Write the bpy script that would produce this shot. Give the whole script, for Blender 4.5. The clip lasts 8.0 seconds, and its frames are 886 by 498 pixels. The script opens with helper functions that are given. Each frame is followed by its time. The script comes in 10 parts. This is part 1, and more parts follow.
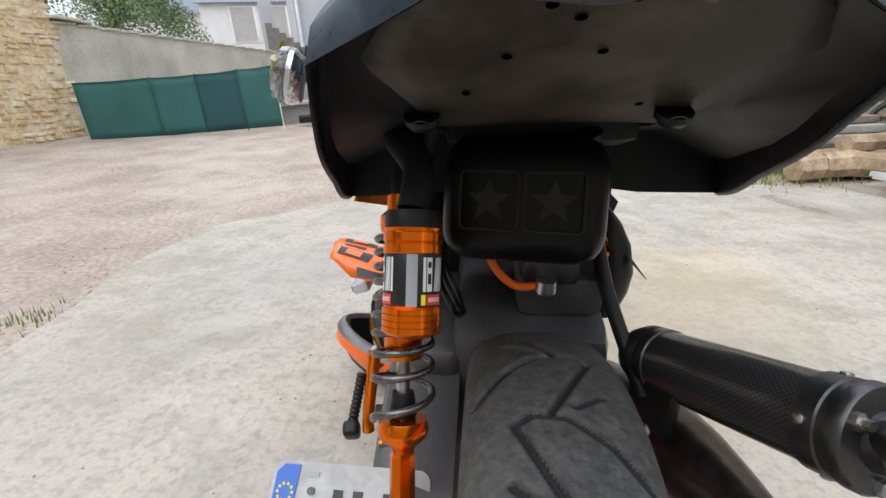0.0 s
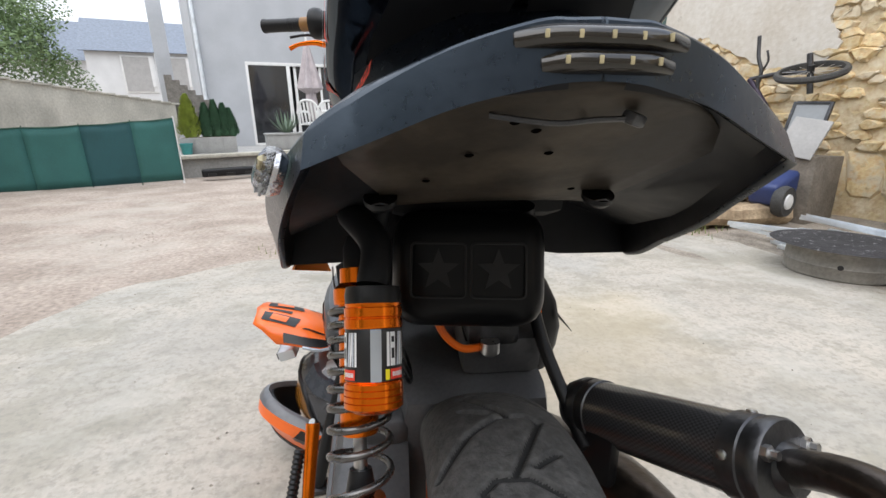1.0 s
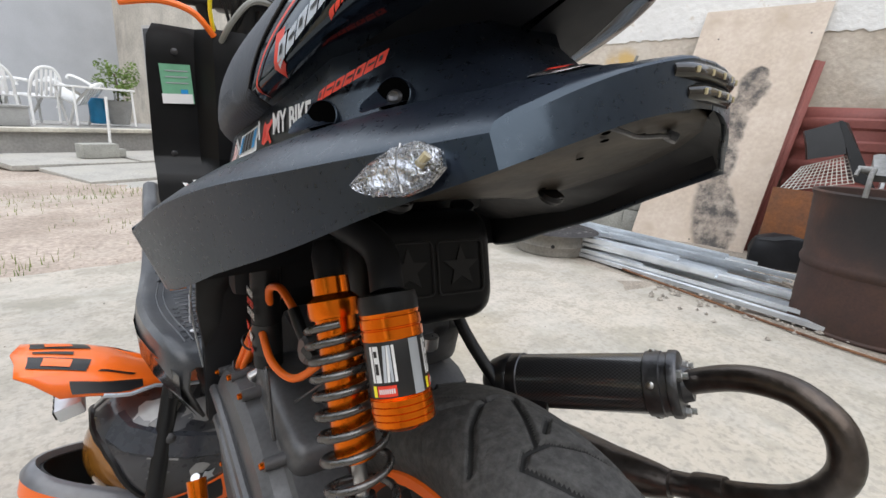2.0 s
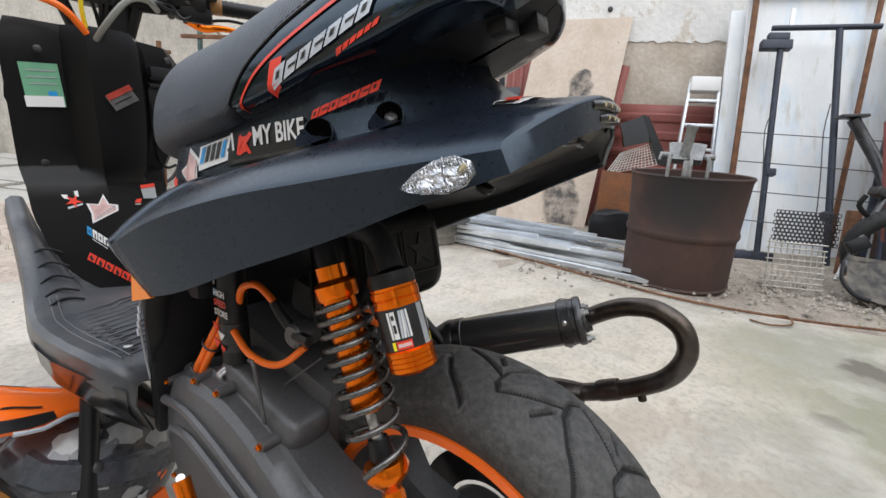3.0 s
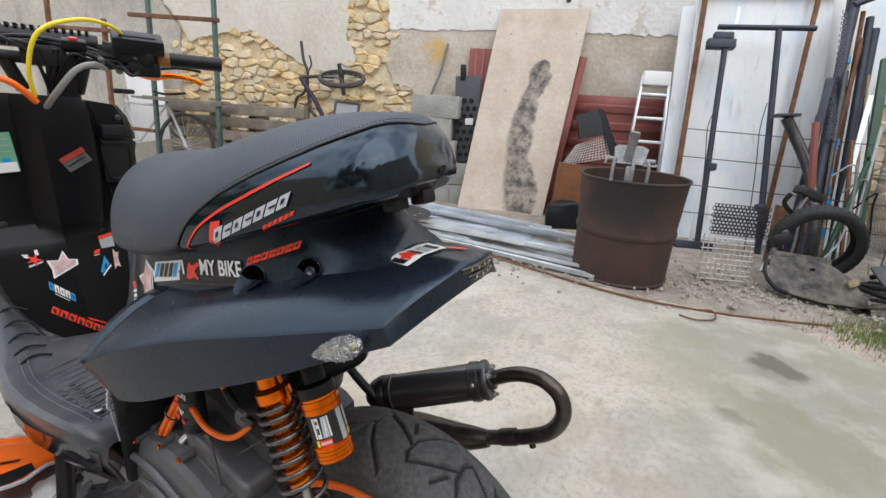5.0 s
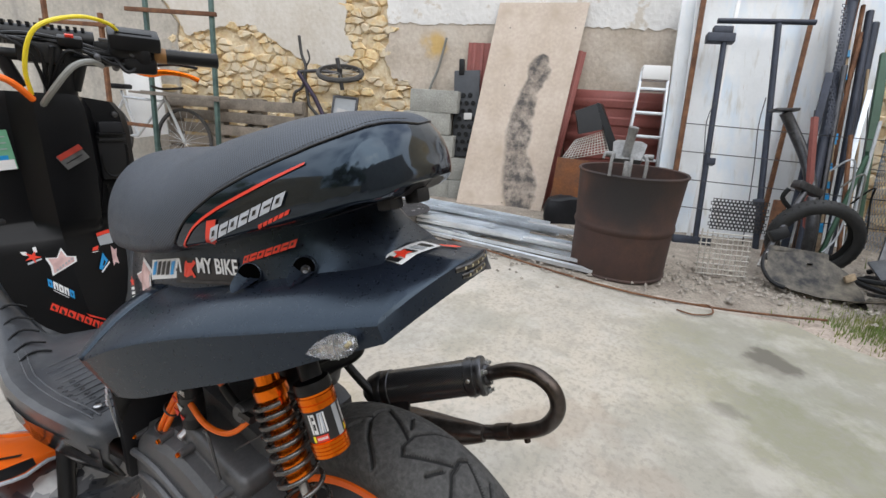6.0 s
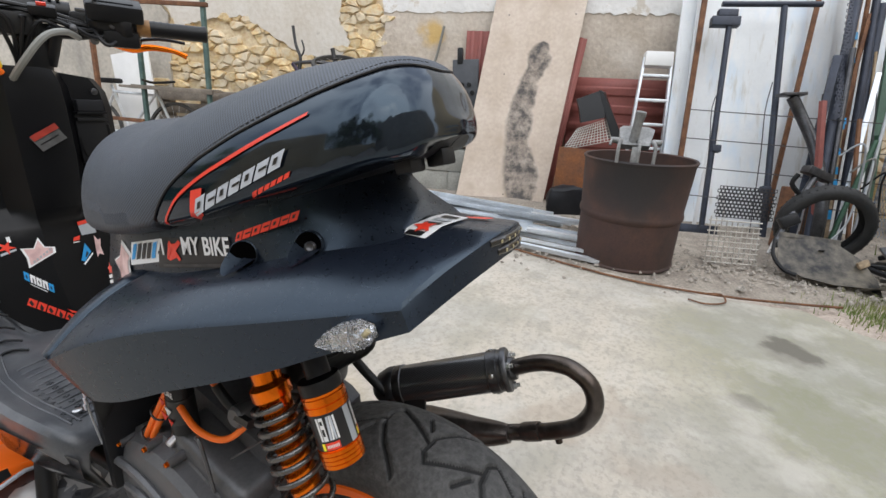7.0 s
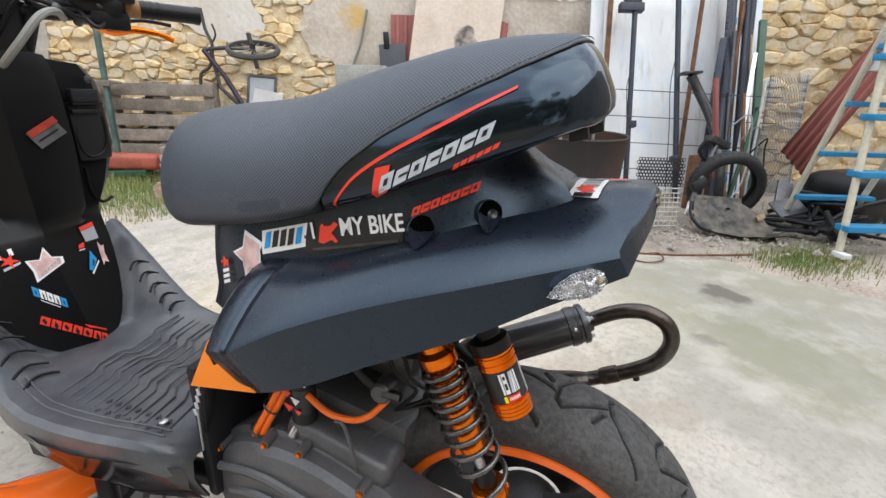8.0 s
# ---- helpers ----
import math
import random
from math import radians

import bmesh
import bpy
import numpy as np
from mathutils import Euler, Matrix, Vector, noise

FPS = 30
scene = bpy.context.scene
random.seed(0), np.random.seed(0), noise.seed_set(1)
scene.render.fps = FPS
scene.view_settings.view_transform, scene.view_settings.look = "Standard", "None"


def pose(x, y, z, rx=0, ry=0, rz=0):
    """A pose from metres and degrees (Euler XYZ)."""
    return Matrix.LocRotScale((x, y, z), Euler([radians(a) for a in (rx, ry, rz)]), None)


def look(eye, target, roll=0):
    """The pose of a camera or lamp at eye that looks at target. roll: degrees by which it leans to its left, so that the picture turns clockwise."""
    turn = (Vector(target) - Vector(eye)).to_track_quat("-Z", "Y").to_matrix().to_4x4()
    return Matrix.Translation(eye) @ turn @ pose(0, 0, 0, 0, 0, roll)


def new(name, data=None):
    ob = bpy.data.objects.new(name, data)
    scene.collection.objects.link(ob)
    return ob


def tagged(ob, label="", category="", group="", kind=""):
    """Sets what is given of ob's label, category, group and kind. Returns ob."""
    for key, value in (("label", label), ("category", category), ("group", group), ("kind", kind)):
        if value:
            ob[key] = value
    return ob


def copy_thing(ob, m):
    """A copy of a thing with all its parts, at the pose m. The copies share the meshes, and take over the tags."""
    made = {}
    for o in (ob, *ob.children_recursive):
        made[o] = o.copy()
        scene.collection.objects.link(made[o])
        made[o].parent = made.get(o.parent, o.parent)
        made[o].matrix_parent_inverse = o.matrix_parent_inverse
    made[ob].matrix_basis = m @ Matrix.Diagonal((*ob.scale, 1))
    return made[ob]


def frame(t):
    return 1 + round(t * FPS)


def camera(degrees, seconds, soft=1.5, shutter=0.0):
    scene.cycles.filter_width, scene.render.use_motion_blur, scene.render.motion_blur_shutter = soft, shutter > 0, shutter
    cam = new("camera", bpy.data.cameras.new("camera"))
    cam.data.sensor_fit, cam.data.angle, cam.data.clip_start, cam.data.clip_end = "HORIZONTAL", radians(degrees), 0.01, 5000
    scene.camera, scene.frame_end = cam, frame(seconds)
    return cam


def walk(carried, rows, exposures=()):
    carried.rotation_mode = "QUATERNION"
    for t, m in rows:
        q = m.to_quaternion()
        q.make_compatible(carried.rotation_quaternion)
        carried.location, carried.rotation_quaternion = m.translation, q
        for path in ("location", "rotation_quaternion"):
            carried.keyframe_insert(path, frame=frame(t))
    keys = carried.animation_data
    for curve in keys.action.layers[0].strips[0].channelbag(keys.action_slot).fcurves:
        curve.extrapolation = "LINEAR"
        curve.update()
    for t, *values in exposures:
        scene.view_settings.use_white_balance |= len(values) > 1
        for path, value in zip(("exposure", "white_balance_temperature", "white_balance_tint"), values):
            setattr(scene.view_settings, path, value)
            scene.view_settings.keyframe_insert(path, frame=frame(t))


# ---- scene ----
cam = camera(89.7, 8.0)
PATH = [
    (0, (0.093, 0.161, 0.668), (0.022, 2.02, -0.065), -1.5),
    (0.5, (0.09, 0.154, 0.677), (0.06, 2.033, -0.009), -1.2),
    (1, (0.062, 0.151, 0.689), (0.377, 2.056, 0.169), -0.0),
    (1.5, (-0.015, 0.182, 0.683), (0.798, 1.93, 0.15), 2.4),
    (2, (-0.101, 0.226, 0.684), (1.187, 1.675, 0.192), 4.4),
    (2.2, (-0.113, 0.231, 0.679), (1.291, 1.57, 0.197), 3.8),
    (3.3, (-0.25, 0.236, 0.709), (1.455, 1.168, 0.236), 3.8),
    (3.5, (-0.247, 0.235, 0.73), (1.469, 1.147, 0.26), 4.0),
    (4, (-0.242, 0.207, 0.797), (1.476, 1.107, 0.307), 3.8),
    (4.5, (-0.251, 0.173, 0.857), (1.459, 1.05, 0.301), 3.9),
    (6, (-0.253, 0.152, 0.875), (1.446, 1.008, 0.257), 3.8),
    (6.5, (-0.234, 0.162, 0.867), (1.462, 1.015, 0.237), 3.9),
    (7, (-0.21, 0.204, 0.831), (1.489, 1.046, 0.195), 3.1),
    (7.5, (-0.248, 0.3, 0.811), (1.447, 1.119, 0.136), 2.7),
    (8, (-0.332, 0.407, 0.812), (1.486, 0.899, 0.138), 1.7),
]
walk(cam, [(t, look(eye, target, roll)) for t, eye, target, roll in PATH],
     exposures=[(0, 1.02), (1, 1.03), (2.2, 1.01), (3.5, 0.98), (4.5, 0.95), (6, 0.88), (6.5, 0.88), (7, 0.94), (7.5, 0.99), (8, 1.17)])

# ---- world, sun, exposure ----
world = bpy.data.worlds.new("overcast_sky")
scene.world = world
world.use_nodes = True
wn = world.node_tree.nodes
sky = wn.new("ShaderNodeTexSky")
sky.sky_type = "NISHITA"
sky.sun_disc = False
sky.sun_elevation = radians(52)
sky.sun_rotation = radians(200)
sky.dust_density = 3.0
sky.air_density = 1.2
# a thin cloud layer: soft white veil over the blue, uneven
tc = wn.new("ShaderNodeTexCoord")
cloud = wn.new("ShaderNodeTexNoise")
cloud.inputs["Scale"].default_value = 2.2
cloud.inputs["Detail"].default_value = 6
ramp = wn.new("ShaderNodeValToRGB")
ramp.color_ramp.elements[0].position, ramp.color_ramp.elements[1].position = 0.40, 0.56
ramp.color_ramp.elements[0].color = (0.3, 0.3, 0.3, 1)
mix = wn.new("ShaderNodeMix")
mix.data_type = "RGBA"
mix.inputs["B"].default_value = (8.95, 9.45, 10.25, 1)
wl = world.node_tree.links
wl.new(tc.outputs["Generated"], cloud.inputs["Vector"])
wl.new(cloud.outputs["Fac"], ramp.inputs["Fac"])
wl.new(ramp.outputs["Color"], mix.inputs["Factor"])
wl.new(sky.outputs["Color"], mix.inputs["A"])
# an overcast sky is brightest overhead
axes, rise, shade = wn.new("ShaderNodeSeparateXYZ"), wn.new("ShaderNodeMapRange"), wn.new("ShaderNodeMix")
rise.inputs["From Min"].default_value, rise.inputs["From Max"].default_value = 0.0, 0.9
rise.inputs["To Min"].default_value, rise.inputs["To Max"].default_value = 0.55, 1.30
shade.data_type, shade.blend_type = "RGBA", "MULTIPLY"
shade.inputs["Factor"].default_value = 1.0
wl.new(tc.outputs["Generated"], axes.inputs["Vector"])
wl.new(axes.outputs["Z"], rise.inputs["Value"])
wl.new(mix.outputs["Result"], shade.inputs["A"])
wl.new(rise.outputs["Result"], shade.inputs["B"])
wl.new(shade.outputs["Result"], wn["Background"].inputs["Color"])
wn["Background"].inputs["Strength"].default_value = 0.105

sun = new("sun", bpy.data.lights.new("sun", "SUN"))
sun.data.energy, sun.data.angle, sun.data.color = 0.6, radians(75), (1.0, 0.955, 0.90)
sun.matrix_world = look((-2.5, -3.5, 6), (0.6, 0.5, 0))


# ---- materials ----
def mat(name, color, rough=0.6, metal=0.0, vary=0.15, scale=8.0, bump=0.0, fine=60.0, second=None, spread=0.5, coat=0.0, island=0.0, emit=0.0, width=0.12):
    """Procedural surface: base colour varied at two scales, roughness variation and fine relief."""
    m = bpy.data.materials.new(name)
    m.use_nodes = True
    n, l = m.node_tree.nodes, m.node_tree.links
    b = n["Principled BSDF"]
    b.inputs["Metallic"].default_value = metal
    b.inputs["Coat Weight"].default_value = coat
    b.inputs["Coat Roughness"].default_value = 0.08
    co = n.new("ShaderNodeTexCoord")
    big = n.new("ShaderNodeTexNoise")
    big.inputs["Scale"].default_value, big.inputs["Detail"].default_value = scale, 5
    small = n.new("ShaderNodeTexNoise")
    small.inputs["Scale"].default_value, small.inputs["Detail"].default_value = fine, 4
    l.new(co.outputs["Object"], big.inputs["Vector"])
    l.new(co.outputs["Object"], small.inputs["Vector"])
    r = n.new("ShaderNodeValToRGB")
    r.color_ramp.elements[0].position, r.color_ramp.elements[1].position = max(0.0, spread - width), min(1.0, spread + width)
    two = second or tuple(c * (1 - vary) for c in color)
    r.color_ramp.elements[0].color, r.color_ramp.elements[1].color = (*two, 1), (*color, 1)
    l.new(big.outputs["Fac"], r.inputs["Fac"])
    grain = n.new("ShaderNodeMix")
    grain.data_type, grain.blend_type = "RGBA", "OVERLAY"
    grain.inputs["Factor"].default_value = min(1.0, vary * 1.6)
    l.new(r.outputs["Color"], grain.inputs["A"])
    l.new(small.outputs["Fac"], grain.inputs["B"])
    out = grain.outputs["Result"]
    if island:
        info = n.new("ShaderNodeObjectInfo")
        hsv = n.new("ShaderNodeHueSaturation")
        span = n.new("ShaderNodeMapRange")
        span.inputs["To Min"].default_value, span.inputs["To Max"].default_value = 1 - island, 1 + island
        l.new(info.outputs["Random"], span.inputs["Value"])
        l.new(span.outputs["Result"], hsv.inputs["Value"])
        l.new(out, hsv.inputs["Color"])
        out = hsv.outputs["Color"]
    l.new(out, b.inputs["Base Color"])
    rr = n.new("ShaderNodeMapRange")
    rr.inputs["To Min"].default_value, rr.inputs["To Max"].default_value = max(0.02, rough - 0.1), min(1, rough + 0.1)
    l.new(small.outputs["Fac"], rr.inputs["Value"])
    l.new(rr.outputs["Result"], b.inputs["Roughness"])
    if bump:
        bp = n.new("ShaderNodeBump")
        bp.inputs["Strength"].default_value, bp.inputs["Distance"].default_value = min(1, bump), 0.01
        l.new(small.outputs["Fac"], bp.inputs["Height"])
        l.new(bp.outputs["Normal"], b.inputs["Normal"])
    if emit:
        b.inputs["Emission Color"].default_value, b.inputs["Emission Strength"].default_value = (*color, 1), emit
    return m


def layered(base, name, color, scale, low, high, amount=1.0, detail=6, stretch=(1, 1, 1), rough=None):
    """A copy of a material with a further patchy layer (stains, paint left, rust) of its own shape on it."""
    m = base.copy()
    m.name = name
    n, l = m.node_tree.nodes, m.node_tree.links
    b = n["Principled BSDF"]
    old = b.inputs["Base Color"].links[0].from_socket
    co, mp, ns, rp, mx = (n.new("ShaderNode" + k) for k in ("TexCoord", "Mapping", "TexNoise", "ValToRGB", "Mix"))
    mp.inputs["Scale"].default_value = stretch
    ns.inputs["Scale"].default_value, ns.inputs["Detail"].default_value, ns.inputs["Roughness"].default_value = scale, detail, 0.65
    rp.color_ramp.elements[0].position, rp.color_ramp.elements[1].position = low, high
    rp.color_ramp.elements[1].color = (amount, amount, amount, 1)
    mx.data_type = "RGBA"
    mx.inputs["B"].default_value = (*color, 1)
    l.new(co.outputs["Object"], mp.inputs["Vector"])
    l.new(mp.outputs["Vector"], ns.inputs["Vector"])
    l.new(ns.outputs["Fac"], rp.inputs["Fac"])
    l.new(rp.outputs["Color"], mx.inputs["Factor"])
    l.new(old, mx.inputs["A"])
    l.new(mx.outputs["Result"], b.inputs["Base Color"])
    return m


def blot(base, spots, color):
    """Adds single round-edged stains to a ground material in place: (x, y, radius, strength and, off the ground, z)."""
    n, l = base.node_tree.nodes, base.node_tree.links
    b = n["Principled BSDF"]
    co, warp = n.new("ShaderNodeTexCoord"), n.new("ShaderNodeTexNoise")
    warp.inputs["Scale"].default_value, warp.inputs["Detail"].default_value = 4, 10
    l.new(co.outputs["Object"], warp.inputs["Vector"])
    add = n.new("ShaderNodeVectorMath")
    add.operation = "MULTIPLY_ADD"
    add.inputs[1].default_value = (0.5, 0.5, 0)
    l.new(warp.outputs["Color"], add.inputs[0])
    l.new(co.outputs["Object"], add.inputs[2])
    for x, y, r, k, *z in spots:
        far, rg, mx = n.new("ShaderNodeVectorMath"), n.new("ShaderNodeMapRange"), n.new("ShaderNodeMix")
        far.operation = "DISTANCE"
        far.inputs[1].default_value = (x + 0.25, y + 0.25, z[0] if z else 0)
        rg.interpolation_type = "SMOOTHSTEP"
        rg.inputs["From Min"].default_value, rg.inputs["From Max"].default_value = r * 0.35, r
        rg.inputs["To Min"].default_value, rg.inputs["To Max"].default_value = k, 0
        mx.data_type = "RGBA"
        mx.inputs["B"].default_value = (*color, 1)
        old = b.inputs["Base Color"].links[0].from_socket
        l.new(add.outputs[0], far.inputs[0])
        l.new(far.outputs["Value"], rg.inputs["Value"])
        l.new(rg.outputs["Result"], mx.inputs["Factor"])
        l.new(old, mx.inputs["A"])
        l.new(mx.outputs["Result"], b.inputs["Base Color"])
    return base


def woven(name, color, rough, size, depth, metal=0.0, coat=0.0, contrast=0.5):
    """Fine weave (seat cloth, carbon): a checker relief and tone on the surface."""
    m = mat(name, color, rough, metal, 0.1, 12, 0, 90, coat=coat)
    n, l = m.node_tree.nodes, m.node_tree.links
    b = n["Principled BSDF"]
    uv, ch, bp, mx = (n.new("ShaderNode" + k) for k in ("TexCoord", "TexChecker", "Bump", "Mix"))
    ch.inputs["Scale"].default_value = size
    ch.inputs["Color1"].default_value, ch.inputs["Color2"].default_value = (1, 1, 1, 1), (0, 0, 0, 1)
    l.new(uv.outputs["UV"], ch.inputs["Vector"])
    bp.inputs["Strength"].default_value, bp.inputs["Distance"].default_value = depth, 0.002
    l.new(ch.outputs["Fac"], bp.inputs["Height"])
    l.new(bp.outputs["Normal"], b.inputs["Normal"])
    old = b.inputs["Base Color"].links[0].from_socket
    mx.data_type, mx.blend_type = "RGBA", "MULTIPLY"
    mx.inputs["Factor"].default_value = contrast
    l.new(old, mx.inputs["A"])
    l.new(ch.outputs["Color"], mx.inputs["B"])
    l.new(mx.outputs["Result"], b.inputs["Base Color"])
    return m


def glass(name, color=(1, 1, 1), rough=0.02):
    m = bpy.data.materials.new(name)
    m.use_nodes = True
    b = m.node_tree.nodes["Principled BSDF"]
    b.inputs["Base Color"].default_value = (*color, 1)
    b.inputs["Roughness"].default_value, b.inputs["Transmission Weight"].default_value = rough, 1.0
    b.inputs["IOR"].default_value = 1.45
    return m


CONCRETE = mat("concrete_slab", (0.475, 0.428, 0.368), 0.85, 0, 0.14, 1.3, 0.05, 90)
# algae-tinged and sandy zones of the slab, under its finer dirt
blot(CONCRETE, ((1.65, -0.2, 0.6, 0.85), (1.3, -0.35, 0.6, 0.85), (1.95, -0.6, 0.6, 0.7), (0.9, -1.2, 1.2, 0.75)), (0.225, 0.222, 0.150))
blot(CONCRETE, ((1.45, 0.5, 0.9, 0.4), (1.0, 0.4, 0.7, 0.35)), (0.45, 0.395, 0.315))
CONCRETE = layered(CONCRETE, "concrete_slab_worn", (0.36, 0.345, 0.31), 1.7, 0.48, 0.60, 0.6, detail=10)
CONCRETE = layered(CONCRETE, "concrete_slab_stained", (0.27, 0.255, 0.20), 1.6, 0.52, 0.60, 0.5, stretch=(1, 1.3, 1), detail=12)
CONCRETE = layered(CONCRETE, "concrete_slab_damp", (0.26, 0.245, 0.195), 3.0, 0.535, 0.60, 0.42, detail=12)
CONCRETE = layered(CONCRETE, "concrete_slab_mottled", (0.28, 0.262, 0.22), 11.0, 0.50, 0.64, 0.5, detail=12)
CONCRETE = layered(CONCRETE, "concrete_slab_specked", (0.26, 0.245, 0.21), 48.0, 0.50, 0.60, 0.5, detail=8)
CONCRETE = layered(CONCRETE, "concrete_slab_streaked", (0.54, 0.505, 0.45), 2.8, 0.52, 0.64, 0.4, detail=12)
blot(CONCRETE, ((0.85, 0.34, 0.12, 0.45), (0.95, 0.25, 0.10, 0.4), (1.03, 0.16, 0.08, 0.4), (0.80, 0.10, 0.12, 0.4)), (0.30, 0.24, 0.18))
blot(CONCRETE, ((0.75, 1.55, 0.6, 0.22), (0.5, 1.1, 0.35, 0.2)), (0.62, 0.47, 0.25))
blot(CONCRETE, ((-0.55, 1.7, 0.35, 0.16), (1.15, 2.3, 0.25, 0.3)), (0.32, 0.32, 0.31))
blot(CONCRETE, ((1.71, -0.36, 0.075, 0.95), (1.68, -0.33, 0.10, 0.35), (1.21, -0.17, 0.09, 0.5)), (0.13, 0.118, 0.095))
GRAVEL = mat("gravel_earth", (0.42, 0.35, 0.295), 0.95, 0, 0.4, 2.2, 0.7, 45, second=(0.32, 0.262, 0.215))
GRAVEL = layered(GRAVEL, "gravel_earth_pale", (0.50, 0.45, 0.39), 0.8, 0.5, 0.62, 0.6)
RUBBLE_EARTH = mat("sandy_earth", (0.325, 0.285, 0.235), 0.95, 0, 0.4, 9, 0.9, 80, second=(0.24, 0.205, 0.17))
STONE = mat("limestone", (0.76, 0.60, 0.35), 0.9, 0, 0.3, 11, 0.8, 40, second=(0.66, 0.48, 0.25), island=0.2)
STONE = layered(STONE, "limestone_lime_smeared", (0.70, 0.61, 0.46), 5.0, 0.46, 0.56, 0.9, detail=10)
STONE = layered(STONE, "limestone_pitted", (0.40, 0.28, 0.15), 16.0, 0.58, 0.68, 0.6, detail=9)
MORTAR = mat("lime_mortar", (0.74, 0.63, 0.45), 0.95, 0, 0.3, 9, 1.0, 34, second=(0.60, 0.46, 0.27))
PLASTER = mat("old_beige_plaster", (0.58, 0.51, 0.435), 0.92, 0, 0.2, 2.4, 0.6, 30, second=(0.48, 0.415, 0.345))
PLASTER = layered(PLASTER, "old_beige_plaster_stained", (0.40, 0.33, 0.25), 3.0, 0.5, 0.72, 0.6, detail=10)
PLASTER = layered(PLASTER, "old_beige_plaster_pale", (0.66, 0.61, 0.54), 1.7, 0.52, 0.66, 0.6, detail=10)
PLASTER = layered(PLASTER, "old_beige_plaster_ochre", (0.50, 0.34, 0.15), 2.3, 0.64, 0.72, 0.6, detail=8)
blot(PLASTER, ((1.38, 0.0, 0.17, 0.9, 1.40),), (0.60, 0.40, 0.14))
PALE_PLASTER = layered(mat("pale_lime_plaster", (0.66, 0.62, 0.56), 0.92, 0, 0.15, 2.0, 0.5, 28, second=(0.60, 0.55, 0.48)), "pale_lime_plaster_spotted", (0.42, 0.38, 0.32), 9.0, 0.64, 0.70, 0.6, detail=8)
WHITEWASH = mat("flaking_whitewash", (0.80, 0.79, 0.77), 0.9, 0, 0.12, 3, 0.8, 22)
WHITEWASH = layered(WHITEWASH, "flaking_whitewash_worn", (0.58, 0.52, 0.44), 6.0, 0.57, 0.63, 0.8, detail=10)
GREY_PLASTER = mat("grey_damp_plaster", (0.52, 0.48, 0.42), 0.92, 0, 0.2, 2, 0.5, 30)
GREY_PLASTER = layered(GREY_PLASTER, "grey_damp_plaster_black", (0.22, 0.21, 0.20), 2.2, 0.52, 0.72, 0.7, stretch=(1, 1, 0.35))
HOUSE_RENDER = mat("grey_house_render", (0.47, 0.485, 0.51), 0.9, 0, 0.1, 1.4, 0.3, 50)
CONC_WALL = mat("grey_concrete_wall", (0.575, 0.544, 0.469), 0.92, 0, 0.22, 1.6, 0.5, 30)
CONC_WALL = layered(CONC_WALL, "grey_concrete_wall_streaked", (0.25, 0.235, 0.20), 1.8, 0.5, 0.75, 0.6, stretch=(1, 1, 0.4))
CONC_PALE = layered(mat("pale_apron_concrete", (0.43, 0.415, 0.38), 0.92, 0, 0.2, 2.5, 0.5, 40), "pale_apron_concrete_stained", (0.30, 0.28, 0.23), 2.5, 0.5, 0.7, 0.6)
WHITE_WALL = mat("white_house_wall", (0.70, 0.70, 0.70), 0.9, 0, 0.08, 2, 0.2, 40)
SLATE = mat("slate_roof", (0.20, 0.23, 0.28), 0.7, 0, 0.2, 10, 0.3, 60)
# bluish base and specular tint put a blue sky sheen into the black
MATT_BLACK = mat("matt_black_paint", (0.0085, 0.0112, 0.0180), 0.30, 0, 0.12, 16, 0.015, 240)
MATT_BLACK.node_tree.nodes["Principled BSDF"].inputs["Specular IOR Level"].default_value = 0.62
MATT_BLACK.node_tree.nodes["Principled BSDF"].inputs["Specular Tint"].default_value = (0.64, 0.82, 1.0, 1)
# black raised a little: lens haze is put into the base colour
INNER_BLACK = mat("smooth_black_inner_plastic", (0.0150, 0.0155, 0.0180), 0.5, 0, 0.2, 10)
INNER_BLACK.node_tree.nodes["Principled BSDF"].inputs["Specular IOR Level"].default_value = 0.22
BLACK_PLASTIC = mat("black_grained_plastic", (0.0085, 0.0088, 0.010), 0.42, 0, 0.2, 20, 0.05, 700)
BLACK_PLASTIC.node_tree.nodes["Principled BSDF"].inputs["Specular IOR Level"].default_value = 0.32
SHIELD_BLACK = mat("smooth_black_shield_plastic", (0.0050, 0.0052, 0.0060), 0.36, 0, 0.2, 14, 0.03, 500)
SHIELD_BLACK.node_tree.nodes["Principled BSDF"].inputs["Specular IOR Level"].default_value = 0.2
DUSTY_BLACK = layered(mat("worn_black_floor_plastic", (0.058, 0.062, 0.070), 0.32, 0, 0.2, 20, 0.05, 400), "dusty_black_plastic", (0.17, 0.17, 0.17), 14.0, 0.40, 0.75, 0.45)
EMBOSS = mat("embossed_grey_rubber", (0.016, 0.016, 0.017), 0.7, 0, 0.2, 20)
# black without gloss: the shade inside holes put into a colour
PIT = mat("hole_shade_black", (0.002, 0.002, 0.002), 0.9, 0, 0.2, 10)
PIT.node_tree.nodes["Principled BSDF"].inputs["Specular IOR Level"].default_value = 0.0
GLOSS_BLACK = mat("gloss_black_paint", (0.0045, 0.0052, 0.0080), 0.05, 0, 0.1, 12, 0, 60)
GLOSS_BLACK.node_tree.nodes["Principled BSDF"].inputs["Specular IOR Level"].default_value = 0.75
# blue tint colours the reflections as a bluer sky would
GLOSS_BLACK.node_tree.nodes["Principled BSDF"].inputs["Specular Tint"].default_value = (0.60, 0.80, 1.0, 1)
SEAT_CLOTH = woven("ribbed_seat_cloth", (0.070, 0.083, 0.106), 0.55, 520, 0.6, contrast=0.6)
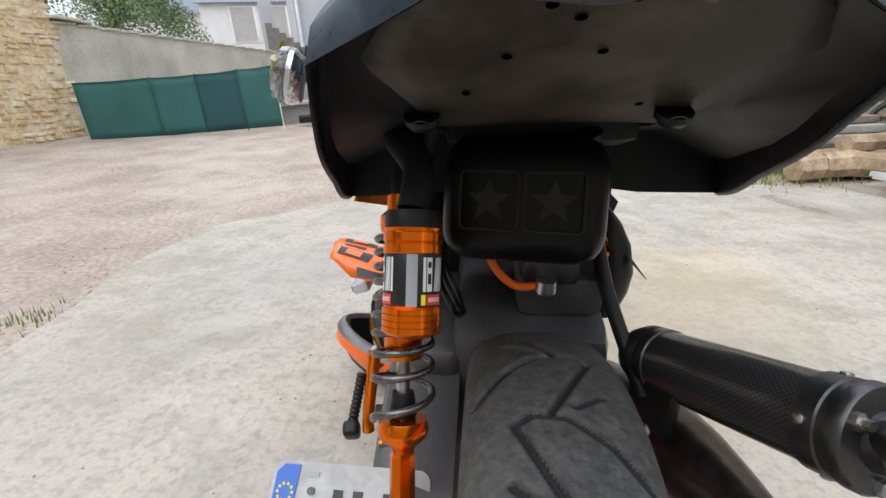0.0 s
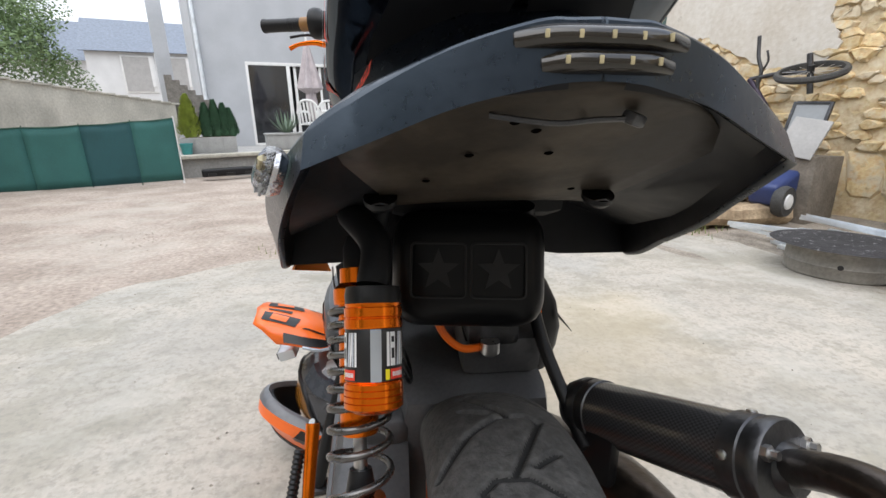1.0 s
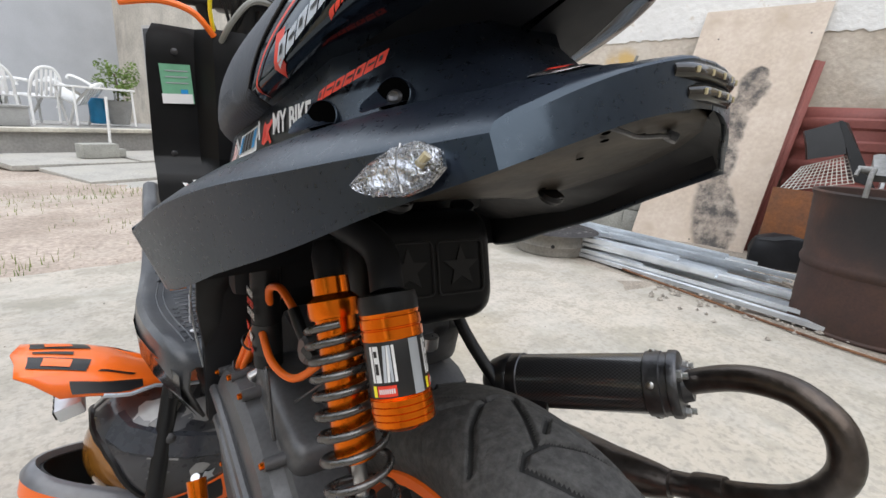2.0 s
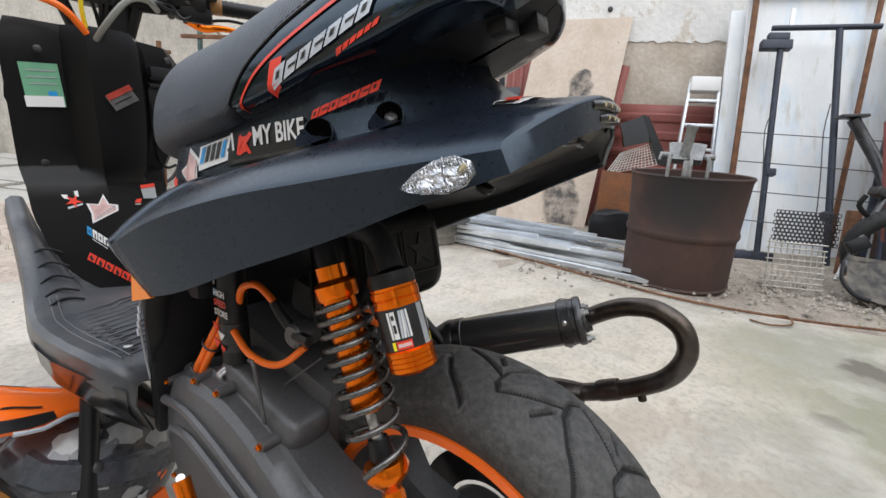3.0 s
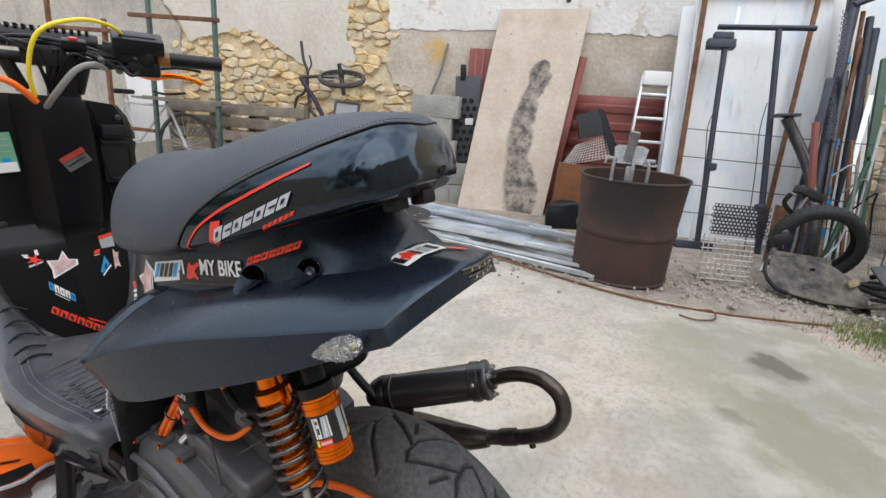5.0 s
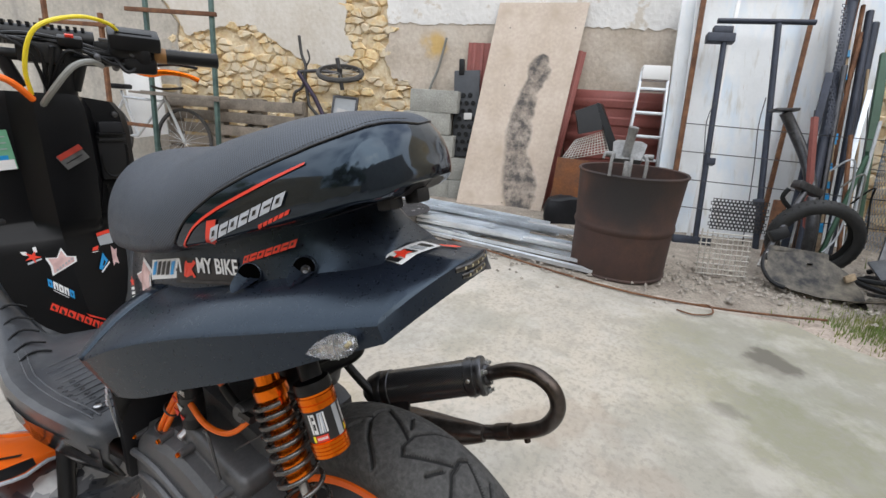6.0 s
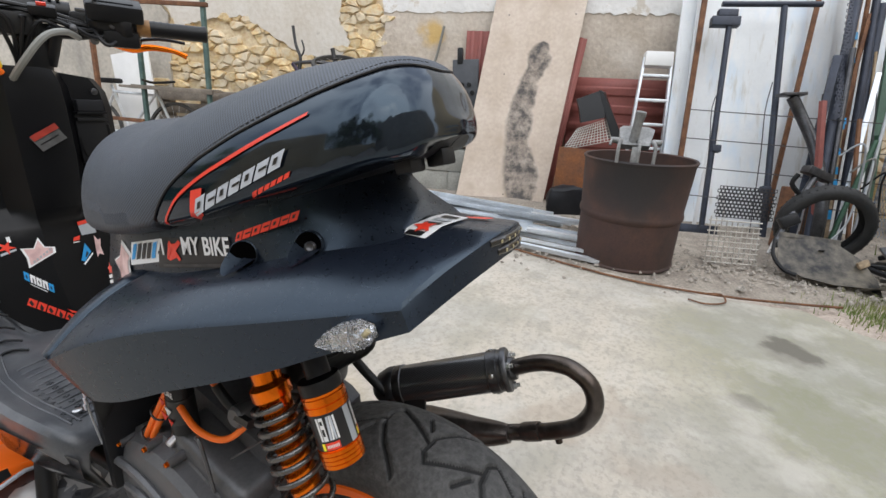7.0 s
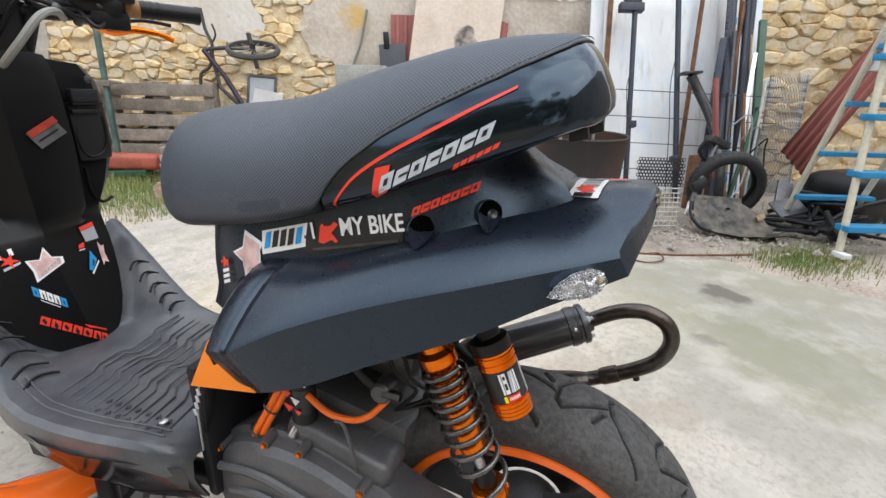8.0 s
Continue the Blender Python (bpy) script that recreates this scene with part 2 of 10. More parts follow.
RUBBER = mat("tyre_rubber", (0.046, 0.045, 0.044), 0.72, 0, 0.3, 14, 0.25, 160)
RUBBER = layered(RUBBER, "dusty_tyre_rubber", (0.15, 0.147, 0.14), 120.0, 0.40, 0.75, 0.45, detail=6)
# dust-free groove beds, with their shade put into the near-black colour
GROOVE = mat("groove_rubber_shaded", (0.010, 0.010, 0.010), 0.8, 0, 0.2, 14)
ORANGE_ANO = mat("orange_anodised", (0.90, 0.19, 0.008), 0.2, 0.9, 0.1, 20, 0, 90)
ORANGE_PAINT = mat("orange_paint", (0.95, 0.16, 0.012), 0.35, 0, 0.06, 14, 0, 90, coat=0.4)
ORANGE_BRIGHT = mat("bright_orange_plastic", (1.0, 0.27, 0.01), 0.45, 0, 0.04, 14)
ORANGE_HOSE = mat("orange_rubber_hose", (0.95, 0.17, 0.01), 0.4, 0, 0.06, 20)
STEEL = mat("bright_steel", (0.55, 0.55, 0.55), 0.3, 1.0, 0.2, 30, 0, 90)
DARK_STEEL = mat("dark_oiled_steel", (0.10, 0.10, 0.105), 0.38, 0.9, 0.25, 20, 0.1, 100)
GREY_SPRING = mat("grey_spring_paint", (0.16, 0.155, 0.15), 0.28, 0.85, 0.2, 30, 0.05, 90)
GALV = mat("galvanised_profile", (0.78, 0.82, 0.86), 0.36, 0.55, 0.2, 6, 0.05, 40)
ENGINE = mat("sooty_engine_cover", (0.098, 0.098, 0.102), 0.38, 0.2, 0.2, 14, 0.03, 220)
CARBON = woven("carbon_weave", (0.055, 0.055, 0.058), 0.34, 44, 0.15, 0.3, 0.8, 0.6)
PIPE = mat("heat_stained_pipe", (0.11, 0.10, 0.095), 0.35, 0.9, 0.3, 14, 0.1, 90, second=(0.075, 0.06, 0.05))
UNDERSIDE = mat("dirty_underside_plastic", (0.042, 0.035, 0.028), 0.55, 0, 0.25, 9, 0.03, 120)
UNDERSIDE.node_tree.nodes["Principled BSDF"].inputs["Specular IOR Level"].default_value = 0.25
UNDERSIDE = layered(UNDERSIDE, "dirty_underside_plastic_dusty", (0.13, 0.105, 0.078), 14.0, 0.44, 0.72, 0.6)
RUST = mat("rusty_drum_steel", (0.105, 0.05, 0.034), 0.75, 0.1, 0.25, 4, 0.08, 90, second=(0.066, 0.036, 0.030))
RUST = layered(RUST, "rusty_drum_steel_sooty", (0.028, 0.023, 0.022), 2.2, 0.40, 0.60, 0.8, stretch=(1, 1, 0.8))
RUST = blot(RUST, ((-0.27, -0.04, 0.30, 0.85, 0.46), (-0.22, 0.10, 0.22, 0.6, 0.52), (-0.05, -0.28, 0.25, 0.5, 0.5)), (0.022, 0.021, 0.022))
RUST_BAR = mat("rusty_bar", (0.21, 0.10, 0.05), 0.85, 0.1, 0.35, 12, 0.4, 80, second=(0.12, 0.055, 0.03))
OX_RED = mat("oxide_red_sheet", (0.25, 0.075, 0.062), 0.6, 0, 0.15, 4, 0.05, 50)
PANEL = mat("weathered_plywood", (0.60, 0.51, 0.43), 0.8, 0, 0.15, 3.5, 0.08, 40, second=(0.53, 0.44, 0.36))
PANEL = layered(PANEL, "weathered_plywood_stained", (0.42, 0.33, 0.245), 5.0, 0.54, 0.70, 0.6, detail=10)
WHITE_SHEET = mat("white_metal_sheet", (0.80, 0.82, 0.83), 0.5, 0, 0.1, 2.5, 0.03, 50)
# bluish tint of the sheets, with their blurred pale reflections painted in
WHITE_SHEET = layered(WHITE_SHEET, "white_metal_sheet_blue_reflections", (0.60, 0.70, 0.80), 2.2, 0.48, 0.62, 0.75, stretch=(1.5, 1, 0.5), detail=4)
WHITE_SHEET = layered(WHITE_SHEET, "white_metal_sheet_dirty", (0.50, 0.46, 0.38), 5.0, 0.55, 0.68, 0.6, stretch=(3, 1, 0.5), detail=10)
WHITE_SHEET = layered(WHITE_SHEET, "white_metal_sheet_rust_run", (0.36, 0.17, 0.07), 9.0, 0.66, 0.72, 0.7, stretch=(4, 1, 0.25), detail=8)
BLUE_GREY = mat("dark_blue_grey_steel", (0.035, 0.042, 0.062), 0.5, 0.3, 0.25, 12, 0.1, 80)
GREEN_PAINT = mat("green_painted_steel", (0.085, 0.14, 0.125), 0.55, 0.1, 0.3, 10, 0.1, 70, second=(0.045, 0.085, 0.08))
DARK_GREEN = mat("dark_green_post", (0.03, 0.09, 0.05), 0.5, 0, 0.2, 10)
OLD_WOOD = mat("grey_pallet_wood", (0.26, 0.225, 0.185), 0.9, 0, 0.3, 8, 0.5, 60, island=0.2)
LOG_WOOD = mat("split_log", (0.47, 0.36, 0.24), 0.9, 0, 0.35, 10, 0.5, 50, second=(0.30, 0.22, 0.14))
BLOCK = mat("concrete_block", (0.36, 0.36, 0.33), 0.95, 0, 0.2, 6, 0.6, 60, island=0.1)
GREEN_NET = mat("green_windbreak_net", (0.03, 0.13, 0.12), 0.75, 0, 0.16, 2.5, 0.3, 110)
DARK_NET = mat("dark_green_patch_net", (0.018, 0.085, 0.095), 0.75, 0, 0.16, 2.5, 0.3, 110)
WHITE_PLASTIC = mat("white_plastic", (0.80, 0.80, 0.79), 0.4, 0, 0.06, 6)
WHITE_FRAME = mat("white_window_frame", (0.78, 0.78, 0.77), 0.4, 0, 0.05, 6)
SHUTTER = mat("grey_roller_shutter", (0.42, 0.41, 0.40), 0.7, 0, 0.1, 6)
PARASOL = mat("mauve_grey_parasol_cloth", (0.46, 0.41, 0.42), 0.9, 0, 0.15, 8, 0.2, 60)
PLANTER = mat("grey_fibre_planter", (0.36, 0.36, 0.35), 0.85, 0, 0.15, 6, 0.2, 60)
TEAL_POT = mat("teal_pot", (0.05, 0.26, 0.26), 0.5, 0, 0.1, 6)
# leaf green lightened, with the haze over the trees put into it
LEAF = mat("tree_leaf", (0.19, 0.27, 0.12), 0.6, 0, 0.3, 1.2, 0, 20, second=(0.13, 0.20, 0.085))
CONIFER = mat("golden_conifer", (0.27, 0.34, 0.05), 0.7, 0, 0.3, 8, 0, 20)
CONIFER_DARK = mat("dark_conifer", (0.05, 0.13, 0.07), 0.7, 0, 0.3, 8, 0, 20)
AGAVE = mat("agave_leaf", (0.14, 0.20, 0.14), 0.55, 0, 0.2, 10)
BARK = mat("bark", (0.16, 0.12, 0.09), 0.9, 0, 0.3, 10, 0.6, 40)
GRASS = mat("yard_grass", (0.135, 0.21, 0.05), 0.9, 0, 0.35, 5, 0, 30, second=(0.25, 0.25, 0.09))
DARK_ROOM = mat("dark_interior", (0.03, 0.032, 0.036), 0.8, 0, 0.1, 4)
PANE = mat("door_pane", (0.012, 0.014, 0.018), 0.05, 0, 0.05, 4, coat=1.0)
YELLOW = mat("yellow_hose", (0.85, 0.68, 0.02), 0.35, 0, 0.05, 20)
GREY_HOSE = mat("grey_hose", (0.22, 0.22, 0.20), 0.45, 0, 0.1, 20)
S_WHITE = mat("sticker_white", (0.78, 0.78, 0.78), 0.35, 0, 0.04, 20)
S_RED = mat("sticker_red", (0.75, 0.05, 0.025), 0.35, 0, 0.05, 20)
S_BLUE = mat("sticker_blue", (0.02, 0.28, 0.62), 0.35, 0, 0.05, 20)
S_GREY = mat("sticker_grey", (0.36, 0.38, 0.40), 0.35, 0, 0.05, 20)
S_SILVER = mat("sticker_silver", (0.52, 0.56, 0.62), 0.3, 0.2, 0.05, 20)
S_BLACK = mat("sticker_black", (0.012, 0.012, 0.013), 0.35, 0, 0.05, 20)
SKIRT = mat("glossy_black_skirt_plastic", (0.010, 0.010, 0.011), 0.14, 0, 0.15, 14, 0.01, 300)
S_YELLOW = mat("sticker_yellow", (0.9, 0.75, 0.02), 0.35, 0, 0.05, 20)
S_GREEN = mat("sticker_green", (0.16, 0.40, 0.25), 0.4, 0, 0.08, 20)
S_PINK = mat("sticker_pale_red", (0.72, 0.48, 0.46), 0.35, 0, 0.2, 60)
PLATE_WHITE = layered(mat("worn_plate_white", (0.46, 0.47, 0.48), 0.4, 0, 0.15, 30), "worn_plate_white_dirty", (0.28, 0.27, 0.25), 40, 0.5, 0.65, 0.5)
PLATE_BLUE = mat("plate_blue", (0.01, 0.12, 0.52), 0.3, 0, 0.05, 20)
CLEAR = glass("clear_lens", (0.95, 0.97, 1.0), 0.08)
LENS_BACK = mat("chrome_reflector", (0.66, 0.66, 0.68), 0.18, 1.0, 0.2, 60, 0.3, 160)
AMBER = mat("amber_grip_rubber", (0.30, 0.15, 0.045), 0.5, 0, 0.2, 30)
FACET = mat("dull_facet", (0.42, 0.42, 0.43), 0.3, 0.6, 0.2, 30)
LED = mat("amber_led_chip", (0.50, 0.43, 0.26), 0.3, 0, 0.1, 30)
SMOKE = mat("smoked_lens", (0.022, 0.018, 0.013), 0.16, 0, 0.2, 30, coat=0.4)
HELMET = mat("helmet_black_graphic", (0.040, 0.042, 0.050), 0.3, 0, 0.1, 14, coat=0.6)
HELMET_DARK = mat("helmet_slate_fin", (0.05, 0.055, 0.068), 0.28, 0, 0.1, 14, coat=0.3)
HELMET_GREY = mat("helmet_grey_graphic", (0.14, 0.145, 0.16), 0.35, 0, 0.2, 18, coat=0.4)
HELMET_SILVER = mat("helmet_silver_graphic", (0.34, 0.34, 0.345), 0.35, 0, 0.2, 18, coat=0.4)
FOAM = mat("helmet_lining", (0.06, 0.062, 0.068), 0.95, 0, 0.2, 20, 0.3, 90)
NET_GREY = mat("blue_grey_netting", (0.26, 0.32, 0.40), 0.5, 0.4, 0.2, 20)
CAST = mat("cast_aluminium", (0.27, 0.27, 0.265), 0.5, 0.4, 0.3, 12, 0.1, 60)
GALV_MESH = mat("dull_wire", (0.60, 0.57, 0.52), 0.5, 0.6, 0.2, 20)
BLUE_PAINT = mat("bright_blue_step", (0.02, 0.24, 0.48), 0.4, 0, 0.1, 10)
CREAM_PAINT = mat("cream_ladder_rail", (0.62, 0.58, 0.46), 0.6, 0, 0.15, 12)
SOOT = mat("soot_mark", (0.035, 0.033, 0.035), 0.95, 0, 0.4, 9, 0.4, 60)
PURPLE = mat("dark_violet_paint", (0.035, 0.022, 0.05), 0.4, 0.2, 0.2, 20)


# ---- mesh helpers ----
def link_mesh(name, bm, material, smooth=38.0):
    me = bpy.data.meshes.new(name)
    bmesh.ops.recalc_face_normals(bm, faces=bm.faces)
    if smooth:
        for fc in bm.faces:
            fc.smooth = True
        for ed in bm.edges:
            if len(ed.link_faces) == 2 and ed.calc_face_angle(0) > radians(smooth):
                ed.smooth = False
    bm.to_mesh(me)
    bm.free()
    for m in material if isinstance(material, (list, tuple)) else [material]:
        me.materials.append(m)
    return me


def part(name, bm, material, parent=None, label="", smooth=38.0, m=None):
    """Links a bmesh as one mesh object, under a thing or a part if one is given."""
    ob = new(name, link_mesh(name, bm, material, smooth))
    if parent is not None:
        ob.parent = parent
    if m is not None:
        ob.matrix_basis = m
    return tagged(ob, label)


def thing(name, label, category, m=None, group="", kind=""):
    ob = new(name)
    ob.empty_display_size = 0.1
    if m is not None:
        ob.matrix_basis = m
    return tagged(ob, label, category, group, kind)


def single(name, bm, material, label, category, m=None, group="", kind="", smooth=38.0):
    ob = part(name, bm, material, None, label, smooth, m)
    return tagged(ob, label, category, group, kind)


def box(c, s, rot=(0, 0, 0), bevel=0.0, bm=None, seg=2):
    bm = bm or bmesh.new()
    m = pose(*c, *rot) @ Matrix.Diagonal((*s, 1))
    made = bmesh.ops.create_cube(bm, size=1, matrix=m)["verts"]
    if bevel:
        edges = {e for v in made for e in v.link_edges}
        bmesh.ops.bevel(bm, geom=list(edges), offset=bevel, segments=seg, affect="EDGES", profile=0.6)
    return bm


def smooth_line(pts, n=6):
    """Catmull-Rom through the points."""
    pts = [Vector(p) for p in pts]
    out = []
    for i in range(len(pts) - 1):
        a, b, c, d = pts[max(i - 1, 0)], pts[i], pts[i + 1], pts[min(i + 2, len(pts) - 1)]
        for k in range(n):
            t = k / n
            out.append(0.5 * (2 * b + (c - a) * t + (2 * a - 5 * b + 4 * c - d) * t * t + (3 * b - 3 * c + d - a) * t ** 3))
    return out + [pts[-1]]


def tube(pts, r, seg=10, bm=None, cap=True, smooth=0, ring=None):
    """A tube along a line; r is one radius or one for each point."""
    bm = bm or bmesh.new()
    if smooth:
        n = len(pts)
        if isinstance(r, (list, tuple)):
            r = list(np.interp(np.linspace(0, n - 1, (n - 1) * smooth + 1), range(n), r))
        pts = smooth_line(pts, smooth)
    pts = [Vector(p) for p in pts]
    rs = r if isinstance(r, (list, tuple)) else [r] * len(pts)
    rings, up = [], None
    for i, p in enumerate(pts):
        t = (pts[min(i + 1, len(pts) - 1)] - pts[max(i - 1, 0)]).normalized()
        if up is None:
            up = Vector((0, 0, 1)) if abs(t.z) < 0.9 else Vector((1, 0, 0))
        up = (up - t * up.dot(t)).normalized()
        side = t.cross(up)
        rings.append([bm.verts.new(p + (up * math.cos(2 * math.pi * k / seg) + side * math.sin(2 * math.pi * k / seg)) * rs[i]) for k in range(seg)])
    for a, b in zip(rings, rings[1:]):
        for k in range(seg):
            bm.faces.new((a[k], a[(k + 1) % seg], b[(k + 1) % seg], b[k]))
    if cap:
        bm.faces.new(rings[0][::-1])
        bm.faces.new(rings[-1])
    return bm


def loft(rings, bm=None, closed=True, cap=True, uv=None):
    """A skin over rings of equal length. uv: texture size in metres for each unit, if wanted."""
    bm = bm or bmesh.new()
    vs = [[bm.verts.new(p) for p in ring] for ring in rings]
    n = len(vs[0])
    lay = bm.loops.layers.uv.verify() if uv else None
    for i, (a, b) in enumerate(zip(vs, vs[1:])):
        for k in range(n if closed else n - 1):
            q = (a[k], a[(k + 1) % n], b[(k + 1) % n], b[k])
            if len(set(q)) < 4:
                continue
            fc = bm.faces.new(q)
            if lay:
                for lp, (du, dv) in zip(fc.loops, ((0, 0), (1, 0), (1, 1), (0, 1))):
                    lp[lay].uv = ((k + du) * uv[0], (i + dv) * uv[1])
    if cap and closed:
        bm.faces.new(vs[0][::-1])
        bm.faces.new(vs[-1])
    return bm


def lathe(profile, seg=32, m=None, bm=None, closed=False):
    """Turns a profile of (radius, height) round the z axis of m."""
    bm = bm or bmesh.new()
    m = m or Matrix()
    rings = [[bm.verts.new(m @ Vector((r * math.cos(2 * math.pi * k / seg), r * math.sin(2 * math.pi * k / seg), h))) for k in range(seg)] for r, h in profile]
    pairs = list(zip(rings, rings[1:])) + ([(rings[-1], rings[0])] if closed else [])
    for a, b in pairs:
        for k in range(seg):
            bm.faces.new((a[k], a[(k + 1) % seg], b[(k + 1) % seg], b[k]))
    if not closed:
        bm.faces.new(rings[0][::-1])
        bm.faces.new(rings[-1])
    return bm


def along(a, b):
    """A frame at a whose z axis points to b."""
    a, b = Vector(a), Vector(b)
    return Matrix.Translation(a) @ (b - a).to_track_quat("Z", "Y").to_matrix().to_4x4()


def rod(a, b, r, seg=12, bm=None):
    return tube([a, b], r, seg, bm)


def prism(pts, depth, m=None, bm=None):
    """A flat outline in x, z of m, made solid from y = 0 to y = depth."""
    bm = bm or bmesh.new()
    m = m or Matrix()
    a = [bm.verts.new(m @ Vector((x, 0, z))) for x, z in pts]
    b = [bm.verts.new(m @ Vector((x, depth, z))) for x, z in pts]
    bm.faces.new(a)
    bm.faces.new(b[::-1])
    n = len(pts)
    for k in range(n):
        bm.faces.new((a[k], b[k], b[(k + 1) % n], a[(k + 1) % n]))
    return bm


def rounded(w, h, r, n=5):
    """The outline of a plate with round corners."""
    pts = []
    for cx_, cz_, a0 in ((w / 2 - r, h / 2 - r, 0), (-w / 2 + r, h / 2 - r, 90), (-w / 2 + r, -h / 2 + r, 180), (w / 2 - r, -h / 2 + r, 270)):
        pts += [(cx_ + r * math.cos(radians(a0 + 90 * k / n)), cz_ + r * math.sin(radians(a0 + 90 * k / n))) for k in range(n + 1)]
    return pts


def crumpled(bm, size, scale):
    """The same body divided finely, with uneven creases pushed into it."""
    bmesh.ops.subdivide_edges(bm, edges=bm.edges, cuts=2, use_grid_fill=True)
    for v in bm.verts:
        q = noise.noise_vector(v.co * scale)
        v.co += Vector((q.x, q.y, q.z if v.co.z > 0.03 else 0)) * size
    return bm


def ragged(pts, step, size, seed):
    """The outline with its sides broken up into an uneven line."""
    rnd, out = random.Random(seed), []
    for (x0, z0), (x1, z1) in zip(pts, pts[1:] + pts[:1]):
        n = max(1, int(math.hypot(x1 - x0, z1 - z0) / step))
        for k in range(n):
            j = size if k else 0
            out.append((x0 + (x1 - x0) * k / n + rnd.uniform(-j, j), z0 + (z1 - z0) * k / n + rnd.uniform(-j, j)))
    return out


def frame_of(origin, x, z):
    x, z = Vector(x).normalized(), Vector(z)
    z = (z - x * z.dot(x)).normalized()
    y = z.cross(x)
    m = Matrix((x, y, z)).transposed().to_4x4()
    m.translation = origin
    return m


WALL = frame_of((4.15, 1.1, 0), (-0.28, 0.96, 0), (0, 0, 1))          # x along the east wall, y out into the yard
HOUSE = frame_of((-2.9, 13.1, 0.27), (0.94, 0.34, 0.031), (-0.031, -0.035, 1))  # x along the facade, y into the house

# ---- ground ----
bm = bmesh.new()
N_G = 90
grid = {}
for i in range(N_G + 1):
    for j in range(N_G + 1):
        x, y = (i / N_G - 0.5) * 2, (j / N_G - 0.5) * 2
        px, py = 0.5 + 14 * x * (0.35 + 0.65 * x * x), 4 + 16 * y * (0.35 + 0.65 * y * y)
        d = max(0.0, min(1.0, max(-1.15 - px, py - 2.8, px - 2.4, -3.0 - py) / 0.4))
        h = -0.022 + d * 0.02 * noise.noise((px * 1.7, py * 1.7, 0)) + d * 0.012 * noise.noise((px * 6, py * 6, 3)) + d * 0.008
        grid[i, j] = bm.verts.new((px * (1 if max(i, j) < N_G and min(i, j) > 0 else 60), py * (1 if max(i, j) < N_G and min(i, j) > 0 else 60), h))
for i in range(N_G):
    for j in range(N_G):
        bm.faces.new((grid[i, j], grid[i + 1, j], grid[i + 1, j + 1], grid[i, j + 1]))
single("ground", bm, GRAVEL, "pale dusty gravel and trodden earth of a yard", "ground", kind="structure")

edge = ragged([(-1.12, -3.5), (-1.12, 0.9), (-1.2, 1.75), (-1.1, 2.2), (-0.6, 2.6), (0.2, 2.7), (1.9, 2.85), (2.35, 2.7), (2.28, 1.6), (2.2, 0.62), (2.12, -0.05), (2.2, -0.45), (2.05, -0.62), (1.75, -1.2), (1.3, -3.5)], 0.12, 0.022, 3)
bm = prism(edge, -0.06, pose(0, 0, 0, 0, 0, 0) @ Matrix(((1, 0, 0, 0), (0, 0, 1, 0), (0, 1, 0, -0.055), (0, 0, 0, 1))))
for v in bm.verts:
    v.co.z = 0.0 if v.co.z > -0.08 else -0.06
slab = single("slab", bm, CONCRETE, "worn pale concrete slab with stains and a broken edge", "slab", kind="structure", smooth=0)

# sandy strip between slab and east wall
bm = bmesh.new()
rows = []
for i in range(46):
    row = []
    for j in range(14):
        s, o = -4.2 + i * 0.14, -0.02 + j * 0.19
        p = WALL @ Vector((s, o, 0))
        row.append(bm.verts.new((p.x, p.y, -0.008 + 0.05 * max(0, 1 - j / 9) + 0.02 * noise.noise((p.x * 3, p.y * 3, 1)) - (0.03 if j > 11 else 0))))
    rows.append(row)
for a, b in zip(rows, rows[1:]):
    for k in range(13):
        bm.faces.new((a[k], a[k + 1], b[k + 1], b[k]))
single("earth_strip", bm, RUBBLE_EARTH, "sandy earth with grit along the foot of the wall", "ground", kind="structure")

# ---- east wall: rubble stone under flaking plaster ----
wall_e = single("wall_east", box((1.0, -0.19, 1.8), (14.4, 0.36, 3.7)), MORTAR, "old rubble stone wall with flaking plaster", "wall", WALL, kind="structure", smooth=0)


def sheet_on(name, pts, depth, material, parent, label, step=0.09, size=0.02, seed=1, y0=-0.02):
    return part(name, prism(ragged(pts, step, size, seed), depth + 0.0, pose(0, y0, 0)), material, parent, label, smooth=0)


sheet_on("plaster", [(-2.15, -0.02), (1.55, -0.02), (1.45, 0.40), (1.32, 0.70), (1.44, 0.93), (1.60, 1.05), (1.76, 1.08), (1.85, 1.26), (1.81, 1.48), (1.83, 1.70), (-2.15, 1.74)], 0.045, PLASTER, wall_e, "bare beige plaster", 0.03, 0.014, 4)
sheet_on("whitewash", [(-2.2, 1.605), (1.82, 1.575), (1.84, 2.1), (1.78, 3.62), (-2.2, 3.62)], 0.053, WHITEWASH, wall_e, "flaking whitewashed plaster", 0.035, 0.014, 5)
sheet_on("upper_plaster", [(2.16, 1.31), (2.24, 1.19), (2.42, 1.15), (2.62, 1.165), (2.75, 1.22), (3.0, 1.37), (3.12, 1.44), (3.25, 1.51), (3.64, 1.48), (3.85, 1.44), (4.02, 1.39), (4.10, 1.55), (4.29, 1.73), (4.34, 1.95), (4.3, 3.62), (2.25, 3.62), (2.23, 1.80), (2.27, 1.50)], 0.045, PALE_PLASTER, wall_e, "pale plaster broken away below", 0.035, 0.018, 6)
sheet_on("grey_plaster", [(4.25, -0.02), (8.15, -0.02), (8.15, 3.62), (4.31, 3.62), (4.35, 1.95), (4.30, 1.73), (4.12, 1.50)], 0.04, GREY_PLASTER, wall_e, "grey damp-stained plaster", 0.12, 0.015, 7)

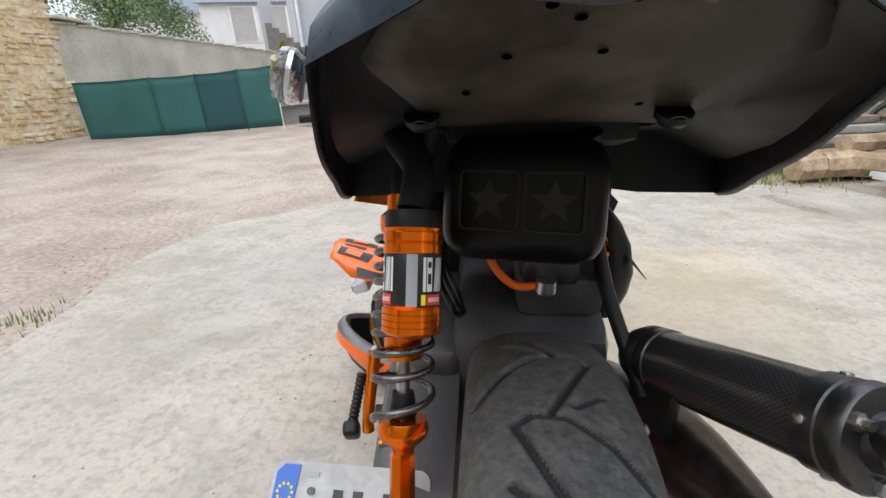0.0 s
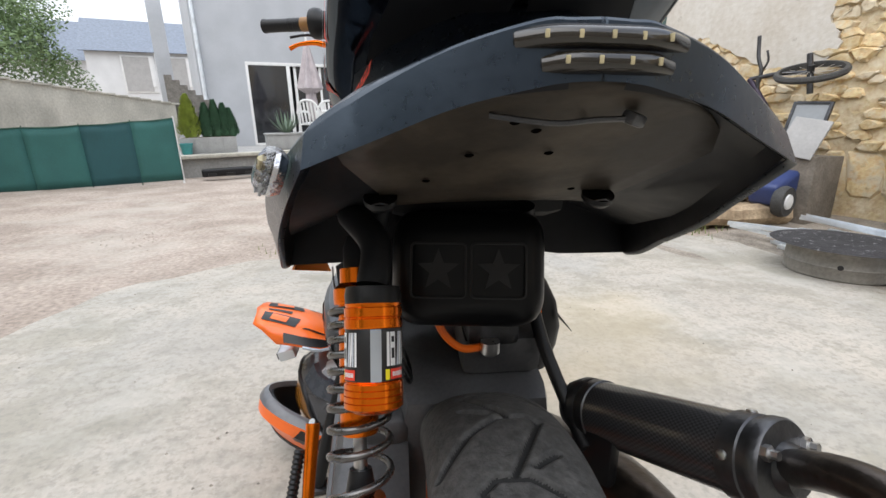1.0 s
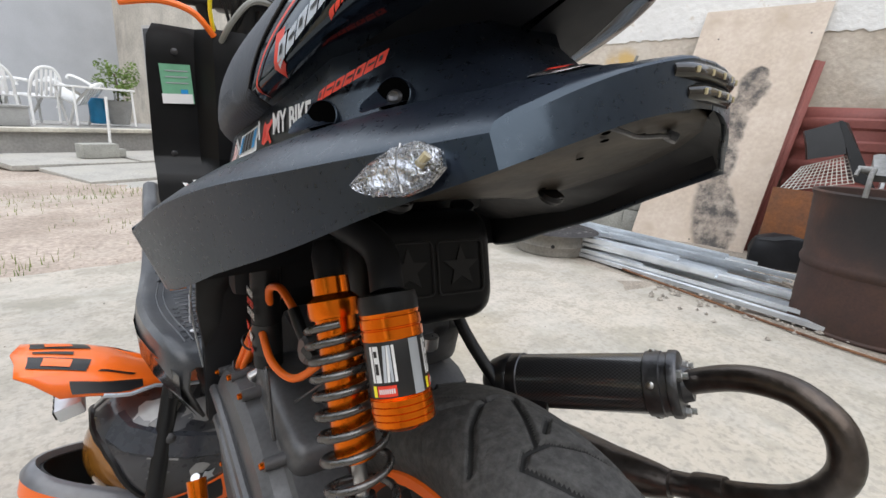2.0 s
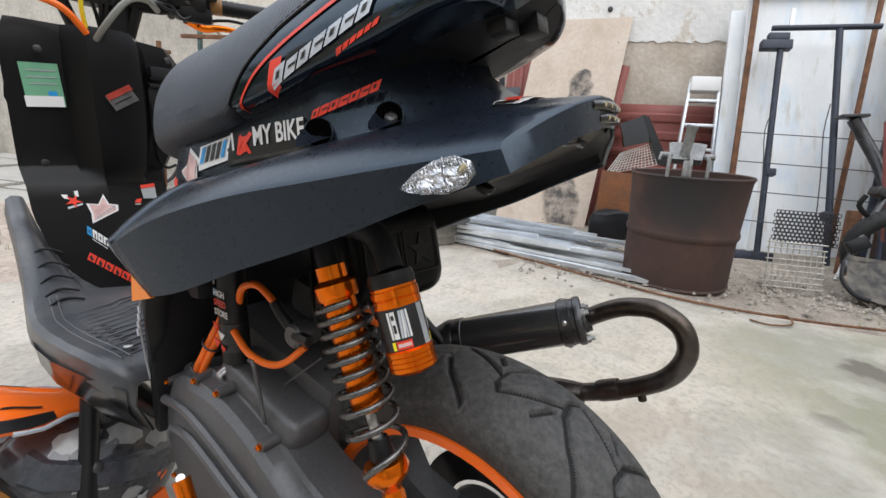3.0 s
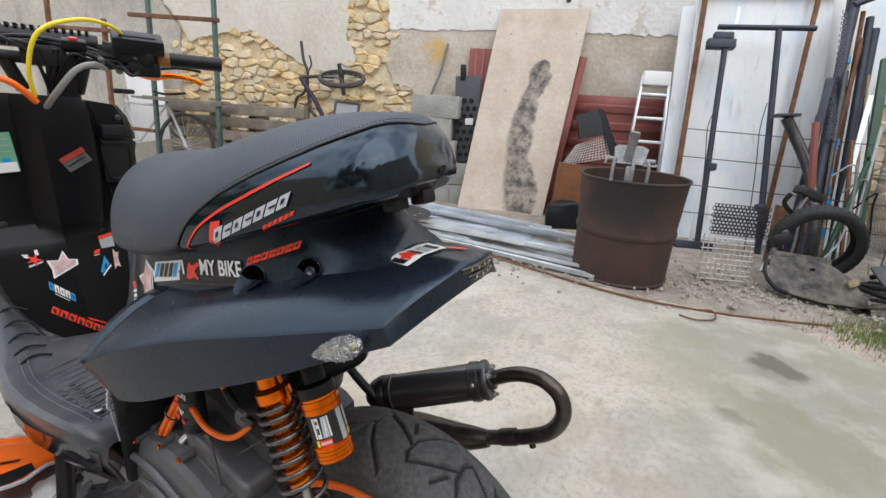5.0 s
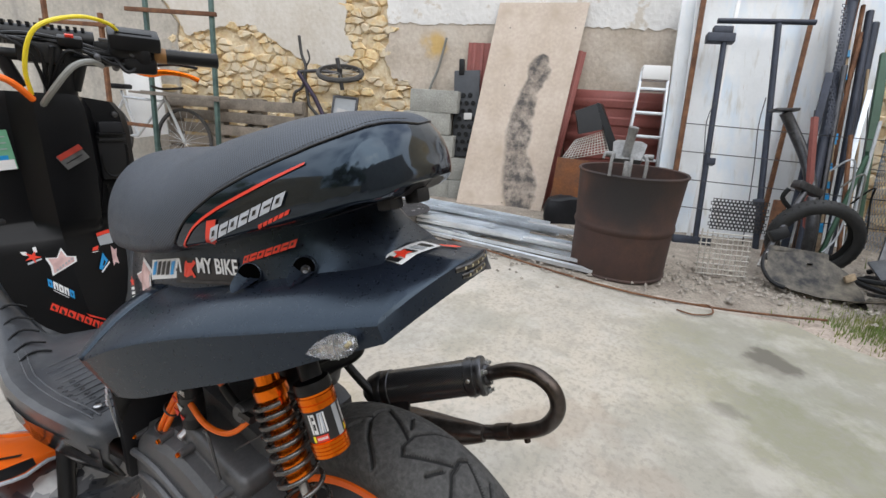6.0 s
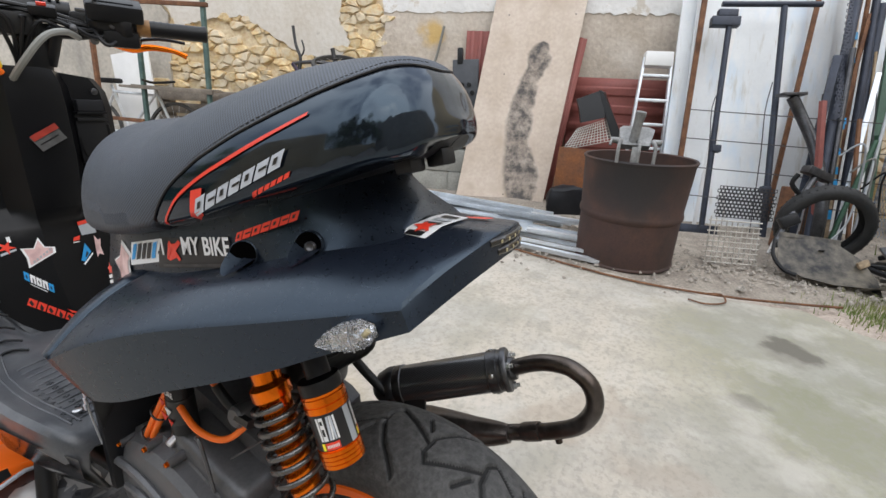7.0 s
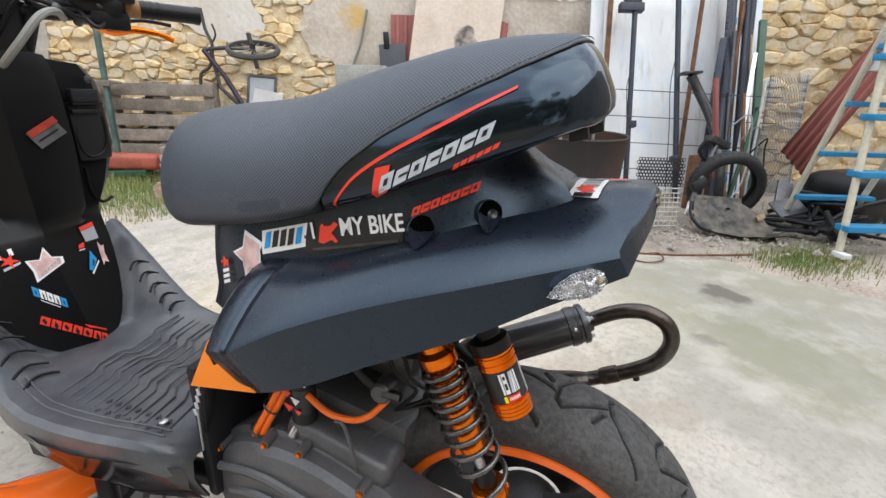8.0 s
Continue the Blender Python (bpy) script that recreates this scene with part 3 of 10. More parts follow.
def cell(c, others):
    """The share of the wall nearer to c than to any other centre; stones lie wider than high."""
    poly = [(c[0] - 0.4, c[1] - 0.3), (c[0] + 0.4, c[1] - 0.3), (c[0] + 0.4, c[1] + 0.3), (c[0] - 0.4, c[1] + 0.3)]
    for q in others:
        nx, nz = q[0] - c[0], (q[1] - c[1]) * 4.5
        mid = nx * (q[0] + c[0]) / 2 + nz * (q[1] + c[1]) / 2
        out = []
        for a, b in zip(poly, poly[1:] + poly[:1]):
            da, db = nx * a[0] + nz * a[1] - mid, nx * b[0] + nz * b[1] - mid
            if da <= 0:
                out.append(a)
            if da * db < 0:
                k = da / (da - db)
                out.append((a[0] + (b[0] - a[0]) * k, a[1] + (b[1] - a[1]) * k))
        poly = out
        if len(poly) < 3:
            break
    return poly


def stones(parent, inside, s0, s1, z0, z1, seed, deep=0.022, limit=150, big=1.0):
    """Rubble stones of uneven outline bedded in the wall, each an object of its own."""
    rnd, centres, z, row = random.Random(seed), [], z0, 0
    while z < z1:
        h = rnd.uniform(0.06, 0.12) * big
        s = s0 + rnd.uniform(-0.1, 0)
        while s < s1:
            w = rnd.uniform(0.07, 0.24) * big
            if rnd.random() > 0.1:
                centres.append((s + w / 2, z + h / 2 + rnd.uniform(-0.035, 0.035)))
            s += w
        z += h
    made = 0
    for c in centres:
        if made >= limit or not inside(*c) or rnd.random() < 0.26:
            continue
        near = [q for q in centres if q is not c and abs(q[0] - c[0]) < 0.6 and abs(q[1] - c[1]) < 0.4]
        poly = cell(c, near)
        if len(poly) < 4:
            continue
        # corners knocked off
        soft = []
        for k, p in enumerate(poly):
            a, b = poly[k - 1], poly[(k + 1) % len(poly)]
            f = rnd.uniform(0.12, 0.3)
            soft += [(p[0] + (a[0] - p[0]) * f, p[1] + (a[1] - p[1]) * f), (p[0] + (b[0] - p[0]) * f, p[1] + (b[1] - p[1]) * f)]
        mx, mz = sum(p[0] for p in soft) / len(soft), sum(p[1] for p in soft) / len(soft)
        d = deep * rnd.uniform(0.1, 1.3)
        bm = bmesh.new()
        rings = []
        for grow, y in ((1.0, -0.014), (0.9, 0.002 + d * 0.5), (0.7, 0.004 + d)):
            rings.append([bm.verts.new((mx + (x - mx) * grow + rnd.uniform(-0.007, 0.007), y + (rnd.uniform(-0.007, 0.007) if y > 0 else 0), mz + (z_ - mz) * grow + rnd.uniform(-0.007, 0.007))) for x, z_ in soft])
        for a, b in zip(rings, rings[1:]):
            for k in range(len(a)):
                n = (k + 1) % len(a)
                bm.faces.new((a[k], b[k], b[n], a[n]))
        bm.faces.new(rings[-1][::-1])
        bmesh.ops.recalc_face_normals(bm, faces=bm.faces)
        ob = new("stone", link_mesh("stone", bm, STONE, 28))
        ob.parent = parent
        made += 1


def bare(s, z):
    if 1.80 < s < 2.30 and z < 2.3:
        return True
    if 1.35 < s <= 1.8:
        return z < np.interp(s, (1.35, 1.45, 1.6, 1.8), (0.75, 0.95, 1.08, 1.15))
    if 2.25 <= s < 4.25:
        return z < np.interp(s, (2.2, 2.42, 2.62, 2.75, 3.0, 3.25, 3.64, 4.02, 4.2), (1.22, 1.18, 1.2, 1.26, 1.4, 1.54, 1.52, 1.42, 1.4))
    return False


# ---- west wall and the wall behind the windbreak ----
WEST = frame_of((-4.95, 6.2, 0), (0.17, 0.985, 0), (0, 0, 1))
# the low stretch is unseen and added, kept low to let sky light in
wall_w = single("wall_west", prism([(-12.0, -0.1), (0.0, -0.1), (0.0, 3.3), (-2.6, 3.3), (-2.9, 2.4), (-3.3, 1.5), (-12.0, 1.4)], 0.4), MORTAR, "rough limestone rubble wall", "wall", WEST, kind="structure", smooth=0)
rnd = random.Random(12)
verts, faces, z = [], [], 0.0
while z < 3.2:
    h, s = rnd.uniform(0.045, 0.10), -2.6 - rnd.uniform(0, 0.1)
    while s < -0.05:
        w = rnd.uniform(0.05, 0.20)
        if rnd.random() < 0.22:
            s += w
            continue
        i0 = len(verts)
        for dx, dz in ((0, 0), (1, 0), (1, 1), (0, 1)):
            verts.append((s + dx * w * 0.97 + rnd.uniform(-0.02, 0.02), 0.02, z + dz * h * 0.95 + rnd.uniform(-0.02, 0.02)))
        out_ = rnd.uniform(0.0, 0.03)
        for dx, dz in ((0.2, 0.25), (0.8, 0.2), (0.78, 0.78), (0.22, 0.8)):
            verts.append((s + dx * w + rnd.uniform(-0.015, 0.015), -out_ - rnd.uniform(0.0, 0.012), z + dz * h + rnd.uniform(-0.012, 0.012)))
        faces += [(i0 + 4, i0 + 5, i0 + 6, i0 + 7)] + [(i0 + k, i0 + (k + 1) % 4, i0 + 4 + (k + 1) % 4, i0 + 4 + k) for k in range(4)]
        s += w
    z += h
me = bpy.data.meshes.new("stonework")
me.from_pydata(verts, [], faces)
me.materials.append(STONE)
ob = new("stonework", me)
ob.parent = wall_w
tagged(ob, kind="stuff")

bm = prism([(0, 0), (5.15, 0), (5.15, 1.22), (3.2, 1.27), (1.2, 1.34), (0, 1.38)], 0.16, pose(0, 0, 0))
wall_c = single("wall_north", bm, CONC_WALL, "grey streaked concrete garden wall", "wall", WEST, kind="structure", smooth=0)
for k in range(16):
    part("coping_tile", box((0.17 + k * 0.33, 0.08, 1.385 - k * 0.0105), (0.31, 0.22, 0.03), (0, -1.8, 0), 0.006), CONC_WALL, wall_c)
part("coping_slab", box((0.25, 0.05, 1.43), (0.55, 0.3, 0.035), (0, 3, 8), 0.006), CONC_WALL, wall_c)

# plain closing wall behind the scooter, unseen, added to block low sky light
single("wall_south_added", box((-0.4, -4.9, 2.3), (11.0, 0.35, 4.6)), GREY_PLASTER, "plain grey wall added out of view to close the yard", "wall", kind="structure", smooth=0)


# ---- the scooter ----
scooter = thing("scooter", "custom matt black and orange scooter parked on concrete", "scooter", pose(0.152, 0.345, 0, 0, 0, -4))


def sp(name, bm, material, label="", parent=None, smooth=38.0):
    return part(name, bm, material, parent or scooter, label, smooth)


def curve(v, table):
    return [float(np.interp(v, [t[0] for t in table], [t[k] for t in table])) for k in range(1, len(table[0]))]


# tail fairing: (v, centre z, inner u, inner z, crease u, crease z, lower u, lower z)
TAIL = [(-0.0268, 0.7300, 0.0001, 0.7300, 0.0002, 0.7298, 0.0002, 0.7062),
        (-0.0264, 0.7300, 0.008, 0.7299, 0.0115, 0.7295, 0.0115, 0.7058),
        (-0.0251, 0.7300, 0.018, 0.7293, 0.0249, 0.7288, 0.0247, 0.7038),
        (-0.0184, 0.7300, 0.030, 0.728, 0.056, 0.7202, 0.0552, 0.6965),
        (-0.0078, 0.7285, 0.040, 0.7255, 0.0862, 0.7065, 0.0850, 0.6850),
        (0.003, 0.7275, 0.045, 0.7225, 0.1175, 0.6886, 0.1182, 0.6722),
        (0.060, 0.7245, 0.062, 0.7130, 0.1412, 0.6745, 0.1425, 0.6435),
        (0.120, 0.7200, 0.090, 0.6975, 0.1640, 0.6596, 0.1645, 0.6120),
        (0.200, 0.7110, 0.118, 0.6725, 0.1930, 0.6393, 0.1870, 0.5765),
        (0.270, 0.6990, 0.130, 0.6510, 0.2158, 0.6140, 0.2030, 0.5475),
        (0.3217, 0.6890, 0.134, 0.6420, 0.2304, 0.5859, 0.2098, 0.5329)]


def between(rows, n):
    """More rows on a smooth line through the given ones."""
    out = []
    for i in range(len(rows) - 1):
        a, b, c, d = (np.array(rows[k]) for k in (max(i - 1, 0), i, i + 1, min(i + 2, len(rows) - 1)))
        for t in np.linspace(0, 1, n, endpoint=False):
            out.append(tuple(0.5 * (2 * b + (c - a) * t + (2 * a - 5 * b + 4 * c - d) * t * t + (3 * b - 3 * c + d - a) * t ** 3)))
    return out + [tuple(rows[-1])]


# smooth on either side of the sharp rear corner
TAIL = between(TAIL[:6], 5)[:-1] + between(TAIL[5:], 5)


ANCHOR = Vector((0, 0.06, 0.7245))


def lip_back(v):
    """How far the lower lip stands back from the crease above it."""
    return float(np.interp(v, (-0.027, 0.003, 0.06, 0.2, 0.3217), (-0.0025, -0.0085, -0.005, 0.0, -0.014)))


def sided(p, sx):
    """A point of the left or right half; the right half stands a little further forward."""
    u, v, z = p
    return Vector((sx * u, v + (0.09 * u if sx > 0 else 0), z))


def top_z(u, v):
    """Height of the tail's top; towards the rear it goes straight on."""
    r = np.array(curve(max(v, 0.0), TAIL))
    if v < 0:
        r = r + (np.array(curve(0.06, TAIL)) - r) * v / 0.06
    zc, ui, zi, uc, zcr, ul, zl = r
    a = abs(u)
    t = min(1, max(0, (uc - a) / (uc - ui)))
    gain = min(1, max(0.8, (v + 0.04) * 8))
    return float(np.interp(a, (0, ui * 0.6, ui, uc), (zc, zi * 0.4 + zc * 0.6 + 0.002, zi, zcr))) + 0.009 * math.sin(math.pi * t) * gain


def tail_half(row):
    """One side of the skin at a row: lip, rounded edge, and the top drawn in towards the middle."""
    v, zc, ui, zi, uc, zcr, ul, zl = row
    c = Vector((uc, v, zcr))
    k = max(0.0, min(1.0, (0.06 - v) / 0.07))
    k = k * k * (3 - 2 * k)
    far = c + (ANCHOR - c) * 0.5 + Vector((0, 0, 0.010))
    inner = Vector((ui, v, zi)).lerp(far, k)
    mid = Vector((0, max(v, 0.06), zc if v > 0.06 else ANCHOR.z))
    d = (inner - c)
    dn = d.normalized()
    half = [Vector((ul - 0.005 * min(1, ul * 40), v + lip_back(v) + 0.004 * k, zl + 0.003)), Vector((ul, v + lip_back(v), zl)), c + Vector((0, 0, -0.002)), c + dn * 0.0012 + Vector((0, 0, -0.001)), c + dn * 0.0040 + Vector((0, 0, 0.0010))]
    for t in (0.22, 0.4, 0.6, 0.8):
        half.append(c + d * t + Vector((0, 0, 0.009 * math.sin(math.pi * t) * min(1, max(0.15, (v + 0.03) * 8)))))
    half += [inner, inner.lerp(mid, 0.4) + Vector((0, 0, 0.002)), mid]
    if k > 0:
        miss = zcr - top_z(uc, v)
        for j, t in zip(range(4, len(half) - 1), (0.05, 0.22, 0.4, 0.6, 0.8, 1.0, 1.2)):
            p = half[j]
            half[j] = Vector((p.x, p.y, p.z + (top_z(p.x, p.y) + miss * max(0.0, 1 - t / 0.8) - p.z) * min(1.0, k * 6)))
    return half


rings = []
for row in TAIL:
    half = tail_half(row)
    rings.append([sided(p, -1) for p in half] + [sided(p, 1) for p in half[-2::-1]])
bm = loft(rings, closed=False)
# rounded nose of each wing, from its front edge down to the body side
for sx in (-1, 1):
    zc, ui, zi, uc, zcr, ul, zl = curve(0.3217, TAIL)
    edge_ = [(ul, -0.014, zl + 0.004), (uc - 0.004, -0.002, zcr - 0.012), (uc, 0.0, zcr), (uc - 0.004, 0.0, zcr + 0.003)] + [(uc + (ui - uc) * k / 5, 0.0, zcr + (zi - zcr) * k / 5 + 0.009 * math.sin(math.pi * k / 5)) for k in range(1, 5)] + [(ui, 0.0, zi)]
    rings = []
    for k in range(9):
        th = math.pi / 2 * k / 8
        rings.append([sided((u - 0.02 * (1 - math.cos(th)) * (u / uc), 0.3217 + dv + (0.060 * (1 - 0.5 * (u / uc) ** 4) + 0.006) * math.sin(th) ** 0.85, z - max(0.0, z - 0.550) * 0.95 * (1 - max(0.0, math.cos(th)) ** 0.65)), sx) for u, dv, z in edge_])
    loft(rings, bm, closed=False)
tail = sp("tail_fairing", bm, MATT_BLACK, "matt black flared tail fairing", smooth=23)
md = tail.modifiers.new("thick", "SOLIDIFY")
md.thickness, md.offset = 0.003, -1

# strips of light in the tail, set into the rear face
def rear_face(u, z):
    """How far back the rear face stands at u and z."""
    v = float(np.interp(abs(u), (0, 0.0115, 0.025, 0.056, 0.086), (-0.0268, -0.0264, -0.0251, -0.0184, -0.0078)))
    return v - 0.003 * float(np.interp(z, (0.706, 0.730), (1, 0))) + (0.09 * u if u > 0 else 0)


for k, (zz, u0, u1) in enumerate(((0.7218, -0.032, 0.036), (0.7130, -0.022, 0.029))):
    line = [(u, rear_face(u, zz) + (0.003 if e else 0.0004), zz - 0.0012 * e) for u, e in ((u0, 1), (u0 * 0.8 + u1 * 0.2, 0), ((u0 + u1) / 2, 0), (u0 * 0.2 + u1 * 0.8, 0), (u1, 1))]
    sp("light_recess", tube([(x, y + 0.0016, z) for x, y, z in line], 0.0049, 12, smooth=5), INNER_BLACK, parent=tail)
    strip = sp("tail_light", tube(line, 0.0040, 12, smooth=5), SMOKE, "smoked tail light strip with amber diodes", tail)
    for j in range(5 - k):
        u = u0 + (u1 - u0) * (0.14 + j * (0.18 if k == 0 else 0.24))
        sp("diode", box((u, rear_face(u, zz) - 0.0034, zz + 0.0004), (0.0017, 0.0012, 0.0030), (0, 0, 300 * u), bevel=0.0004), LED, parent=strip)

# the underside
PLATE_V = (-0.020, 0.0, 0.05, 0.12, 0.16)
PLATE_Z = (0.7035, 0.697, 0.6745, 0.6425, 0.628)


def plate_edge(v):
    return float(np.interp(v, (-0.020, -0.01, 0.0, 0.02, 0.05, 0.12, 0.16, 0.31), (0.022, 0.05, 0.068, 0.092, 0.112, 0.090, 0.085, 0.09)))


bm = bmesh.new()
rings = []
for v in np.linspace(-0.020, 0.155, 14):
    zl = float(np.interp(v, PLATE_V, PLATE_Z))
    w = plate_edge(v)
    rings.append([sided((w * abs(k), v, zl - 0.003 * k * k + 0.003), 1 if k > 0 else -1) for k in (-1, -0.8, -0.5, 0, 0.5, 0.8, 1)])
loft(rings, bm, closed=False)
under = sp("tail_underside", bm, UNDERSIDE, "dirty brown-grey underside of the tail")
md = under.modifiers.new("thick", "SOLIDIFY")
md.thickness, md.offset = 0.004, 1
for sx in (-1, 1):
    rings = []
    for v in (-0.0262, -0.025, -0.021, -0.016, -0.008, 0.003, 0.03, 0.06, 0.12, 0.16, 0.2, 0.27, 0.318):
        zc, ui, zi, uc, zcr, ul, zl = curve(v, TAIL)
        wi = plate_edge(v)
        zu = float(np.interp(v, PLATE_V + (0.31,), PLATE_Z + (0.604,))) - 0.001
        b_ = lip_back(v) + 0.003
        rings.append([sided(p, sx) for p in ((max(0, ul - 0.004), v + b_, zl + 0.002), (max(0, ul * 0.97 - 0.004), v + b_ * 0.5 + 0.002, zl * 0.45 + zu * 0.55), (ul * 0.3 + wi * 0.68, v + 0.004, zu + 0.001), (wi * 0.985, v + 0.005, zu + 0.0015))])
    rings.append([sided(p, sx) for p in ((0.2035, 0.3065, 0.537), (0.17, 0.310, 0.537), (0.12, 0.313, 0.538), (0.07, 0.316, 0.545))])
    sp("tail_inner_skin", loft(rings, closed=False), INNER_BLACK)
for u, v in ((-0.091, 0.117), (0.071, 0.121)):
    k = sp("rubber_buffer", lathe([(0.012, 0), (0.012, -0.004), (0.0095, -0.007), (0.009, -0.008)], 18, pose(u, v, 0.6425, 24, 0, 0)), BLACK_PLASTIC, "dusty round rubber buffer", under)
    sp("clip", tube([(u - 0.008, v - 0.006, 0.637), (u, v - 0.012, 0.640), (u + 0.008, v - 0.006, 0.637)], 0.0008, 6, smooth=3), DARK_STEEL, parent=under)
for u, v in ((-0.022, 0.014), (0.010, 0.012), (-0.009, 0.023), (0.007, 0.050), (-0.038, 0.052), (0.045, 0.11), (-0.06, 0.09)):
    z = float(np.interp(v, PLATE_V, PLATE_Z))
    # shallow black disc stands for the shaded hole
    sp("bolt_hole", lathe([(0.0028, -0.0012), (0.0022, -0.0016), (0.0005, -0.0006)], 10, pose(u, v, z - 0.003 * (u / plate_edge(v)) ** 2 + 0.0026, -25, 0, 0)), PIT, parent=under)
sp("light_cable", tube([(-0.036, 0.006, 0.6950), (-0.022, 0.003, 0.6930), (-0.004, 0.005, 0.6915), (0.012, 0.002, 0.6930), (0.026, 0.003, 0.6935)], 0.0014, 6, smooth=4), DUSTY_BLACK, parent=under)
sp("cable_clip", box((0.031, 0.004, 0.6935), (0.010, 0.008, 0.006), (20, 10, 30), 0.002), DUSTY_BLACK, parent=under)

# body under the seat
bm = bmesh.new()
rings = []
for v, w, z0, z1 in ((0.045, 0.045, 0.716, 0.766), (0.07, 0.066, 0.710, 0.764), (0.12, 0.0925, 0.692, 0.757), (0.18, 0.1165, 0.668, 0.742), (0.2, 0.1195, 0.662, 0.736), (0.28, 0.1305, 0.638, 0.708), (0.36, 0.1365, 0.610, 0.682), (0.41, 0.136, 0.585, 0.664), (0.445, 0.112, 0.575, 0.655)):
    back = max(0.0, 0.16 - v)
    half = [(w + 0.008 + 0.2 * back, v - 0.05 * back, z0 - 0.012), (w + 0.003 + 0.05 * back, v, z0 - 0.002), (w * 0.99, v + 0.1 * back, z0 + 0.010), (w * (0.985 - 1.2 * back), v + 0.35 * back, (z0 + z1) / 2), (w * (0.96 - 1.6 * back), v + 0.5 * back, z1 * 0.75 + z0 * 0.25), (w * (0.93 - 1.5 * back), v + 0.55 * back, z1)]
    rings.append([(-u, y, z) for u, y, z in half] + half[::-1])
loft(rings, bm)
body = sp("seat_base_body", bm, MATT_BLACK, "matt black side panels under the seat")
sp("frame_cover", box((-0.02, 0.372, 0.555), (0.25, 0.03, 0.12), (0, 0, 0), 0.012), INNER_BLACK, "black inner cover under the seat")
sp("inner_frame_box", box((0, 0.325, 0.625), (0.18, 0.2, 0.07), (-9, 0, 0), 0.02), INNER_BLACK)


def holes(u, v, z, r, screw):
    """A round vent in the side of the body, with a shallow trough before it."""
    m = along((u, v, z), (u - 0.8, v - 0.55, z + 0.30))
    h = sp("vent", lathe([(r * 1.22, -0.03), (r * 1.14, -0.003), (r * 1.08, 0.0008), (r * 1.02, 0.0012), (r * 0.97, 0.0), (r * 0.95, -0.012)], 28, m), MATT_BLACK, "round vent in the side panel", body)
    # black disc near the rim stands for the shade inside the vent
    sp("vent_shade_disc", lathe([(r * 1.0, -0.0005), (r * 0.98, 0.0012), (0.001, 0.0008)], 24, m), PIT, parent=h)
    if screw:
        sp("screw", lathe([(0.0052, 0.0), (0.0052, 0.0025), (0.0035, 0.004), (0.002, 0.003)], 12, m @ pose(0.002, -0.002, 0)), DARK_STEEL, parent=h)
    # the scooped channel that runs out of the vent over the panel
    tip = Vector((u - 0.024, v - 0.004, z - 0.0125))
    rim = sorted((m @ Vector((r * 1.05 * math.cos(a), r * 1.05 * math.sin(a), 0.0018)) for a in np.linspace(0, 2 * math.pi, 24)), key=lambda q: q.y)
    a, b = rim[0], rim[-1]
    outer = smooth_line([a, a.lerp(tip, 0.6) + Vector((-0.002, -0.003, 0)), tip, b.lerp(tip, 0.6) + Vector((-0.002, 0.003, 0)), b], 5)
    deep_ = m @ Vector((0, 0, -0.001))
    bm = bmesh.new()
    rings = [[bm.verts.new(Vector(p).lerp(deep_, k) + Vector((0.004 * math.sin(k * math.pi), 0, 0))) for p in outer] for k in (0, 0.25, 0.5, 0.75)]
    for p, q in zip(rings, rings[1:]):
        for k in range(len(p) - 1):
            bm.faces.new((p[k], p[k + 1], q[k + 1], q[k]))
    sp("vent_trough", bm, MATT_BLACK, parent=h)
    return h


holes(-0.1185, 0.178, 0.6900, 0.0118, 0)
holes(-0.0955, 0.119, 0.7060, 0.0112, 1)

# seat: (v, half width, height of its widest line, rise above it, depth below it)
SEAT = [(0.0260, 0.015, 0.8040, 0.012, 0.0015), (0.0327, 0.0560, 0.8020, 0.022, 0.0046), (0.0455, 0.0815, 0.7935, 0.0540, 0.0095), (0.065, 0.1000, 0.7880, 0.0740, 0.0105), (0.0928, 0.1122, 0.7780, 0.0850, 0.0121), (0.1317, 0.1195, 0.7642, 0.0964, 0.0143), (0.1818, 0.1290, 0.7454, 0.1071, 0.0130),
        (0.2374, 0.1373, 0.7250, 0.1130, 0.0130), (0.293, 0.1425, 0.7094, 0.1126, 0.0151), (0.3487, 0.1480, 0.6950, 0.1080, 0.0175), (0.4043, 0.1440, 0.6855, 0.1085, 0.0218), (0.4599, 0.1345, 0.6795, 0.1088, 0.0271), (0.5044, 0.1190, 0.6765, 0.1050, 0.0340), (0.5378, 0.1000, 0.6760, 0.0960, 0.0360),
        (0.560, 0.0810, 0.6800, 0.0700, 0.0300), (0.5739, 0.0562, 0.6830, 0.0420, 0.0190), (0.581, 0.030, 0.6850, 0.0200, 0.0090)]
SEAT = between(SEAT, 4)
EDGE = [(0.0515, 90), (0.0530, 83), (0.0552, 76), (0.0600, 67), (0.0668, 58.9), (0.0788, 51), (0.0917, 46.1), (0.1045, 41.9), (0.1327, 35.1), (0.1645, 30.1), (0.1979, 25.8), (0.2313, 21.3), (0.2615, 14.3), (0.2742, 10.2), (0.2846, 5.2), (0.293, 0.3), (0.2985, -26), (0.3005, -60)]
SKEW = 0.146      # the seat stands slightly askew on the frame


def edge(v):
    """The angle at which the cover meets the cowl."""
    return float(np.interp(v, [e[0] for e in EDGE], [e[1] for e in EDGE]))


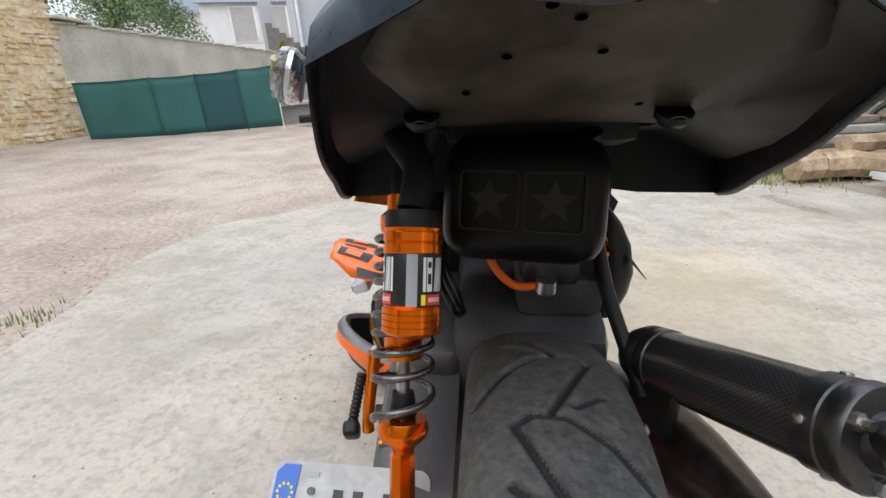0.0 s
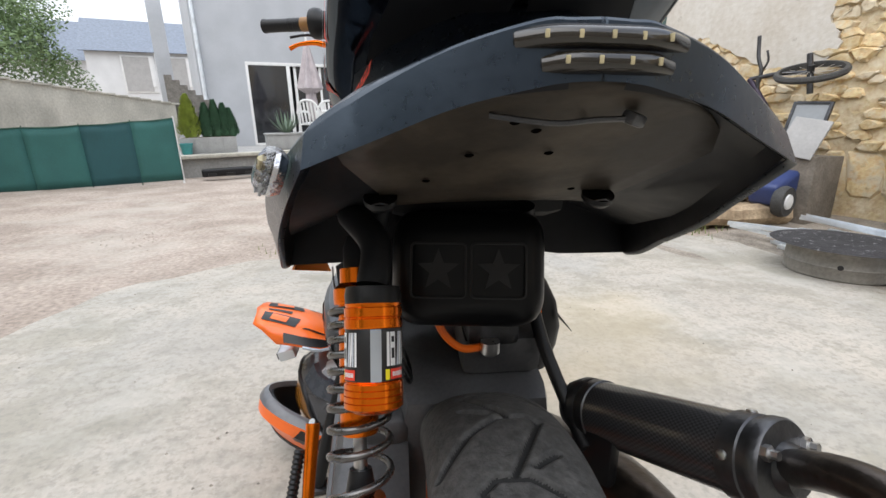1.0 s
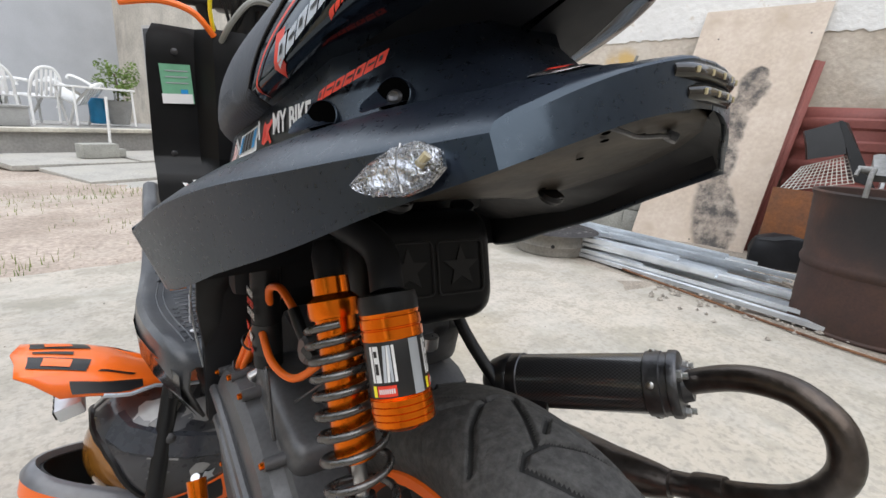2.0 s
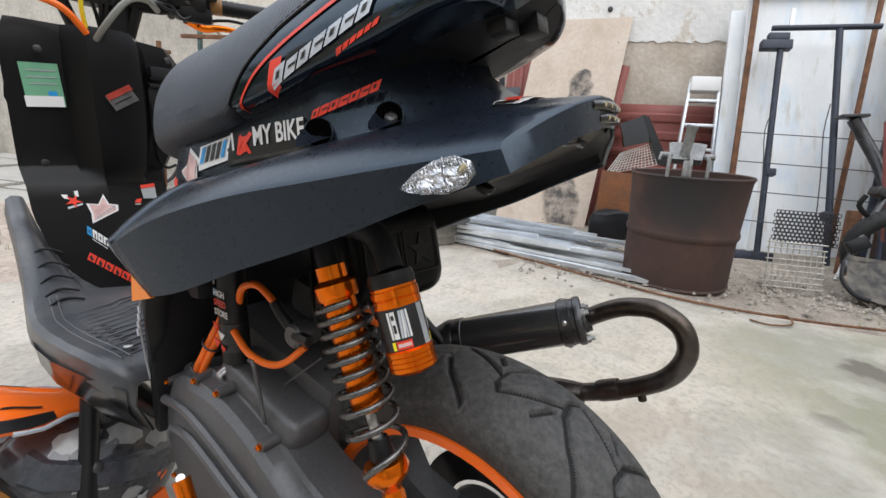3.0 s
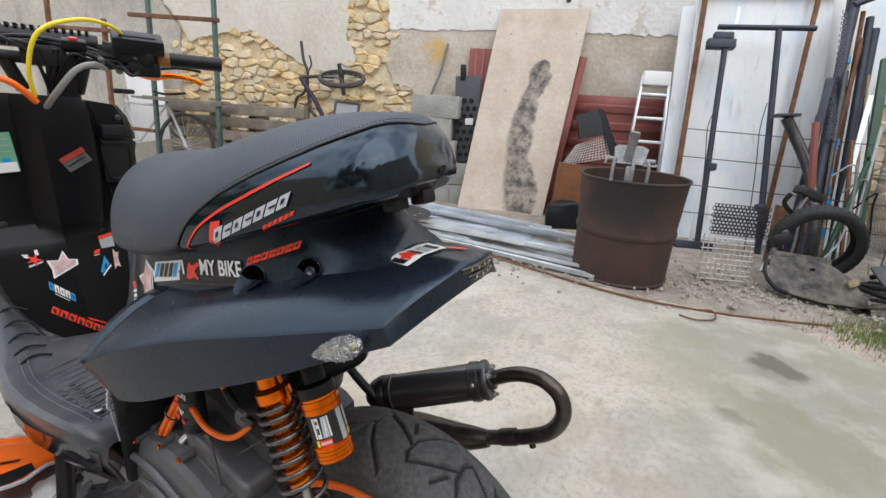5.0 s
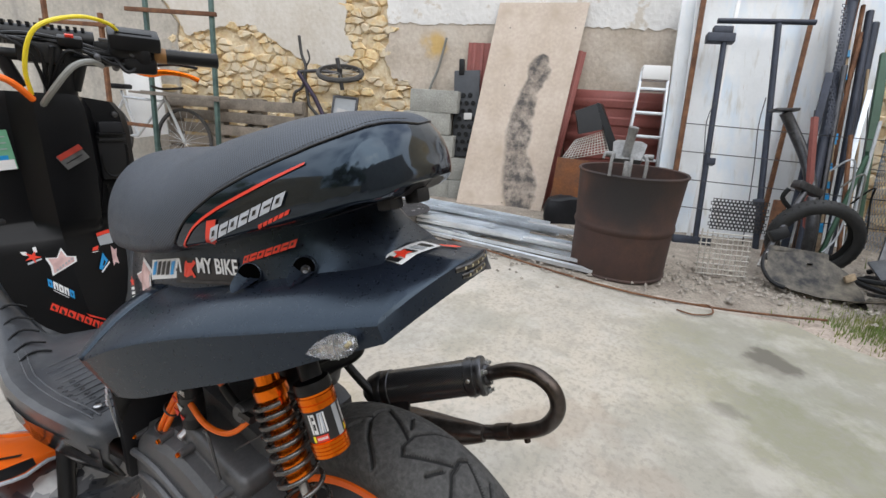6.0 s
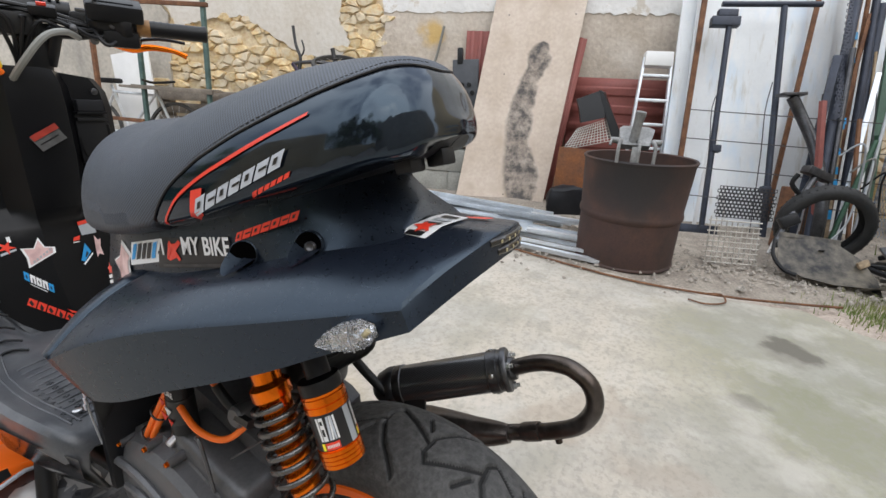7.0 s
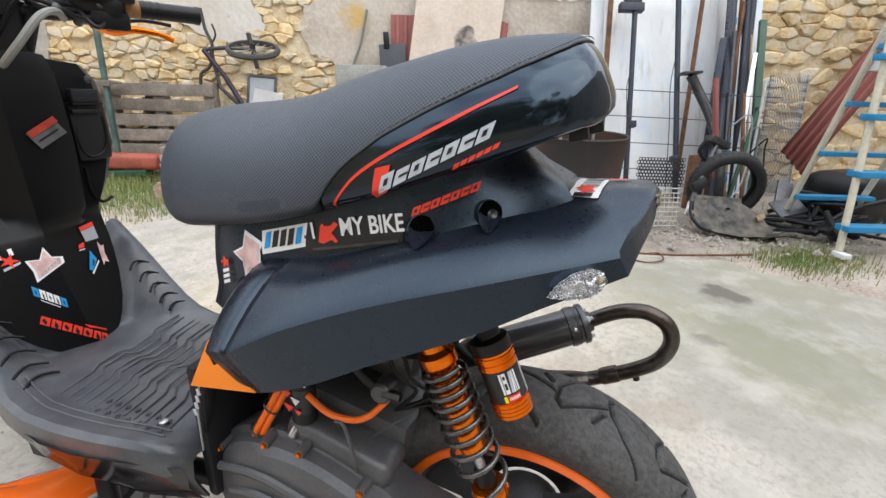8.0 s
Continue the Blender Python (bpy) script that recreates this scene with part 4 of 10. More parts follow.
def seat_point(v, deg, grow=0.0):
    w, zm, up, down = curve(v, SEAT)
    a = radians(deg)
    c, s = math.cos(a), math.sin(a)
    e = 0.8 if s > 0 else float(np.interp(v, (0.06, 0.14, 0.26), (1.0, 0.55, 0.42)))
    u = math.copysign((w + grow) * abs(c) ** e, c)
    return Vector((u, v + SKEW * u, zm + ((up + grow) * s ** 0.9 if s > 0 else -(down + grow) * abs(s) ** 0.9)))


vs = [0.026 + 0.0255 * (k / 13) ** 1.3 for k in range(13)] + [0.0515 + 0.249 * (k / 40) ** 1.9 for k in range(41)] + list(np.linspace(0.312, 0.581, 26))
N_COWL = 54
rings = []
for v in vs[13:]:
    e = max(edge(v), -88)
    up_ = max(e, 0.3)
    low_ = e if e < 0.3 else up_
    rings.append([seat_point(v, d, 0.0012) for d in [180 - low_ - (up_ - low_) * k / 5 for k in range(5)] + list(np.linspace(180 - up_, up_, 37)) + [up_ - (up_ - low_) * k / 5 for k in range(1, 6)]])
bm = loft(rings, closed=False)
bmesh.ops.remove_doubles(bm, verts=bm.verts, dist=0.00002)
lay = bm.loops.layers.uv.verify()
for fc in bm.faces:
    for lp in fc.loops:
        p = lp.vert.co
        lp[lay].uv = (math.atan2(p.z - 0.70, p.x) * 0.15, p.y - SKEW * p.x)
cover = sp("seat_cover", bm, SEAT_CLOTH, "black ribbed seat cover with stitched edge", smooth=60)
bm = bmesh.new()
for side in (0, 1):
    rings = []
    for v in vs[:N_COWL]:
        rings.append([seat_point(v, 180 - d if side else d) for d in np.linspace(-52, max(edge(v), -51.5), 17)])
    loft(rings, bm, closed=False)
rear = [seat_point(0.026, d) for d in np.linspace(268, -88, 33)]
mid_ = sum(rear, Vector()) / len(rear)
loft([[mid_.lerp(p, k) + Vector((0, -0.0008 * (1 - k), 0)) for p in rear] for k in (1.0, 0.6, 0.1)], bm)
pan = bmesh.new()
for side in (0, 1):
    loft([[seat_point(v, 180 - d if side else d, -0.0003) for d in np.linspace(-89, -52, 5)] for v in vs], pan, closed=False)
sp("seat_pan", pan, INNER_BLACK, "black plastic pan under the seat")
cowl = sp("seat_cowl", bm, GLOSS_BLACK, "gloss black seat cowl", smooth=50)
for u, v, z in ((-0.042, 0.052, 0.778), (-0.012, 0.040, 0.783)):
    sp("seat_catch", box((u, v, z), (0.022, 0.018, 0.015), (-14, 0, 0), 0.003), BLACK_PLASTIC)
for side in (1, -1):
    line = [seat_point(v, edge(v) if side > 0 else 180 - edge(v), 0.0008) for v in [0.0515 + 0.2485 * (k / 60) ** 1.7 for k in range(61)]]
    sp("seam_piping", tube(line, 0.0011, 6), S_BLACK, parent=cover)
    for k in range(4, 58):
        p, q = line[k], line[k + 1]
        if side < 0:
            off = Vector((0.0010, 0.0, 0.0034))
            sp("stitch", tube([p + off, p.lerp(q, 0.6) + off], 0.00045, 5), S_BLACK, parent=cover)


def on_cowl(v, z, grow=0.0012):
    """A place on the left flank of the seat cowl by its v and z."""
    v0 = v
    for _ in range(4):
        w, zm, up, down = curve(v0, SEAT)
        s = max(-0.98, min(0.98, (z - zm) / (up if z > zm else down)))
        p = seat_point(v0, 180 - math.degrees(math.asin(math.copysign(abs(s) ** (1 / 0.9), s))), grow)
        v0 += v - p.y
    return p


def decal(name, outline, material, place, n=6, label="", parent=None, thick=0.0006):
    """A sticker laid over a surface: outline in the surface's own two coordinates."""
    bm = bmesh.new()
    if len(outline) == 4:
        (p, q, r, t), g = [Vector(c) for c in outline], {}
        n = max(n, 4)
        for i in range(n + 1):
            for j in range(n + 1):
                c = p.lerp(q, i / n).lerp(t.lerp(r, i / n), j / n)
                g[i, j] = bm.verts.new(place(c.x, c.y))
        for i in range(n):
            for j in range(n):
                bm.faces.new((g[i, j], g[i + 1, j], g[i + 1, j + 1], g[i, j + 1]))
        return part(name, bm, material, parent or scooter, label, smooth=60)
    pts = []
    for (a0, b0), (a1, b1) in zip(outline, outline[1:] + outline[:1]):
        pts += [(a0 + (a1 - a0) * k / n, b0 + (b1 - b0) * k / n) for k in range(n)]
    fc = bm.faces.new([bm.verts.new(place(a, b)) for a, b in pts])
    bmesh.ops.triangulate(bm, faces=[fc])
    return part(name, bm, material, parent or scooter, label, smooth=0)


# red line and lettering shapes on the cowl
RED = between([(0.2592, 0.7058), (0.2378, 0.7335), (0.2079, 0.7557), (0.1735, 0.7756), (0.1375, 0.7955), (0.1002, 0.8148)], 6)
red = [(v, z) for v, z in RED]
bm = bmesh.new()
a = [bm.verts.new(on_cowl(v, z + 0.0018)) for v, z in red]
b = [bm.verts.new(on_cowl(v, z - 0.0018 * min(1, 0.2 + (v - 0.093) * 14))) for v, z in red]
for k in range(len(red) - 1):
    bm.faces.new((a[k], a[k + 1], b[k + 1], b[k]))
sp("red_stripe", bm, S_RED, "orange-red curved stripe", cowl, 0)


def lettering(n, v0, z0, v1, z1, height, slant, material, gap=0.25, place=on_cowl, parent=None, name="letter_shape", tall=0.0, slit=None):
    """A row of slanting blocks the size of letters from (v0, z0) to (v1, z1), with dark slits."""
    for k in range(n):
        t0, t1 = k / n, (k + 1 - gap) / n
        a0, b0, a1, b1 = v0 + (v1 - v0) * t0, z0 + (z1 - z0) * t0, v0 + (v1 - v0) * t1, z0 + (z1 - z0) * t1
        h = height * (1 + tall * (k == 0))
        decal(name, [(a0, b0), (a1, b1), (a1 - slant, b1 + h), (a0 - slant, b0 + h)], material, place, 3, parent=parent)
        if slit is not None:
            lo, hi, x0, x1 = ((0.30, 0.70, 0.32, 0.66), (0.40, 0.58, 0.32, 1.0))[k % 2]

            def at(x, y):
                return (a0 + (a1 - a0) * x - slant * y, b0 + (b1 - b0) * x + h * y)
            decal(name, [at(x0, lo), at(x1, lo), at(x1, hi), at(x0, hi)], slit, lambda p, q: place(p, q) + Vector((-0.0005, 0, 0.0002)), 2, parent=parent)


decal("logo_outline", [(0.2190, 0.7175), (0.2050, 0.7250), (0.2010, 0.7490), (0.2150, 0.7450)], S_RED, lambda a, b: on_cowl(a, b, 0.0016), 6, parent=cowl)
lettering(7, 0.2125, 0.7225, 0.1155, 0.7765, 0.0140, 0.004, S_SILVER, 0.14, lambda a, b: on_cowl(a, b, 0.0020), cowl, tall=0.15, slit=S_BLACK)
lettering(6, 0.1475, 0.7475, 0.1090, 0.7690, 0.0050, 0.002, S_RED, 0.2, on_cowl, cowl)


def on_side(v, z, grow=0.0015):
    """The flat body side below the seat, left."""
    w = np.interp(v, (0.045, 0.07, 0.12, 0.18, 0.2, 0.28, 0.36, 0.41, 0.445), (0.045, 0.066, 0.0925, 0.1165, 0.1195, 0.1305, 0.1365, 0.136, 0.112))
    z0, z1 = np.interp(v, (0.045, 0.12, 0.2, 0.28, 0.36, 0.41), (0.716, 0.692, 0.662, 0.638, 0.610, 0.585)), np.interp(v, (0.045, 0.12, 0.2, 0.28, 0.36, 0.41), (0.766, 0.757, 0.736, 0.708, 0.682, 0.664))
    t = (z - z0) / (z1 - z0)
    return Vector((-(w * (1 - 0.03 * t - 0.04 * max(0, t - 0.5) * 2) + grow), v, z))


def band(v):
    return float(np.interp(v, (0.14, 0.2, 0.28, 0.36, 0.4), (0.690, 0.6765, 0.659, 0.639, 0.629)))


decal("sticker_ground", [(0.351, band(0.351) + 0.002), (0.299, band(0.299) + 0.004), (0.297, band(0.297) + 0.028), (0.352, band(0.352) + 0.027)], S_WHITE, on_side, 3, parent=body)
for k, mt in enumerate((S_BLUE, S_BLACK, S_BLACK, S_BLACK, S_BLUE)):
    v = 0.348 - k * 0.0094
    decal("letter_bar", [(v, band(v) + 0.008), (v - 0.0068, band(v) + 0.0105), (v - 0.0085, band(v) + 0.0275), (v - 0.0017, band(v) + 0.025)], mt, lambda a, b: on_side(a, b, 0.0022), 2, parent=body)
decal("sticker_ground", [(0.300, band(0.300) - 0.002), (0.196, band(0.196) - 0.004), (0.196, band(0.196) + 0.022), (0.300, band(0.300) + 0.030)], S_BLACK, on_side, 4, parent=body)


def star(cx, cz, r, inner=0.42, turn=0.0, squash=1.0):
    return [(cx + (r if k % 2 == 0 else r * inner) * math.sin(turn + k * math.pi / 5), cz + squash * (r if k % 2 == 0 else r * inner) * math.cos(turn + k * math.pi / 5)) for k in range(10)]


decal("star_sticker", star(0.369, 0.6395, 0.023, 0.5, 0.3, 1.2), S_WHITE, on_side, 2, "white star sticker", body)
decal("star_face", star(0.369, 0.6395, 0.019, 0.5, 0.3, 1.2), S_PINK, lambda a, b: on_side(a, b, 0.0022), 2, parent=body)


def text_on(txt, size, m, material, parent, name="lettering", squeeze=1.0):
    cu = bpy.data.curves.new(name, "FONT")
    cu.body, cu.size, cu.extrude, cu.offset = txt, size, 0.0002, size * 0.018
    cu.align_x, cu.align_y = "LEFT", "BOTTOM"
    tmp = new("tmp_text", cu)
    me = bpy.data.meshes.new_from_object(tmp.evaluated_get(bpy.context.evaluated_depsgraph_get()))
    bpy.data.objects.remove(tmp)
    bpy.data.curves.remove(cu)
    me.materials.clear()
    me.materials.append(material)
    ob = new(name, me)
    ob.parent = parent
    ob.matrix_basis = m @ Matrix.Diagonal((squeeze, 1, 1, 1))
    return ob


def flat_on(place, a0, b0, a1, b1):
    """A frame lying on a surface, x from the first to the second place, z outwards to the left."""
    p, q = place(a0, b0), place(a1, b1)
    x = (q - p).normalized()
    n = Vector((-1, -0.05, 0.06))
    n = (n - x * n.dot(x)).normalized()
    m = Matrix((x, n.cross(x), n)).transposed().to_4x4()
    m.translation = p + n * 0.0012
    return m


text_on("I", 0.023, flat_on(on_side, 0.2895, band(0.2895) + 0.007, 0.2, band(0.2) + 0.004), S_WHITE, body, squeeze=0.8)
text_on("MY BIKE", 0.0245, flat_on(on_side, 0.2585, band(0.2585) + 0.006, 0.2, band(0.2) + 0.003), S_WHITE, body, squeeze=0.75)
decal("cross_mark", [(0.272 + x, band(0.272) + 0.0145 + z) for x, z in ((0.011, -0.010), (0.006, -0.011), (0.0, -0.003), (-0.007, -0.009), (-0.010, -0.007), (-0.003, 0.001), (-0.010, 0.010), (-0.005, 0.012), (0.001, 0.004), (0.008, 0.009), (0.010, 0.006), (0.004, 0.0))], S_RED, lambda a, b: on_side(a, b, 0.0024), 2, parent=body)
decal("small_print", [(0.29, band(0.29) - 0.001), (0.2, band(0.2) - 0.003), (0.2, band(0.2)), (0.29, band(0.29) + 0.002)], DARK_STEEL, lambda a, b: on_side(a, b, 0.0024), 3, parent=body)
lettering(7, 0.189, 0.6990, 0.130, 0.7265, 0.0088, 0.002, S_RED, 0.12, on_side, body, slit=S_BLACK)
decal("cross_mark", star(0.4035, 0.6265, 0.0075, 0.45, 0.3), S_RED, lambda a, b: on_side(a, b, 0.0022), 2, parent=body)
for z in (0.6160, 0.6095, 0.6030):
    decal("letter_bar", [(0.4075, z - 0.0024), (0.3985, z + 0.0012), (0.3985, z + 0.0052), (0.4075, z + 0.0016)], S_WHITE, lambda a, b: on_side(a, b, 0.0022), 2, parent=body)


def on_tail(u, v, grow=0.0016):
    """The upper surface of the tail, by u and v."""
    return Vector((u, v, top_z(u, v) + grow))


decal("tail_sticker", [(-0.0490, 0.0550), (-0.0505, 0.0490), (-0.0460, 0.0470), (-0.0475, 0.0350), (-0.0515, 0.0345), (-0.0525, 0.0270), (-0.0250, 0.0225), (0.0060, 0.0180), (0.0090, 0.0300), (0.0120, 0.0460), (-0.0080, 0.0500), (-0.0300, 0.0510)], S_WHITE, on_tail, 4, "white torn sticker", tail)
for a, b, w in ((-0.0475, 0.0420, 0.0035), (-0.0270, 0.0370, 0.0030), (-0.0140, 0.0350, 0.0045), (-0.0030, 0.0330, 0.0035)):
    decal("letter_bar", [(a - w, b + 0.008), (a + w, b + 0.007), (a + w, b - 0.010), (a - w, b - 0.009)], S_GREY if w > 0.004 else S_BLACK, lambda x, y: on_tail(x, y, 0.0024), 3, parent=tail)
decal("red_star", star(-0.0370, 0.0385, 0.0110, 0.45), S_RED, lambda x, y: on_tail(x, y, 0.0030), 2, parent=tail)
decal("red_mark", [(0.0070, 0.0175), (0.0110, 0.0230), (0.0170, 0.0060), (0.0150, -0.0040), (0.0100, 0.0020)], S_RED, on_tail, 3, parent=tail)
decal("round_sticker", [(-0.0415 + 0.0050 * math.cos(a), 0.069 + 0.0042 * math.sin(a)) for a in np.linspace(0, 6.0, 12)], S_SILVER, on_tail, 1, parent=tail)

# turn signal on the left flank
ind = sp("turn_signal", bmesh.new(), S_BLACK, "clear diamond-cut turn signal")
M_IND = frame_of((-0.1395, 0.0305, 0.6665), (0.38, -0.86, 0.34), (0.25, 0.25, 1))


def lens_shape(grow, out):
    """Leaf-shaped outline, pointed to the front."""
    top = [(-0.036, 0.0), (-0.022, 0.0085), (-0.004, 0.0135), (0.014, 0.013), (0.025, 0.006)]
    low = [(0.026, -0.003), (0.016, -0.0105), (0.0, -0.0125), (-0.018, -0.0085), (-0.03, -0.004)]
    return [M_IND @ Vector((x * grow * 0.82, -out * 0.46, z * grow * 0.86)) for x, z in top + low]


sp("housing", loft([lens_shape(0.8, -0.010), lens_shape(1.0, -0.001), lens_shape(0.99, 0.004)]), LENS_BACK, parent=ind)
sp("reflector", loft([lens_shape(0.98, 0.002), lens_shape(0.9, 0.0055), lens_shape(0.5, 0.008)]), LENS_BACK, parent=ind)
sp("lens", loft([lens_shape(1.0, 0.005), lens_shape(0.93, 0.013), lens_shape(0.6, 0.019), lens_shape(0.2, 0.021)]), CLEAR, "faceted clear lens", ind, 5)
bm = bmesh.new()
for i in range(19):
    for j in range(9):
        x, z = -0.0305 + i * 0.0030, -0.0112 + j * 0.0028
        lim = float(np.interp(x, (-0.036, -0.022, -0.004, 0.014, 0.026), (0.0, 0.0075, 0.0122, 0.0115, 0.004)))
        if lim - 0.0062 < abs(z) < lim and x > -0.034 or (abs(z) < lim and (x < -0.019 or x > 0.017)):
            o = 0.0135 - 8.4 * x * x - abs(z) * 0.35
            bmesh.ops.create_icosphere(bm, subdivisions=1, radius=0.0009, matrix=M_IND @ pose(x * 0.82, -o * 0.46, z * 0.86))
sp("bulb_facet", bm, FACET, parent=ind)
sp("divider", tube([M_IND @ Vector((0.003, -0.0065, -0.011)), M_IND @ Vector((0.002, -0.0085, 0.0)), M_IND @ Vector((0.003, -0.0065, 0.0112))], 0.0006, 5), FACET, parent=ind)
sp("bulb", tube([M_IND @ Vector((0.012, -0.006, -0.001)), M_IND @ Vector((0.017, -0.007, 0.002))], 0.0022, 8), LED, "small amber bulb", ind)

# orange wedge under the front of the left wing and leg panel behind it
bm = bmesh.new()
fc = bm.faces.new([bm.verts.new(p) for p in ((-0.194, 0.376, 0.568), (-0.180, 0.4305, 0.489), (-0.2035, 0.3140, 0.5290))])
w = sp("orange_wedge", bm, ORANGE_BRIGHT, "bright orange inner wedge panel", smooth=0)
md = w.modifiers.new("thick", "SOLIDIFY")
md.thickness = 0.003
bm = loft([[(-0.172, 0.420, 0.500), (-0.12, 0.43, 0.530), (0.10, 0.43, 0.530), (0.13, 0.42, 0.500)],
           [(-0.172, 0.435, 0.46), (-0.12, 0.455, 0.48), (0.09, 0.455, 0.48), (0.12, 0.43, 0.46)],
           [(-0.16, 0.455, 0.37), (-0.10, 0.47, 0.38), (0.06, 0.47, 0.38), (0.09, 0.455, 0.37)]], closed=False)
apron = sp("rear_apron", bm, BLACK_PLASTIC, "dark plastic apron between floor and seat")
md = apron.modifiers.new("thick", "SOLIDIFY")
md.thickness = 0.004

sp("apron_edge", tube([(-0.176, 0.419, 0.500), (-0.177, 0.434, 0.46), (-0.165, 0.454, 0.372)], 0.0013, 6, smooth=3), S_GREY, "pale grey edge of the apron")
for k in range(4):
    sp("letter_bar", box((-0.1785, 0.4265 + k * 0.0035, 0.478 - k * 0.0105), (0.0012, 0.0045, 0.008), (-12, 0, 0)), S_SILVER)
sp("inner_apron", box((-0.035, 0.452, 0.395), (0.26, 0.016, 0.20), (0, 0, 0), 0.006), INNER_BLACK, "dark inner panel behind the engine")

# star box above the wheel
SB = pose(-0.020, 0.163, 0.571, -16, 0, -7.8)
bm = box((0, 0.044, 0.002), (0.140, 0.088, 0.108), (0, 0, 0), 0.034, seg=6)
bm.transform(SB)
starbox = sp("mud_guard_box", bm, SHIELD_BLACK, "black rubber guard with two embossed stars")
for cu_ in (-0.026, 0.026):
    ring = rounded(0.047, 0.047, 0.004, 3)
    sp("emboss_frame", tube([SB @ Vector((x + cu_, -0.0005, z)) for x, z in ring + ring[:1]], 0.0012, 6), EMBOSS, parent=starbox)
    sp("emboss_star", prism(star(cu_, 0.0, 0.019, 0.42), 0.003, SB @ pose(0, -0.0015, 0)), EMBOSS, parent=starbox, smooth=0)

# rear wheel
R_T, W_T, HUB = 0.2345, 0.062, Vector((0, 0.066, 0.2345))
prof = [(-0.052, 0.176), (-0.060, 0.190), (-0.0645, 0.206), (-0.061, 0.221), (-0.050, 0.233), (-0.034, 0.2405), (-0.017, 0.244), (0, 0.245)]
prof = smooth_line([(a * 0.97, r * 0.957, 0) for a, r in prof], 11)
prof = [(p.x, p.y) for p in prof] + [(-p.x, p.y) for p in prof[-2::-1]]
# hooked grooves: lines across the tread, in metres (across, round)
HOOKS = [[(-0.028, 0.0), (-0.018, -0.008), (0.005, -0.006), (0.03, 0.012), (0.054, 0.042)], [(-0.028, 0.0), (-0.012, 0.03), (0.006, 0.06)], [(0.030, -0.028), (0.012, -0.016)]]
COUNT = 11
PITCH = 2 * math.pi * R_T / COUNT


def groove_depth(across, round_):
    """How near each tread point lies to a groove: 1 in its bed, 0 outside."""
    best = np.full(across.shape, 9.0)
    for flip in (1, -1):
        y = (round_ + (0 if flip > 0 else PITCH / 2)) % PITCH
        for line in HOOKS:
            for (x0, y0), (x1, y1) in zip(line, line[1:]):
                for turn in (-PITCH, 0, PITCH):
                    px, py = across * flip - x0, y + turn - y0
                    dx, dy = x1 - x0, y1 - y0
                    t = np.clip((px * dx + py * dy) / (dx * dx + dy * dy), 0, 1)
                    best = np.minimum(best, np.hypot(px - t * dx, py - t * dy))
    return best


fine_a = np.linspace(radians(10), radians(215), 1250)
coarse = np.linspace(radians(215), radians(370), 90)[1:-1]
angs = np.concatenate([fine_a, coarse])
SEG = len(angs)
pa = np.array([p[0] for p in prof])
pr_ = np.array([p[1] for p in prof])
near = groove_depth(np.broadcast_to(pa, (SEG, len(prof))), angs[:, None] * R_T * np.ones((1, len(prof))))
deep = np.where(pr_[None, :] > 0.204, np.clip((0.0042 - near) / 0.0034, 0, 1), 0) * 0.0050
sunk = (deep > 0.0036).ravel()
rad = pr_[None, :] - deep
n = len(prof)
verts = np.stack([np.broadcast_to(pa, rad.shape), HUB.y + rad * np.cos(angs)[:, None], HUB.z + rad * np.sin(angs)[:, None]], -1).reshape(-1, 3).tolist()
faces = [(k * n + j, k * n + j + 1, ((k + 1) % SEG) * n + j + 1, ((k + 1) % SEG) * n + j) for k in range(SEG) for j in range(n - 1)]
me = bpy.data.meshes.new("tyre")
me.from_pydata(verts, [], faces)
me.materials.append(RUBBER)
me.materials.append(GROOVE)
# deep groove faces take the darker rubber so that the grooves show
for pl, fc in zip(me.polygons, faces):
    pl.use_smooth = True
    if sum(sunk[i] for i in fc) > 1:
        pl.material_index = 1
wheel = thing("rear_wheel", "", "")
wheel.parent = scooter
tyre = new("tyre", me)
tyre.parent = wheel
tagged(tyre, "dusty black road tyre with hooked grooves")
AX = frame_of(HUB, (0, 1, 0), (1, 0, 0))
for side in (-1, 1):
    bm = lathe([(0.1735, side * 0.050), (0.1715, side * 0.056), (0.162, side * 0.056), (0.158, side * 0.048), (0.165, side * 0.044)], 72, AX, closed=True)
    sp("rim_ring", bm, ORANGE_PAINT, "bright orange rim edge", wheel)
sp("rim_bed", lathe([(0.163, -0.055), (0.148, -0.03), (0.148, 0.03), (0.163, 0.055), (0.168, 0.05), (0.153, 0.028), (0.153, -0.028), (0.168, -0.05)], 64, AX, closed=True), ENGINE, parent=wheel)
for k in range(3):
    m = AX @ pose(0, 0, 0, 0, 0, 30 + 120 * k)
    sp("spoke", loft([[m @ Vector((0.03, y * 0.9, z)) for y, z in ((-0.03, -0.02), (0.03, -0.02), (0.03, 0.02), (-0.03, 0.02))], [m @ Vector((0.09, y * 0.7, z)) for y, z in ((-0.024, -0.02), (0.024, -0.02), (0.024, 0.015), (-0.024, 0.015))], [m @ Vector((0.152, y, z)) for y, z in ((-0.034, -0.026), (0.034, -0.026), (0.034, 0.026), (-0.034, 0.026))]]), ENGINE, parent=wheel)
sp("hub", lathe([(0.045, -0.05), (0.05, -0.03), (0.05, 0.04), (0.035, 0.055)], 28, AX), ENGINE, parent=wheel)
bm = lathe([(0.095, 0.040), (0.095, 0.044), (0.055, 0.044), (0.055, 0.040)], 48, AX, closed=True)
sp("brake_disc", bm, DARK_STEEL, "drilled dark brake disc", wheel)

